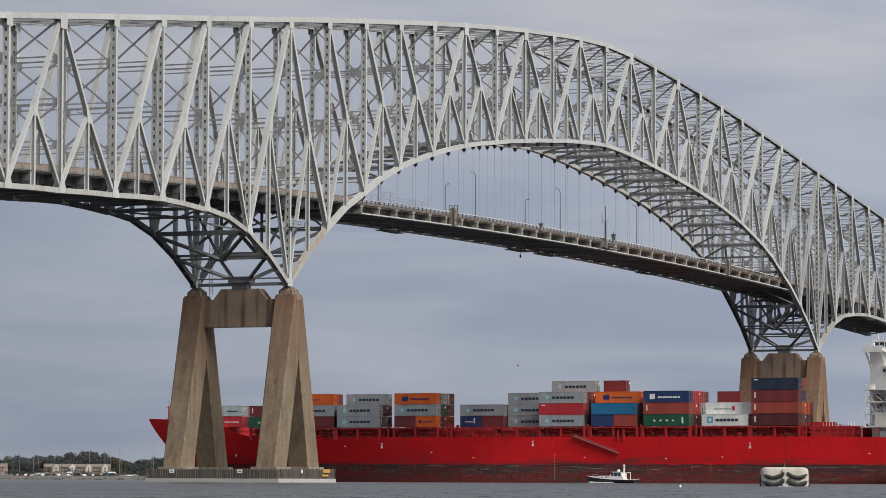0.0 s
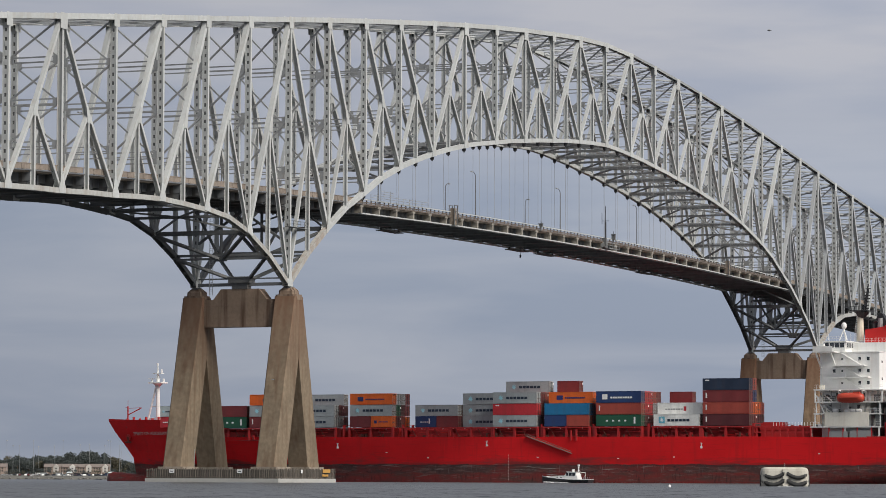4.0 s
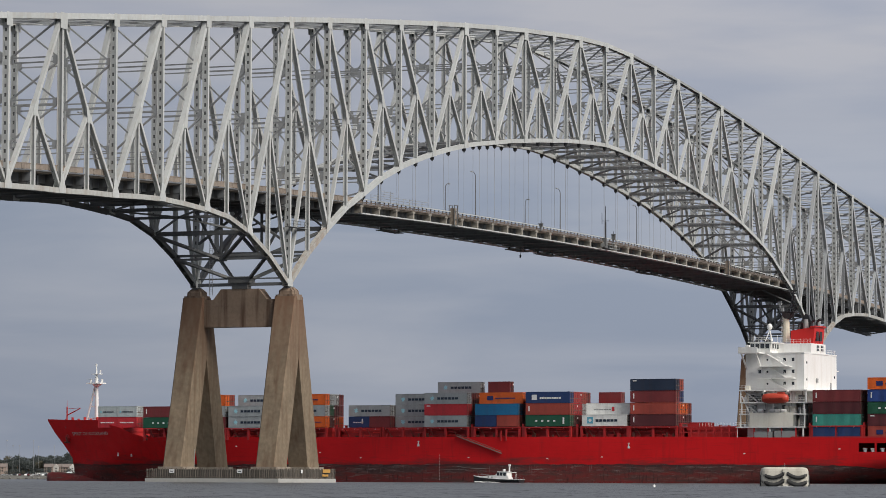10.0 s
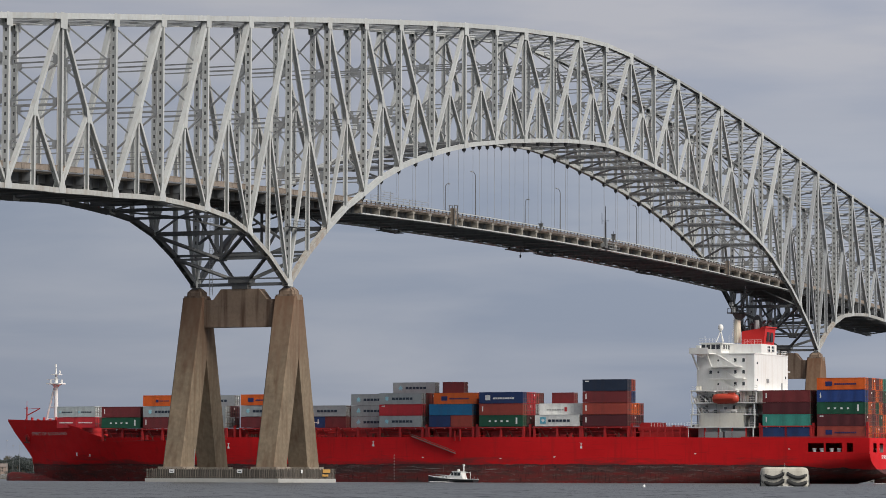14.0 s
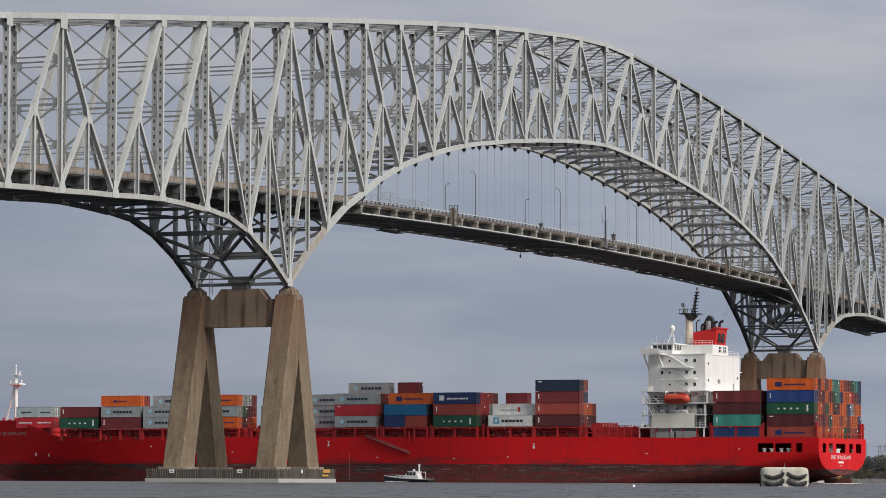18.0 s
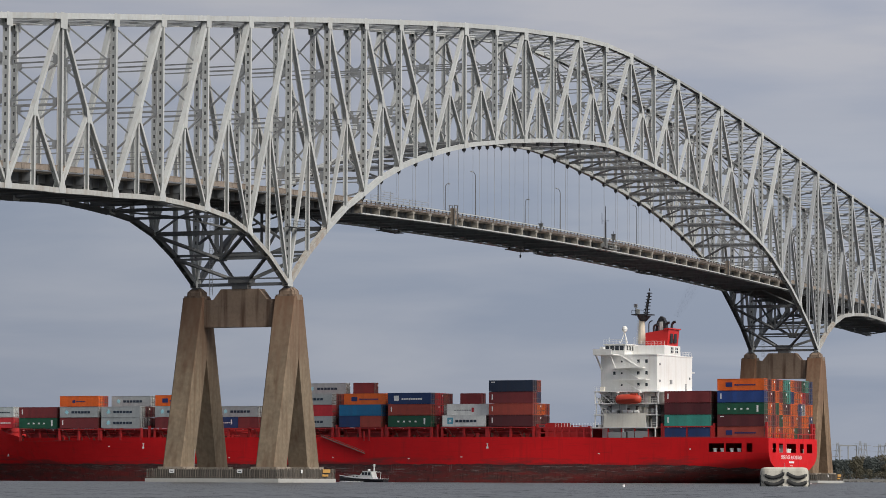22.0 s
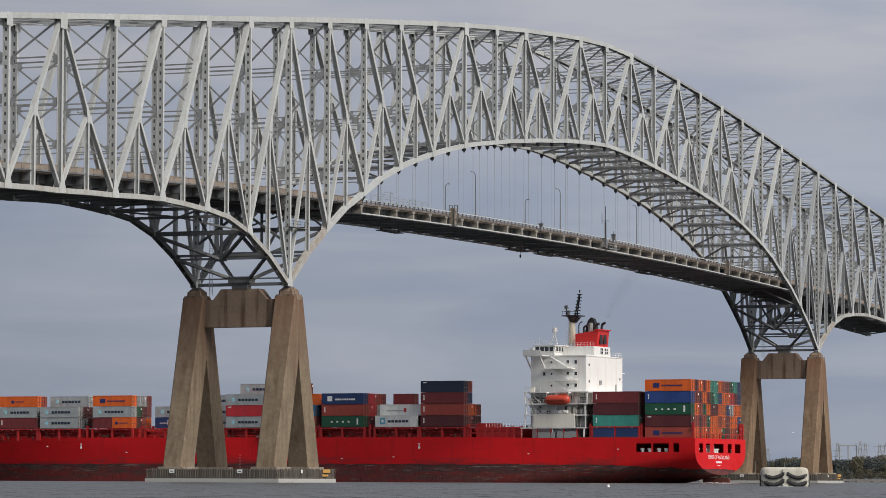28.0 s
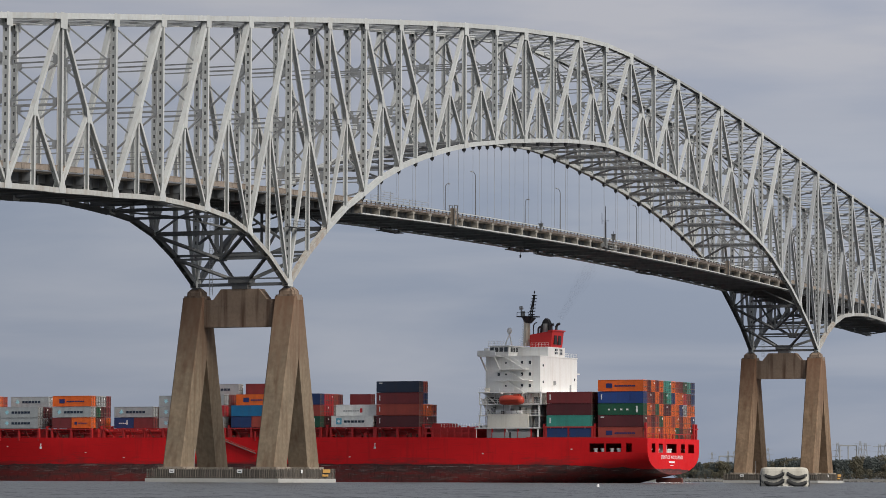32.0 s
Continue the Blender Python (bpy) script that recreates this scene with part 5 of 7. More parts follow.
part("side_rail", Geo().beam((-15.9, 47, 12.4), (-15.9, 62, 12.4), 0.12, 0.3).beam((-15.9, 47, 13.7), (-15.9, 62, 13.7), 0.2, 0.3), RED_DECK, ship)
part("hatch_cover", Geo().box(-13.2, 13.2, 48.5, 61.5, 12.9, 13.9), RED_DECK, ship)
part("coaming", Geo().box(-13, 13, 48.8, 61.2, 10.8, 12.9), RED_DECK, ship)
part("store_box", Geo().box(-12.5, -7.5, 56.5, 61.0, 13.9, 14.9), RED_DECK, ship)
# fittings that crowd the walkway under the stacks
rk = random.Random(17)
for key, s in BAYS.items():
    if key in "an":
        continue
    half = 16.0 if s < 200 else 14.6
    for k in range(7):
        yy = s + rk.uniform(-0.2, 12.0)
        w_, h_ = rk.uniform(0.2, 0.7), rk.uniform(0.5, 1.6)
        part(rk.choice(["vent_head", "valve_box", "hose_box"]), Geo().box(-half + 0.3, -half + 0.9, yy, yy + w_, 10.85, 10.85 + h_), rk.choice([RED_DECK, RED_DECK, RUST, RUST, MARK_WHITE if h_ < 0.8 else RUST]), ship)
    for yy in (s + 2.6, s + 9.1):
        part("lashing_rod", Geo().beam((-half + 0.25, yy, 11.0), (-half + 0.25, yy + 1.6, 13.6), 0.09, 0.12), RUST, ship)
# stern frame posts beside the after stack
for x in (-15.7, 14.2, 15.7):
    part("stern_post", Geo().box(x - 0.25, x + 0.25, 0.4, 0.9, 10.9, 14.8).box(x - 0.7, x + 0.7, 0.35, 0.95, 13.4, 13.7), RED_DECK, ship)
for x in (-12, -8, -4, 0, 4, 8, 12):
    part("stern_rail_post", Geo().box(x - 0.1, x + 0.1, 0.2, 0.4, 10.9, 12.2), RED_DECK, ship)
part("stern_rail", Geo().box(-15.9, 15.9, 0.22, 0.36, 12.05, 12.2), RED_DECK, ship)


# superstructure
def house():
    hx0, hx1, hy0, hy1 = -12.0, 9.9, 31.1, 46.3
    part("house_block", Geo().box(hx0, hx1, hy0, hy1, 22.7, 31.7), WHITE, ship, "white welded bridge house")
    part("house_base", Geo().box(-12.9, 12.9, hy0 + 1.8, hy1 - 0.8, 10.8, 22.7), WHITE, ship)
    # open galleries round the lower house
    for z, y0, y1, x0 in ((13.45, 29.6, 47.4, -16.0), (16.6, 29.4, 46.6, -15.6), (19.4, 29.4, 46.2, -15.8), (22.35, 28.8, 46.4, -16.0)):
        part("gallery_deck", Geo().box(x0, -x0, y0, y1, z, z + 0.28), WHITE, ship)
        for y in (y0 + 0.3, (y0 + y1) / 2, y1 - 0.3):
            part("gallery_pillar", Geo().box(x0 + 0.15, x0 + 0.4, y - 0.14, y + 0.14, z - 2.9 if z > 14 else 10.8, z), WHITE, ship)
        rl = Geo()
        for h in (0.55, 1.05):
            rl.beam((x0 + 0.1, y0, z + 0.28 + h), (x0 + 0.1, y1, z + 0.28 + h), 0.06, 0.06)
        y = y0
        while y <= y1:
            rl.beam((x0 + 0.1, y, z + 0.28), (x0 + 0.1, y, z + 1.35), 0.05, 0.05)
            y += 1.3
        part("railing", rl, WHITE, ship)
    part("bulwark_screen", Geo().box(-16.02, -15.86, 32.4, 43.6, 13.7, 17.1), CREAM, ship, "cream painted side screen")
    part("bulwark_screen", Geo().box(-15.86, -10.2, 43.44, 43.6, 13.7, 17.1), CREAM, ship)
    for y in (31.8, 35.4, 39.0, 42.6):
        part("support", Geo().box(-15.9, -15.5, y - 0.12, y + 0.12, 10.8, 13.5), RED_DECK, ship)
    part("stores_crate", Geo().box(-15.9, -13.0, 31.9, 37.3, 10.85, 12.7), GREY_STEEL, ship)
    part("stores_crate", Geo().box(-15.9, -13.0, 37.9, 42.6, 10.85, 12.5), GREY_STEEL, ship)
    # stair landings on the house side
    for z, y0, y1 in ((28.45, 34.2, 42.6), (25.6, 33.2, 42.6)):
        part("landing", Geo().box(-14.0, hx0, y0, y1, z - 0.22, z), WHITE, ship)
        rl = Geo()
        for h in (0.55, 1.05):
            rl.beam((-13.5, y0, z + h), (-13.5, y1, z + h), 0.06, 0.06)
        y = y0
        while y <= y1:
            rl.beam((-13.5, y, z), (-13.5, y, z + 1.05), 0.05, 0.05)
            y += 1.2
        part("railing", rl, WHITE, ship)
    for z0, z1, y0, y1 in ((28.45, 31.5, 35.5, 40.7), (25.6, 28.45, 35.5, 40.2), (22.7, 25.6, 35.5, 40.2), (19.7, 22.4, 42.0, 45.5), (16.9, 19.4, 42.0, 45.5)):
        g = Geo()
        xs = -12.9 if z0 > 22 else -15.0
        for e in (xs, xs + 0.8):
            g.beam((e, y0, z0), (e, y1, z1), 0.08, 0.28)
            g.beam((e, y0, z0 + 1.0), (e, y1, z1 + 1.0), 0.05, 0.05)
        for k in range(9):
            t = (k + 0.5) / 9
            g.box(xs, xs + 0.8, y0 + (y1 - y0) * t - 0.12, y0 + (y1 - y0) * t + 0.12, z0 + (z1 - z0) * t - 0.03, z0 + (z1 - z0) * t + 0.03)
        part("stair", g, WHITE, ship)
    for y, z, l, h in ((44.6, 16.9, 1.4, 1.5), (33.4, 16.9, 0.9, 1.8), (42.0, 19.7, 1.0, 1.3), (45.0, 19.7, 0.8, 1.7), (45.2, 22.65, 1.1, 1.1), (32.2, 19.7, 1.4, 1.6), (31.4, 13.8, 1.2, 1.9), (44.2, 13.8, 1.6, 1.4)):
        part("deck_locker", Geo().box(-13.7, -12.9, y - l / 2, y + l / 2, z, z + h), CREAM, ship)
    for y, z in ((34.4, 19.8), (41.4, 19.8), (36.0, 17.0), (43.4, 17.0), (40.4, 14.0)):
        part("side_door", Geo().box(-12.98, -12.88, y - 0.4, y + 0.4, z, z + 1.95), DECK_STEEL, ship)
    # vents, pipes and boxes that crowd the galleries
    rg = random.Random(23)
    for z, y0, y1 in ((13.73, 43.4, 46.8), (16.88, 31.0, 45.6), (19.68, 30.6, 32.8), (19.68, 40.6, 45.4)):
        y = y0
        while y < y1:
            l, h = rg.uniform(0.3, 1.1), rg.uniform(0.5, 1.9)
            part(rg.choice(["vent_box", "hose_box", "fan_housing", "pipe_rack"]), Geo().box(-14.6 + rg.uniform(0, 0.6), -12.92, y, y + l, z, z + h), rg.choice([WHITE, GREY_STEEL, CREAM, DECK_STEEL]), ship)
            y += l + rg.uniform(0.3, 1.2)
    for y in (31.2, 34.0, 40.8, 43.0, 45.8):
        part("deck_pipe", Geo().tube((-12.8, y, 13.7), (-12.8, y, 22.4), 0.13, 6), GREY_STEEL, ship)
    # solid dark boxes stand in for the shaded open gap abaft the house
    part("after_shade_box", Geo().box(-15.2, -12.9, 29.7, 31.0, 13.8, 16.4).box(-14.6, -12.9, 29.7, 30.6, 16.9, 19.2), DECK_STEEL, ship)
    for y in (34.4, 37.0, 39.5, 42.4):
        part("lamp_fitting", Geo().box(-15.9, -15.6, y - 0.15, y + 0.15, 22.1, 22.35), GREY_STEEL, ship)
    # side and after windows
    for z in (23.8, 26.7, 29.6):
        part("porthole", Geo().tube((hx0 - 0.05, 40.6, z + 0.4), (hx0 + 0.02, 40.6, z + 0.4), 0.26, 10), GLASS, ship)
        for y in (33.9, 36.1, 42.6):
            if y == 42.6 and z != 26.7:
                continue
            w = part("window", Geo().box(hx0 - 0.05, hx0 + 0.02, y - 0.42, y + 0.42, z - 0.1, z + 0.95), WHITE, ship)
            part("pane", Geo().box(hx0 - 0.07, hx0 - 0.045, y - 0.33, y + 0.33, z, z + 0.85), GLASS, w)
    for x, z in ((-10.2, 29.3), (-10.2, 25.2), (8.4, 26.2)):
        part("porthole", Geo().tube((x, hy0 - 0.04, z), (x, hy0 + 0.02, z), 0.34, 10), GLASS, ship)
    part("wall_fitting", Geo().box(-4.2, -3.2, hy0 - 0.3, hy0, 24.6, 25.6), GREY_STEEL, ship)
    part("after_door", Geo().box(5.4, 6.3, hy0 - 0.06, hy0, 22.8, 24.8), GREY_STEEL, ship)
    part("after_light", Geo().box(9.9, 11.6, hy0, hy0 + 0.5, 27.6, 27.85), WHITE, ship)
    # bridge deck with wings, wheelhouse and after block
    part("bridge_deck", Geo().box(-16.1, 16.1, 41.2, 46.6, 31.5, 31.75).box(-12.1, 10.0, 31.0, 46.6, 31.48, 31.73), WHITE, ship)
    for sx in (-1, 1):
        part("wing_bulwark", Geo().box(min(sx * 10, sx * 16.1), max(sx * 10, sx * 16.1), 46.45, 46.6, 31.7, 33.0).box(min(sx * 15.95, sx * 16.1), max(sx * 15.95, sx * 16.1), 41.6, 46.5, 31.7, 33.0), WHITE, ship, "white bridge wing bulwark")
        for y in (42.2, 46.0):
            part("wing_bracket", Geo().beam((sx * 15.6, y, 31.5), (sx * 12.0, y, 27.9), 0.35, 0.3, (0, 1, 0)), WHITE, ship)
    part("wheelhouse", Geo().slab_x([(39.9, 31.7), (44.6, 31.7), (45.2, 33.0), (45.0, 34.2), (39.5, 34.2), (39.7, 33.0)], -12.2, 12.2), WHITE, ship)
    part("wheelhouse_roof", Geo().box(-12.7, 12.7, 39.2, 45.4, 34.15, 34.36), WHITE, ship)
    for y in (40.5, 41.8, 43.1, 44.4):
        w = part("window", Geo().box(-12.26, -12.16, y - 0.62, y + 0.62, 32.7, 34.0), WHITE, ship)
        part("pane", Geo().box(-12.3, -12.25, y - 0.5, y + 0.5, 32.8, 33.9), GLASS, w)
    for k in range(5):
        x = -11.0 + k * 1.5
        w = part("window", Geo().box(x - 0.62, x + 0.62, 39.5, 39.72, 32.7, 34.0), WHITE, ship)
        part("pane", Geo().box(x - 0.5, x + 0.5, 39.46, 39.52, 32.8, 33.9), GLASS, w)
    part("wing_console", Geo().box(-15.5, -14.6, 44.0, 45.0, 31.7, 33.6), WHITE, ship)
    part("after_block", Geo().box(-7.2, 2.7, 31.2, 40.0, 31.7, 34.1), WHITE, ship)
    for x in (-2.6, 0.2):
        w = part("window", Geo().box(x - 0.95, x + 0.95, 31.12, 31.2, 32.2, 33.9), WHITE, ship)
        for dx in (-0.45, 0.45):
            for z in (32.35, 33.12):
                part("pane", Geo().box(x + dx - 0.3, x + dx + 0.3, 31.08, 31.13, z, z + 0.6), GLASS, w)
    rl = Geo()
    for h in (0.55, 1.05):
        rl.beam((-12.6, 39.3, 34.4 + h), (-12.6, 45.3, 34.4 + h), 0.05, 0.05).beam((-6.5, 31.4, 34.1 + h), (-6.5, 38, 34.1 + h), 0.06, 0.06).beam((2.9, 31.2, 31.7 + h), (9.8, 31.2, 31.7 + h), 0.06, 0.06, (0, 0, 1))
    for k in range(8):
        rl.beam((-12.6, 39.3 + k * 0.85, 34.4), (-12.6, 39.3 + k * 0.85, 35.45), 0.04, 0.04)
        rl.beam((-6.5, 31.5 + k * 0.9, 34.1), (-6.5, 31.5 + k * 0.9, 35.15), 0.05, 0.05)
        rl.beam((2.9 + k * 0.98, 31.2, 31.7), (2.9 + k * 0.98, 31.2, 32.75), 0.05, 0.05)
    part("roof_railing", rl, WHITE, ship)
    # funnel casing
    x0, x1 = -5.0, 1.7
    prof = [(31.5, 34.1), (37.3, 34.1), (37.3, 37.3), (31.8, 38.1), (31.0, 38.25)]
    part("funnel", Geo().slab_x(prof, x0, x1), FUNNEL_RED, ship, "red funnel casing with a flared after edge")
    part("funnel_cap", Geo().slab_x([(30.7, 38.2), (32.1, 38.06), (32.1, 38.3), (30.7, 38.46)], x0 - 0.35, x1 + 0.35), FUNNEL_RED, ship)
    for x in (-2.9, -0.6):
        part("funnel_grille", Geo().box(x - 0.75, x + 0.75, 31.05, 31.55, 34.8, 37.1), BLACK, ship)
    for x, y, h, r in ((-3.0, 35.9, 1.4, 0.5), (-3.6, 37.0, 2.4, 0.26), (-2.4, 32.9, 1.9, 0.6), (0.4, 32.5, 2.2, 0.6)):
        g = Geo().tube((x, y, 37.2), (x, y, 38.0 + h * 0.6), r * 0.55, 9)
        last = Vector((x, y, 38.0 + h * 0.6))
        for k in range(1, 5):
            p = Vector((x, y - 1.0 * (1 - math.cos(k * math.pi / 8)), 38.0 + h * 0.6 + h * 0.4 * math.sin(k * math.pi / 8)))
            g.tube(last, p, r * 0.55, 9)
            last = p
        part("exhaust_pipe", g, BLACK, ship, "black sooty exhaust pipe")
    hood = [(33.2, 37.4), (36.3, 37.4), (36.0, 39.5), (35.4, 40.9), (34.7, 41.6), (34.0, 41.2), (33.4, 39.8)]
    part("exhaust_hood", Geo().slab_x(hood, -1.5, 0.0), BLACK, ship, "black arched exhaust hood")
    part("hood_duct", Geo().tube((-1.7, 34.6, 37.4), (-1.7, 34.6, 40.2), 0.75, 10, 0.55), GREY_STEEL, ship)
    # radar mast
    m = Geo().tube((-1.6, 39.8, 34.6), (-1.6, 39.8, 41.2), 1.0, 12, 0.72)
    part("radar_mast", m, CREAM_RUSTED, ship, "cream tapered radar mast streaked with rust")
    part("mast_platform", Geo().box(-3.6, 0.6, 37.2, 41.8, 41.9, 42.15).tube((-1.6, 39.5, 40.4), (-1.6, 39.3, 41.9), 0.85, 10, 1.9), BLACK, ship)
    t = Geo()
    for e in (-0.55, 0.55):
        t.beam((-1.6 + e, 38.7, 42.1), (-1.6 + e * 0.4, 37.7, 47.6), 0.26, 0.26)
    for k in range(7):
        z = 42.6 + k * 0.8
        t.beam((-2.6 + k * 0.08, 38.6 - k * 0.14, z), (-0.6 - k * 0.08, 38.6 - k * 0.14, z), 0.2, 0.2, (0, 0, 1))
        t.beam((-1.6, 39.3 - k * 0.16, z), (-1.6, 37.6 - k * 0.1, z), 0.22, 0.22, (0, 0, 1))
    t.tube((-1.6, 37.7, 47.9), (-1.6, 37.7, 48.6), 0.16, 6)
    part("signal_lattice", t, BLACK, ship)
    part("radar_scanner", Geo().tube((-1.6, 41.4, 42.1), (-1.6, 41.4, 44.5), 0.2, 7).beam((-2.2, 40.8, 44.6), (-1.0, 42.2, 44.6), 0.2, 0.28).box(-1.95, -1.25, 41.0, 41.8, 43.9, 44.4).box(-2.6, -1.9, 40.2, 40.8, 42.1, 43.4), GREY_STEEL, ship)
    rl = Geo()
    for k in range(5):
        rl.beam((-3.5, 37.3 + k * 1.1, 42.1), (-3.5, 37.3 + k * 1.1, 43.1), 0.09, 0.09)
    rl.beam((-3.5, 37.3, 43.1), (-3.5, 41.7, 43.1), 0.09, 0.09)
    part("platform_railing", rl, BLACK, ship)
    lad = Geo()
    for e in (-0.3, 0.3):
        lad.beam((-1.6 + e, 41.2, 34.7), (-1.6 + e, 40.6, 42.0), 0.06, 0.06)
    for k in range(14):
        lad.beam((-1.9, 41.2 - k * 0.043, 35 + k * 0.5), (-1.3, 41.2 - k * 0.043, 35 + k * 0.5), 0.05, 0.05, (0, 0, 1))
    part("mast_ladder", lad, WHITE, ship)
    # satellite dome on a tripod
    d = Geo()
    for k in range(3):
        a = 2 * math.pi * k / 3
        d.tube((-8.0 + 1.1 * math.cos(a), 41.6 + 1.1 * math.sin(a), 34.7), (-8.0, 41.6, 37.4), 0.13, 6)
    part("dome_tripod", d, WHITE, ship)
    vs, fs = [], []
    for i in range(7):
        th = math.pi * i / 6
        vs += [(-8 + 0.68 * math.sin(th) * math.cos(2 * math.pi * k / 12), 41.6 + 0.68 * math.sin(th) * math.sin(2 * math.pi * k / 12), 38.2 + 0.85 * math.cos(th)) for k in range(12)]
    for i in range(6):
        fs += [(i * 12 + k, (i + 1) * 12 + k, (i + 1) * 12 + (k + 1) % 12, i * 12 + (k + 1) % 12) for k in range(12)]
    part("satellite_dome", Geo().add(vs, fs), WHITE, ship, "white satellite dome")
    for x, y, h in ((-11, 44.5, 1.4), (3, 44, 2.0)):
        part("whip_antenna", Geo().tube((x, y, 34.7), (x, y, 34.7 + h), 0.06, 5), WHITE, ship)
    # lifeboat in its davits
    vs, fs = [], []
    prof = [(0.0, 0.4, 0.55), (0.05, 0.85, 0.95), (0.2, 1.15, 1.2), (0.5, 1.25, 1.26), (0.8, 1.2, 1.22), (0.95, 0.9, 1.0), (1.0, 0.45, 0.6)]
    for u, a, b in prof:
        vs += [(-17.0 + a * math.cos(2 * math.pi * k / 12), 33.2 + 6.7 * u, 20.5 + b * math.sin(2 * math.pi * k / 12)) for k in range(12)]
    for i in range(len(prof) - 1):
        fs += [(i * 12 + k, i * 12 + (k + 1) % 12, (i + 1) * 12 + (k + 1) % 12, (i + 1) * 12 + k) for k in range(12)]
    fs += [tuple(range(12)), tuple(range((len(prof) - 1) * 12, len(prof) * 12))]
    me = Geo().add(vs, fs).mesh("lifeboat")
    for p in me.polygons:
        p.use_smooth = True
    lb = part("lifeboat", me, BOAT_ORANGE, ship, "closed orange lifeboat hanging in davits")
    part("rubbing_strake", Geo().box(-18.36, -18.2, 34.0, 39.4, 20.45, 20.65), BOAT_ORANGE, lb)
    part("cockpit", Geo().box(-17.6, -16.4, 34.2, 35.8, 21.55, 21.95), BOAT_ORANGE, lb)
    for y in (33.6, 39.6):
        part("davit", Geo().beam((-14.0, y, 19.6), (-14.6, y, 22.2), 0.35, 0.35).beam((-14.6, y, 22.2), (-17.1, y, 22.3), 0.3, 0.3).beam((-17.0, y, 21.4), (-17.0, y, 22.2), 0.1, 0.1), WHITE, ship)
    for y, w in ((43.6, 0.8),):
        part("crane_jib", Geo().beam((-15.2, 46.0, 21.2), (-15.2, 43.2, 15.2), 0.22, 0.3).beam((-15.2, 45.2, 21.4), (-15.2, 42.4, 15.6), 0.12, 0.16), WHITE, ship, "white stores crane jib")
    for y in (35.0, 36.6, 38.0, 41.0):
        part("liferaft", Geo().tube((-15.4, y - 0.6, 17.5), (-15.4, y + 0.6, 17.5), 0.45, 10), WHITE, ship)


house()


def smoke_mat():
    m = bpy.data.materials.new("exhaust_smoke")
    m.use_nodes = True
    nt = m.node_tree
    b = nt.nodes["Principled BSDF"]
    b.inputs["Base Color"].default_value, b.inputs["Roughness"].default_value = (0.08, 0.08, 0.085, 1), 1.0
    b.inputs["Specular IOR Level"].default_value = 0.0
    b.inputs["Alpha"].default_value = 0.009
    return m


def exhaust_smoke():
    """A thin plume of wisps that trails aft of the funnel and lifts."""
    g = Geo()
    for k in range(3):
        g.tube((-1.0, 30.6, 41.5), (-1.0, 21.0 + 0.8 * k, 57.0 - 1.5 * k), 0.5 + 0.2 * k, 20, 1.2 + 0.6 * k)
    me = g.mesh("exhaust_smoke")
    for p in me.polygons:
        p.use_smooth = True
    part("exhaust_smoke", me, smoke_mat(), ship, "faint grey exhaust smoke trailing from the funnel", kind="stuff")


exhaust_smoke()


def foremast():
    g = Geo()
    x = 0.0
    g.tube((x, 241.8, 14.2), (x, 242.0, 28.5), 0.62, 10, 0.42)
    part("foremast", g, WHITE, ship, "white tapered foremast with crosstrees")
    part("mast_stay", Geo().tube((-0.0, 245.6, 14.3), (0, 242.3, 26.6), 0.26, 8), WHITE, ship)
    for k in range(3):
        z = 17.0 + k * 3.2
        part("mast_rung", Geo().tube((0, 245.0 - 0.87 * k, z), (0, 242.0, z), 0.14, 6), WHITE, ship)
    part("crosstree", Geo().box(-1.6, 1.6, 239.9, 244.2, 26.4, 26.75).tube((0, 241.9, 25.6), (0, 241.9, 26.4), 0.5, 8, 1.5).tube((0, 240.2, 26.7), (0, 240.2, 27.7), 0.28, 6).tube((0, 243.8, 26.7), (0, 243.8, 27.7), 0.28, 6).beam((-1.5, 240.0, 27.7), (-1.5, 244.1, 27.7), 0.08, 0.1), WHITE, ship)
    part("crosstree", Geo().box(-0.9, 0.9, 240.6, 243.2, 29.0, 29.2).tube((0, 240.8, 29.2), (0, 240.8, 30.2), 0.22, 6), WHITE, ship)
    part("topmast", Geo().tube((0, 242.0, 28.4), (0, 242.1, 31.6), 0.3, 8, 0.12).tube((0, 242.1, 31.2), (0, 242.1, 31.9), 0.26, 6), WHITE, ship)
    # small derrick on the forecastle
    g = Geo().tube((0, 251.5, 14.3), (0, 251.5, 20.3), 0.2, 7).tube((0, 251.5, 20.3), (0, 251.5, 21.9), 0.05, 5)
    g.tube((0, 251.5, 19.7), (0, 247.2, 19.9), 0.06, 5).tube((0, 251.3, 18.0), (0, 247.2, 19.8), 0.14, 6).tube((0, 252.3, 19.9), (0, 251.5, 19.9), 0.06, 5)
    part("derrick", g, RED_DECK, ship)
    for k in range(7):
        part("vent", Geo().tube((-2.5 - 0.9 * k * 0.4, 250 - k * 2.2, 14.3), (-2.5 - 0.9 * k * 0.4, 250 - k * 2.2, 16.9 + 0.4 * (k % 2)), 0.35, 7), RED_DECK, ship)


foremast()

# ---- containers ----
WIDE = 2.44


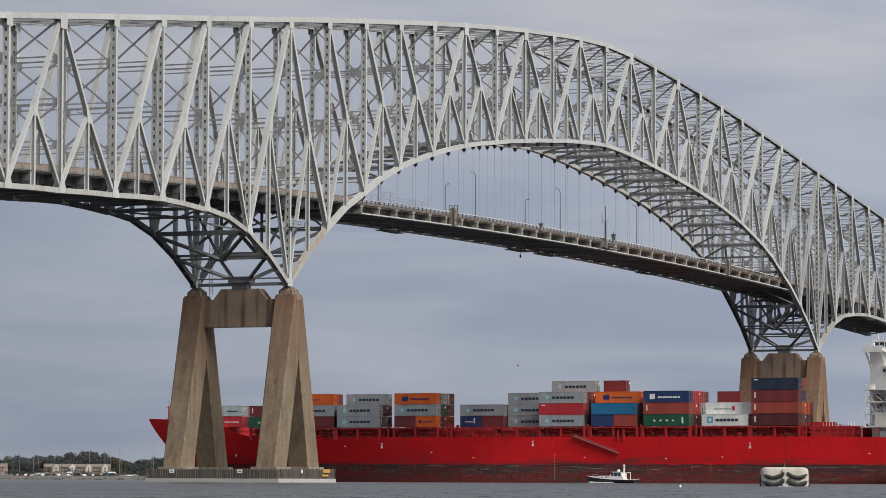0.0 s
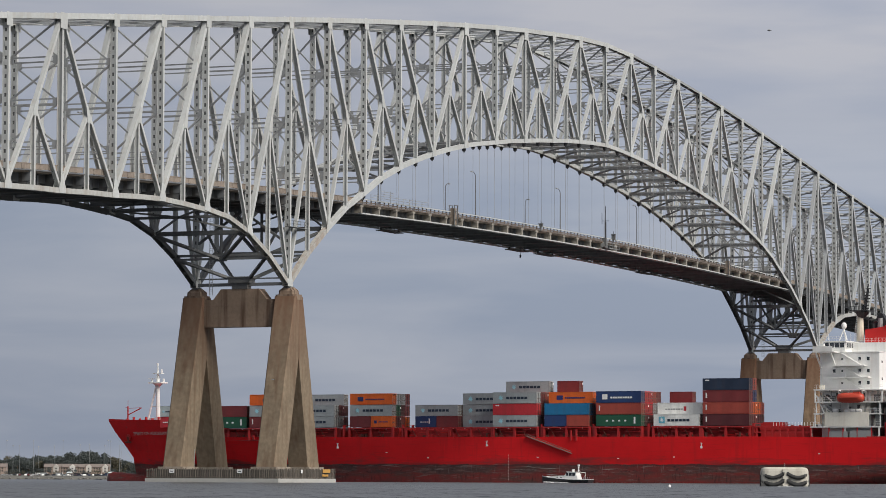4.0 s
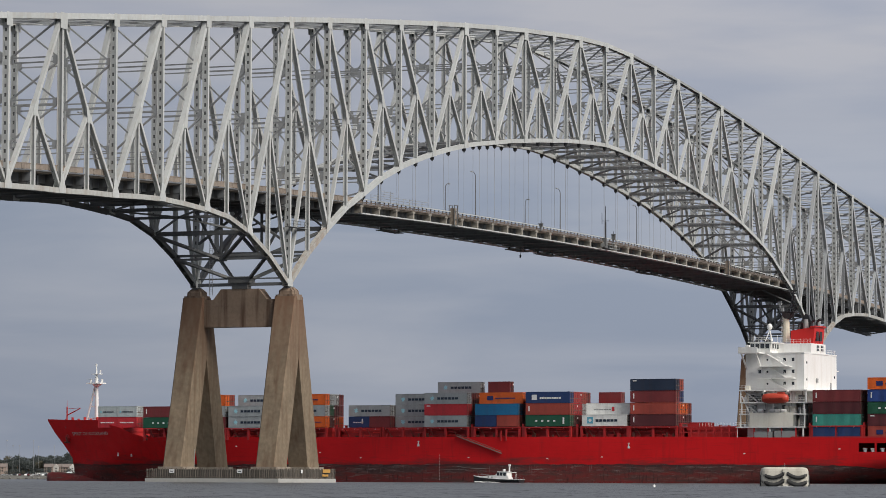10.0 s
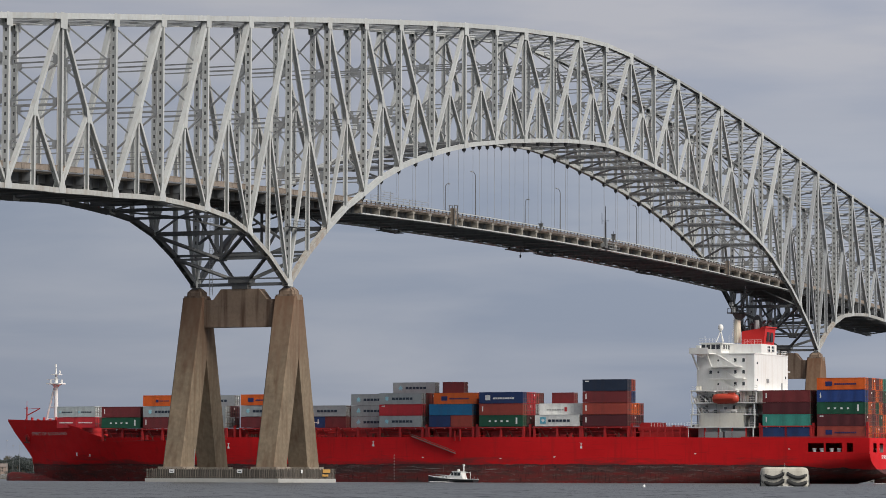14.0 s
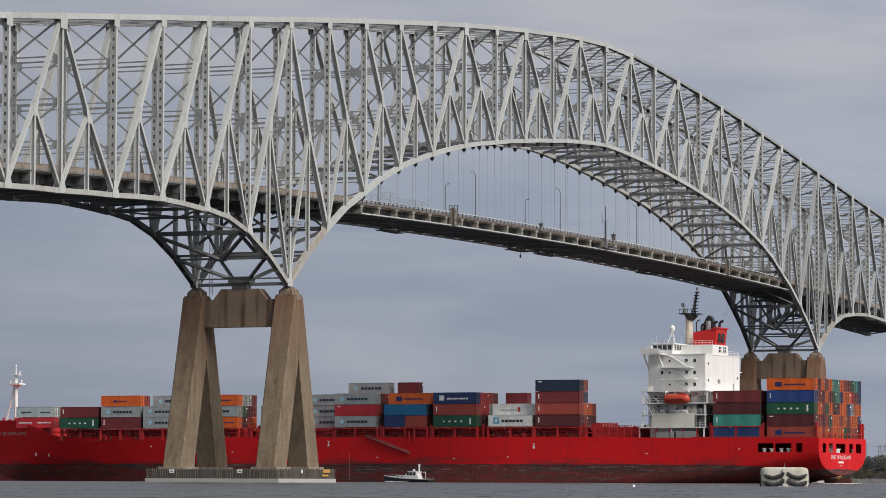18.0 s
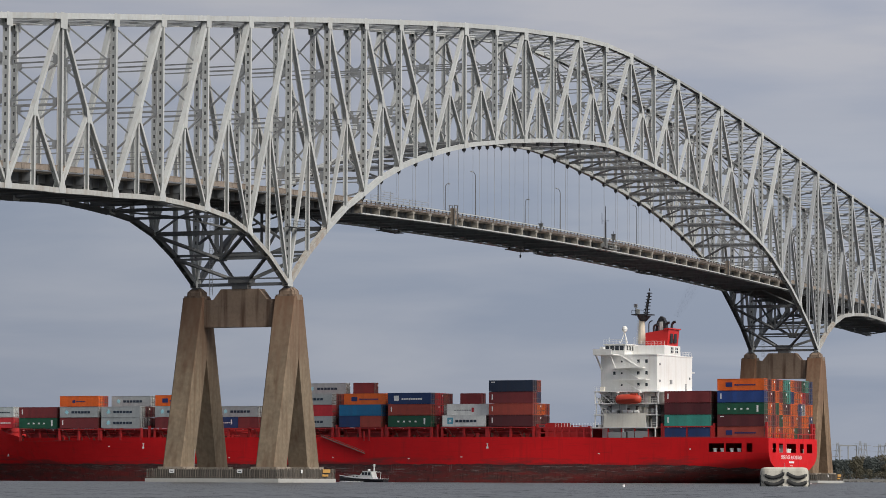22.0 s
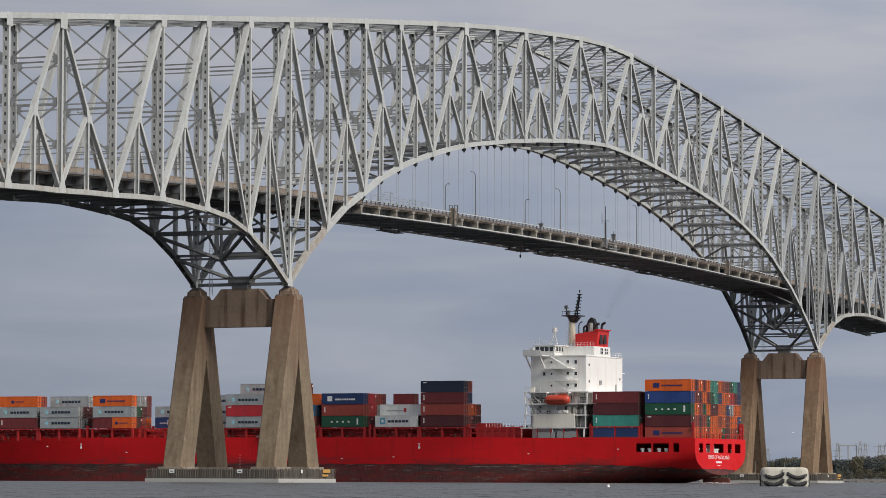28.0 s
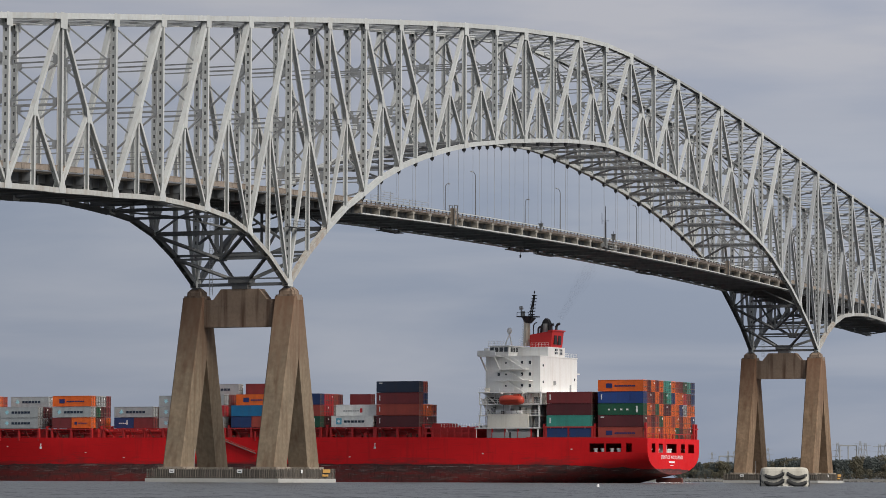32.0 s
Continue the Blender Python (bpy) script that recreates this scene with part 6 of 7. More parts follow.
def corrugated_box(length, height):
    """Posts, rails and ribbed walls of a freight container; y along its length, origin at the bottom's middle."""
    g = Geo()
    w, l, h = WIDE / 2, length / 2, height
    for sx in (-1, 1):
        for sy in (-1, 1):
            g.box(sx * w - 0.08 * (sx > 0) * 2, sx * w + 0.08 * (sx < 0) * 2, sy * l - 0.16 * (sy > 0), sy * l + 0.16 * (sy < 0), 0, h)
    for z0, z1 in ((0.0, 0.16), (h - 0.12, h)):
        for sx in (-1, 1):
            g.box(min(sx * w, sx * (w - 0.1)), max(sx * w, sx * (w - 0.1)), -l + 0.16, l - 0.16, z0, z1)
        for sy in (-1, 1):
            g.box(-w + 0.16, w - 0.16, min(sy * l, sy * (l - 0.1)), max(sy * l, sy * (l - 0.1)), z0, z1)
    # ribbed side walls as one folded strip each
    n = int(length / 0.28)
    for sx in (-1, 1):
        pts = []
        for k in range(n):
            y0 = -l + 0.16 + (2 * l - 0.32) * k / n
            d = (2 * l - 0.32) / n
            pts += [(y0, 0.045), (y0 + 0.26 * d, 0.045), (y0 + 0.5 * d, 0.022), (y0 + 0.76 * d, 0.022)]
        pts.append((l - 0.16, 0.045))
        vs = [(sx * (w - q), y, z) for y, q in pts for z in (0.16, h - 0.12)]
        g.add(vs, [(2 * k, 2 * k + 2, 2 * k + 3, 2 * k + 1) for k in range(len(pts) - 1)])
    g.add([(-w + 0.1, -l + 0.1, h - 0.03), (w - 0.1, -l + 0.1, h - 0.03), (w - 0.1, l - 0.1, h - 0.03), (-w + 0.1, l - 0.1, h - 0.03)], [(0, 1, 2, 3)])
    g.add([(-w + 0.1, -l + 0.1, 0.05), (w - 0.1, -l + 0.1, 0.05), (w - 0.1, l - 0.1, 0.05), (-w + 0.1, l - 0.1, 0.05)], [(0, 1, 2, 3)])
    for sy in (-1, 1):
        yy = sy * (l - 0.06)
        g.add([(-w + 0.16, yy, 0.16), (w - 0.16, yy, 0.16), (w - 0.16, yy, h - 0.12), (-w + 0.16, yy, h - 0.12)], [(0, 1, 2, 3)])
    return g


def door_bars(length, height):
    """Locking rods and the seam of the after doors."""
    g = Geo()
    y = -length / 2 + 0.03
    for x in (-0.85, -0.35, 0.35, 0.85):
        g.tube((x, y - 0.02, 0.15), (x, y - 0.02, height - 0.12), 0.032, 5)
        g.box(x - 0.16, x + 0.16, y - 0.06, y, 1.05, 1.2)
        g.box(x - 0.09, x + 0.09, y - 0.07, y, 0.1, 0.3)
        g.box(x - 0.09, x + 0.09, y - 0.07, y, height - 0.32, height - 0.12)
    g.box(-0.02, 0.02, y - 0.02, y + 0.01, 0.1, height - 0.1)
    return g


BOX_MESH, BOX_DOOR = {}, {}
HIGH, LONG, SHORT = 2.82, 12.19, 6.06


def box_mesh(colour, length):
    key = (colour, length)
    if key not in BOX_MESH:
        if length not in BOX_DOOR:
            BOX_DOOR[length] = (corrugated_box(length, HIGH), door_bars(length, HIGH).mesh("door_gear"))
            BOX_DOOR[length][1].materials.append(DOOR_ROD)
        me = BOX_DOOR[length][0].mesh("container_" + colour)
        me.materials.append(BOX_MAT[colour])
        BOX_MESH[key] = me
    return BOX_MESH[key]


MARKS = {}


def mark_mesh(key, build, material):
    if key not in MARKS:
        MARKS[key] = build().mesh(key)
        MARKS[key].materials.append(material)
    return MARKS[key]


def plate(y0, y1, z0, z1):
    return Geo().box(-WIDE / 2 - 0.014, -WIDE / 2 + 0.024, y0, y1, z0, z1)


def star(y, z, r):
    """A plain seven-pointed star."""
    pts = [(y + (r if k % 2 == 0 else r * 0.5) * math.sin(math.pi * k / 7), z + (r if k % 2 == 0 else r * 0.5) * math.cos(math.pi * k / 7)) for k in range(14)]
    return Geo().slab_x(pts, -WIDE / 2 - 0.02, -WIDE / 2 + 0.024)


def letter_blocks(y0, y1, n, z0, z1, gap=0.2):
    """A word's worth of plain blocks, running aft from y0 (its start, towards the bow)."""
    g = Geo()
    d = (y0 - y1) / n
    for k in range(n):
        a = y0 - k * d
        h = (z1 - z0) * 0.19
        g.box(-WIDE / 2 - 0.014, -WIDE / 2 + 0.024, a - d * (1 - gap), a, z0 + h, z1 - h)
    return g


def marks_for(style):
    """Plain coloured shapes that stand in for each line's livery on the port side."""
    if style == "square_star":
        return [("square_panel", lambda: plate(3.1, 4.7, 0.65, 2.25), MARK_TEAL), ("square_star", lambda: star(3.9, 1.45, 0.55), MARK_WHITE), ("name_bar", lambda: letter_blocks(2.4, -3.7, 6, 0.88, 1.85), MARK_DARK)]
    if style == "star":
        return [("star_panel", lambda: star(3.9, 1.4, 0.72), MARK_BLUE), ("name_bar", lambda: letter_blocks(2.4, -3.7, 6, 0.88, 1.85), MARK_DARK)]
    if style == "star_small":
        return [("star_panel_s", lambda: star(2.1, 1.3, 0.4), MARK_BLUE), ("name_bar_s", lambda: letter_blocks(1.4, -2.0, 6, 1.05, 1.55), MARK_DARK)]
    if style == "spaced":
        return [("spaced_bars", lambda: letter_blocks(3.4, -3.2, 4, 1.0, 1.65, 0.66), MARK_WHITE), ("end_bar", lambda: plate(-4.6, -4.15, 0.6, 2.2), MARK_WHITE)]
    if style == "orange":
        return [("logo_block", lambda: plate(2.2, 3.9, 0.85, 1.95), MARK_NAVY), ("name_bar_o", lambda: letter_blocks(1.6, -4.0, 11, 1.05, 1.6), MARK_NAVY)]
    if style == "orange_small":
        return [("logo_block_s", lambda: plate(1.3, 2.1, 0.95, 1.7), MARK_NAVY), ("name_bar_os", lambda: letter_blocks(1.0, -2.0, 11, 1.15, 1.5), MARK_NAVY)]
    if style == "script":
        return [("script_bar", lambda: letter_blocks(2.2, -3.8, 9, 0.9, 1.6), MARK_WHITE), ("script_logo", lambda: plate(3.0, 4.4, 0.8, 2.1), MARK_WHITE)]
    if style == "script_small":
        return [("script_bar_s", lambda: letter_blocks(1.6, -1.4, 5, 1.15, 1.5), MARK_WHITE)]
    if style == "arrow":
        return [("arrow_bar", lambda: letter_blocks(4.0, -0.8, 7, 1.0, 1.45), GREY_STEEL), ("arrow_shape", lambda: plate(-1.6, -0.9, 0.8, 1.9), BOX_MAT["red"])]
    if style == "arrow_red":
        return [("arrow_bar_r", lambda: letter_blocks(2.2, -2.2, 8, 1.1, 1.6), MARK_WHITE)]
    if style == "code":
        return [("code_bar", lambda: plate(5.0, 5.3, 0.9, 2.2), MARK_WHITE)]
    if style == "panel":
        return [("code_bar_t", lambda: plate(4.4, 5.4, 2.25, 2.5), MARK_WHITE)]
    return []


BOXES = []
COLOUR_WORDS = {"grey": "pale grey", "pale": "light grey-green", "red": "bright red", "burgundy": "burgundy red", "brown": "rust-red", "maroon": "dark maroon", "green": "dark green", "teal": "teal green",
                "navy": "navy blue", "darkblue": "blackish blue", "blue": "mid blue", "royal": "royal blue", "orange": "orange", "rust": "weathered orange", "white": "white"}


def put_box(colour, row, s0, z0, length=LONG, style="", offset=0.0):
    """A container whose after end is at s0, in row 0 (port side) to 12, standing at z0 on the ship."""
    x = -HALF + 0.15 + WIDE / 2 + row * 2.475 + offset
    what = "ribbed steel" if length == LONG else "short ribbed steel"
    ob = new("shipping_container", box_mesh(colour, length))
    tagged(ob, "%s %s freight container stacked on the ship" % (COLOUR_WORDS[colour], what), "container", "deck cargo")
    bars = new("door_gear", BOX_DOOR[length][1])
    bars.parent = ob
    if (row * 7 + int(z0 * 3)) % 4 == 1:
        o = new("data_plate", mark_mesh("plate_%d_%d" % (length * 10, row % 2), lambda: Geo().box(0.25 + 0.5 * (row % 2), 0.62 + 0.5 * (row % 2), -length / 2 - 0.05, -length / 2 - 0.03, 1.9, 2.35), MARK_WHITE))
        o.parent = ob
    seam = new("door_gasket", mark_mesh("gasket_%d" % (length * 10), lambda: Geo().box(-0.05, 0.05, -length / 2 + 0.0, -length / 2 + 0.05, 0.16, HIGH - 0.12).box(-1.1, -1.02, -length / 2 + 0.0, -length / 2 + 0.05, 0.16, HIGH - 0.12).box(1.02, 1.1, -length / 2 + 0.0, -length / 2 + 0.05, 0.16, HIGH - 0.12), BLACK))
    seam.parent = ob
    if row < 4:
        for key, build, material in marks_for(style):
            o = new("marking", mark_mesh(key, build, material))
            o.parent = ob
    BOXES.append((ob, Matrix.Translation((x, s0 + length / 2, z0))))


def stack(bay, row, tiers, base=FLOOR_Z, offset=0.0, shift=0.0):
    """tiers: colour or (colour, style) or a pair of short ones ((fore...), (aft...)) from the bottom up."""
    z = base
    for t in tiers:
        if t is None:
            pass
        elif isinstance(t, list):
            put_box(t[0][0], row, BAYS[bay] + LONG - SHORT + shift, z, SHORT, t[0][1], offset)
            if t[1]:
                put_box(t[1][0], row, BAYS[bay] + shift, z, SHORT, t[1][1], offset)
        elif isinstance(t, tuple):
            put_box(t[0], row, BAYS[bay] + shift, z, LONG, t[1], offset)
        else:
            put_box(t, row, BAYS[bay] + shift, z, LONG, "", offset)
        z += 2.9


# after bay: thirteen rows, five high
rnd = random.Random(11)
stack("a", 0, [("brown", "orange"), ("maroon", "panel"), ("green", "spaced"), ("royal", "code"), ("orange", "orange")], base=10.9)
CODE = {"o": "orange", "n": "rust", "b": "brown", "u": "burgundy", "m": "maroon", "g": "green", "t": "teal", "v": "navy", "y": "grey", "r": "red"}
TIERS = ("obobooogmnbg", "bmbgoobouoov", "obgommoovyoo", "umougtvooruv", "mouottobugtv")
for r in range(12):
    stack("a", r + 1, [CODE[row[r]] for row in TIERS], base=10.9)
stack("b", 0, [[("navy", ""), ("navy", "")], ("teal", "code"), ("maroon", ""), ("burgundy", "code")], base=10.95)
for r in range(1, 13):
    stack("b", r, [rnd.choice(["navy", "brown"]), rnd.choice(["maroon", "burgundy"]), "maroon", "burgundy"], base=10.95)
# forward of the house
stack("c", 0, [("maroon", "code"), ("brown", "code"), ("burgundy", "code"), ("darkblue", "panel")])
stack("c", 1, ["burgundy", "orange", "navy", "brown"])
stack("c", 2, ["maroon", "orange"])
stack("c", 3, ["maroon", "brown"])
stack("d", 0, [("white", "square_star")])
stack("d", 1, ["grey", ("white", "arrow")])
stack("d", 2, ["grey", "white"])
stack("d", 3, ["grey", "red"])
stack("d", 4, ["grey", "red", [("burgundy", ""), None]])
stack("e", 0, [("green", "spaced"), ("brown", "code"), ("navy", "script")])
stack("e", 1, ["maroon", ("red", "arrow_red"), ("red", "arrow_red")])
stack("e", 2, ["burgundy", "red", "red"])
stack("e", 3, ["burgundy", "grey", "brown"])
stack("e", 4, ["burgundy", "grey", "burgundy"])
stack("f", 0, [[("navy", ""), ("brown", "")], ("blue", "")])
stack("f", 1, ["maroon", "navy", ("orange", "orange")])
stack("f", 2, ["maroon", "burgundy", "orange"])
stack("f", 3, ["maroon", "burgundy", "burgundy", [("burgundy", ""), None]])
stack("g", 0, [("grey", "star"), ("red", "panel"), ("grey", "star")])
stack("g", 1, ["maroon", "burgundy", "burgundy"])
stack("g", 2, ["maroon", "burgundy", "brown"])
stack("g", 3, ["maroon", "burgundy", "brown", ("grey", "star")])
stack("h", 3, [("grey", "star"), ("grey", "star"), ("grey", "star")])
stack("h", 4, ["grey", "burgundy", "burgundy"])
stack("i", 2, [[("navy", "script_small"), ("burgundy", "code")], ("grey", "star")])
stack("i", 3, ["maroon", "maroon"])
stack("i", 4, ["maroon"])
stack("j", 0, [[("burgundy", ""), ("orange", "orange_small")], ("grey", "star"), ("orange", "orange")])
stack("j", 1, ["maroon", "green", "grey"])
stack("j", 2, ["brown", "maroon", "grey"])
stack("j", 3, ["orange", "burgundy", "burgundy"])
stack("k", 0, [("grey", "star"), ("grey", "star")])
stack("k", 1, ["grey", "maroon"])
stack("k", 2, ["maroon", "maroon", ("grey", "star")])
stack("l", 0, [("burgundy", "code"), ("grey", "star"), ("orange", "orange_small")])
stack("l", 1, ["maroon", "maroon", "brown"])
stack("l", 2, ["maroon", "maroon"])
stack("m", 0, [("green", "spaced"), ("burgundy", "code")], offset=0.6)
stack("m", 1, ["maroon", "maroon"], offset=0.6)
stack("m", 2, ["maroon", "maroon"], offset=0.6)
stack("n", 2, [[("red", "arrow_red"), ("red", "arrow_red")], [("pale", "star_small"), ("pale", "star_small")]], base=14.3)
stack("n", 3, [[("burgundy", ""), ("burgundy", "")], [("grey", ""), ("grey", "")]], base=14.3)

# low boxes that peep out abaft the tall forward stacks
put_box("red", 4, BAYS["i"] + LONG + 0.3 - 12.0 + 8.0, FLOOR_Z, SHORT)
put_box("orange", 5, BAYS["i"] + LONG - 6.3, FLOOR_Z, SHORT)

# ---- the pilot launch, keeping pace beside the ship ----
launch = empty("pilot_launch", label="small dark-hulled launch with a white wheelhouse under way", category="boat")


def build_launch():
    # y forward, 13 m long, low in the water
    ys = [-6.2, -4.4, -1.2, 2.2, 4.4, 5.8, 6.6]
    hb = [1.75, 1.9, 1.95, 1.75, 1.15, 0.5, 0.05]
    zt = [0.92, 0.86, 0.86, 1.0, 1.2, 1.36, 1.46]
    vs, fs = [], []
    for y, h, z in zip(ys, hb, zt):
        vs += [(-h, y, z), (-h * 0.92, y, z * 0.5), (-h * 0.55, y, -0.3), (h * 0.55, y, -0.3), (h * 0.92, y, z * 0.5), (h, y, z)]
    for i in range(len(ys) - 1):
        fs += [(i * 6 + k, i * 6 + k + 1, (i + 1) * 6 + k + 1, (i + 1) * 6 + k) for k in range(5)]
    fs.append(tuple(range(6)))
    part("hull", Geo().add(vs, fs), BLACK, launch, "black launch hull")
    vs = [p for y, h, z in zip(ys, hb, zt) for p in ((-h, y, z - 0.05), (h, y, z - 0.05))]
    part("deck", Geo().add(vs, [(2 * i, 2 * i + 1, 2 * i + 3, 2 * i + 2) for i in range(len(ys) - 1)]), GREY_STEEL, launch)
    for s in (-1, 1):
        g = Geo()
        for i in range(len(ys) - 1):
            g.beam((s * hb[i], ys[i], zt[i] + 0.03), (s * hb[i + 1], ys[i + 1], zt[i + 1] + 0.03), 0.1, 0.12)
        part("gunwale", g, WHITE, launch)
    part("trunk_cabin", Geo().slab_x([(-0.2, 0.85), (4.7, 1.1), (4.1, 1.42), (2.2, 1.6), (-0.2, 1.78)], -1.2, 1.2), WHITE, launch)
    part("wheelhouse", Geo().slab_x([(-3.4, 0.8), (0.5, 0.8), (0.3, 1.75), (-0.5, 2.62), (-2.7, 2.62), (-3.0, 1.75)], -1.35, 1.35), WHITE, launch, "white wheelhouse with raked windows")
    part("roof", Geo().box(-1.45, 1.45, -2.9, -0.35, 2.62, 2.74), WHITE, launch)
    for y0, y1 in ((-2.6, -1.85), (-1.7, -0.95), (-0.8, -0.2)):
        for s in (-1, 1):
            part("window", Geo().box(min(s * 1.34, s * 1.38), max(s * 1.34, s * 1.38), y0, y1, 1.72, 2.48), GLASS, launch)
    for y0 in (1.0, 1.9):
        part("port_light", Geo().box(-1.24, -1.19, y0, y0 + 0.4, 1.2, 1.42), GLASS, launch)
    part("mast", Geo().tube((0, -2.9, 2.7), (0, -2.9, 4.4), 0.2, 7, 0.14).beam((-0.5, -2.9, 3.9), (0.5, -2.9, 3.9), 0.1, 0.1, (0, 0, 1)).box(-0.25, 0.25, -3.1, -2.7, 4.1, 4.5), WHITE, launch)
    part("radar", Geo().tube((0, -1.5, 2.74), (0, -1.5, 3.3), 0.35, 9), WHITE, launch)
    part("after_frame", Geo().tube((-1.3, -4.1, 0.8), (-1.3, -4.1, 2.6), 0.06, 6).tube((1.3, -4.1, 0.8), (1.3, -4.1, 2.6), 0.06, 6).tube((-1.3, -4.1, 2.6), (1.3, -4.1, 2.6), 0.06, 6), WHITE, launch)
    g = Geo()
    for s in (-1, 1):
        for y, h, z in ((-6.0, 1.7, 0.9), (-5.0, 1.8, 0.88), (2.0, 1.7, 1.0), (3.6, 1.35, 1.15), (5.0, 0.75, 1.3)):
            g.tube((s * h, y, z), (s * h, y, z + 0.65), 0.03, 5)
        g.tube((s * 1.7, 2.0, 1.65), (s * 1.35, 3.6, 1.8), 0.03, 5).tube((s * 1.35, 3.6, 1.8), (s * 0.75, 5.0, 1.95), 0.03, 5)
    part("guard_rail", g, GREY_STEEL, launch)
    foam = Geo()
    r = random.Random(3)
    for k in range(26):
        u = k / 25
        foam.blob((r.uniform(-2.2, -1.6) if k < 14 else r.uniform(-1.6, 1.6), (5.0 - 11 * u) if k < 14 else -6 - r.uniform(0, 3.5), 0.03), (0.3, 0.6, r.uniform(0.08, 0.22)), k, 6, 3)
    part("wake_foam", foam, MARK_WHITE, launch, "white bow and stern wash", kind="stuff")


build_launch()
LAUNCH_ROWS = [(0.0, 172.0, -5.9), (3.5, 172.0, 4.2), (7.0, 172.0, 14.7), (10.0, 172.0, 23.6), (13.0, 172.0, 32.6), (16.5, 172.0, 43.0), (20.0, 172.0, 53.4), (23.0, 172.0, 62.5), (25.5, 172.1, 69.9), (28.5, 172.2, 78.8), (32.0, 172.3, 89.2)]


def launch_pose(row):
    return pose(row[1], row[2], 0.0, 1.5, 0, -3.0)


launch.matrix_basis = launch_pose(LAUNCH_ROWS[0])


# ---- moored float with swags of tyres, nearer than the bridge ----
def mooring_float():
    ob = empty("mooring_float", -236.0, -173.0, 0, 22.5 - 90, label="off-white moored work float hung with dark tyre fenders", category="float")
    # x across the view, 5.9 m long
    n = 20
    prof = []
    for k in range(n):
        a = 2 * math.pi * k / n
        c, s = math.cos(a), math.sin(a)
        prof.append((2.74 * (abs(c) ** 0.3) * (1 if c >= 0 else -1), 1.2 * (abs(s) ** 0.6) * (1 if s >= 0 else -1)))
    g = Geo()
    lv = [(-0.4, 0.94), (0.2, 1.0), (1.3, 1.0), (1.75, 0.99), (2.02, 0.95), (2.14, 0.86)]
    vs = [(x * q, y * q, z) for z, q in lv for x, y in prof]
    fs = [(i * n + k, i * n + (k + 1) % n, (i + 1) * n + (k + 1) % n, (i + 1) * n + k) for i in range(len(lv) - 1) for k in range(n)]
    fs.append(tuple(range((len(lv) - 1) * n, len(lv) * n)))
    part("body", g.add(vs, fs), BUOY_WHITE, ob)
    part("centre_post", Geo().box(-0.32, 0.32, -1.42, -1.15, 0.0, 2.0), BUOY_WHITE, ob)
    part("cap_strip", Geo().box(-2.15, 2.15, -0.8, 0.8, 2.1, 2.17), BUOY_WHITE, ob)
    rf = random.Random(9)
    # two rows of tyres hanging in swags either side of the post
    for z_end, z_mid, r in ((1.42, 1.0, 0.22), (0.62, 0.18, 0.27)):
        for x0, x1 in ((-2.6, -0.25), (0.25, 2.6)):
            for k in range(19):
                u = k / 18
                x = x0 + (x1 - x0) * u
                z = z_end - (z_end - z_mid) * math.sin(math.pi * u)
                yb = -1.28 * (1 - max(0.0, abs(x) / 2.75) ** 6) - 0.05
                part("tyre", Geo().tube((x - 0.11, yb, z), (x + 0.11, yb, z - 0.02), r * rf.uniform(0.92, 1.05), 10), RUBBER, ob)
    for x in (-2.68, 2.68):
        part("end_tyre", Geo().tube((x, -0.3, 0.0), (x, -0.3, 1.3), 0.16, 9), RUBBER, ob)
    part("marker_pole", Geo().tube((0.05, 0, 2.1), (0.05, 0, 2.65), 0.03, 5), GREY_STEEL, ob)
    part("bird_dropping_patch", Geo().box(-0.9, 0.9, -1.5, -1.3, -0.1, 0.06), MARK_WHITE, ob)


mooring_float()

# ---- a small white float drifting on the river ----
drift = solid("river_float", Geo().blob((0, 0, 0.1), (0.13, 0.13, 0.15), 4, 8, 6), MARK_WHITE, "small white float drifting on the river", "float")
DRIFT_ROWS = [(0.0, -318.5, -188.3), (6.0, -320.0, -187.3), (13.0, -321.7, -186.2), (23.0, -324.0, -184.6), (32.0, -326.2, -183.2)]


# ---- gulls that cross the sky ----
WINGS = []


def build_gull(label, paint):
    ob = empty("gull", label=label, category="bird", group="gulls")
    part("body", Geo().blob((0, 0, 0), (0.1, 0.28, 0.1), 2, 8, 6), MARK_WHITE if paint == MARK_WHITE else GREY_STEEL, ob)
    for s in (-1, 1):
        w = part("wing", Geo().add([(0, -0.12, 0.03), (0, 0.14, 0.03), (s * 0.35, 0.12, 0.1), (s * 0.68, -0.1, 0.06), (s * 0.34, -0.12, 0.09), (0, -0.12, 0.0), (0, 0.14, 0.0), (s * 0.35, 0.12, 0.07), (s * 0.68, -0.1, 0.04), (s * 0.34, -0.12, 0.06)],
                                 [(0, 1, 2, 4), (4, 2, 3), (5, 9, 7, 6), (9, 8, 7), (0, 5, 6, 1), (1, 6, 7, 2), (2, 7, 8, 3), (3, 8, 9, 4), (4, 9, 5, 0)]), paint, ob)
        WINGS.append((w, s))
    part("tail", Geo().box(-0.07, 0.07, -0.45, -0.2, -0.01, 0.02), paint, ob)
    return ob


gull = build_gull("dark gull gliding across the sky", BLACK)
low_gull = build_gull("dark gull flying low before the ship's cargo", BLACK)
white_gull = build_gull("white gull flying low past the far pier", MARK_WHITE)
LOW_GULL_ROWS = [(0.0, -22.0, -57.0, 21.7), (1.0, -26.4, -46.0, 21.1), (2.0, -30.6, -36.0, 20.2), (6.0, -47.9, 6.0, 18.5), (32.0, -160.0, 279.0, 20.0)]
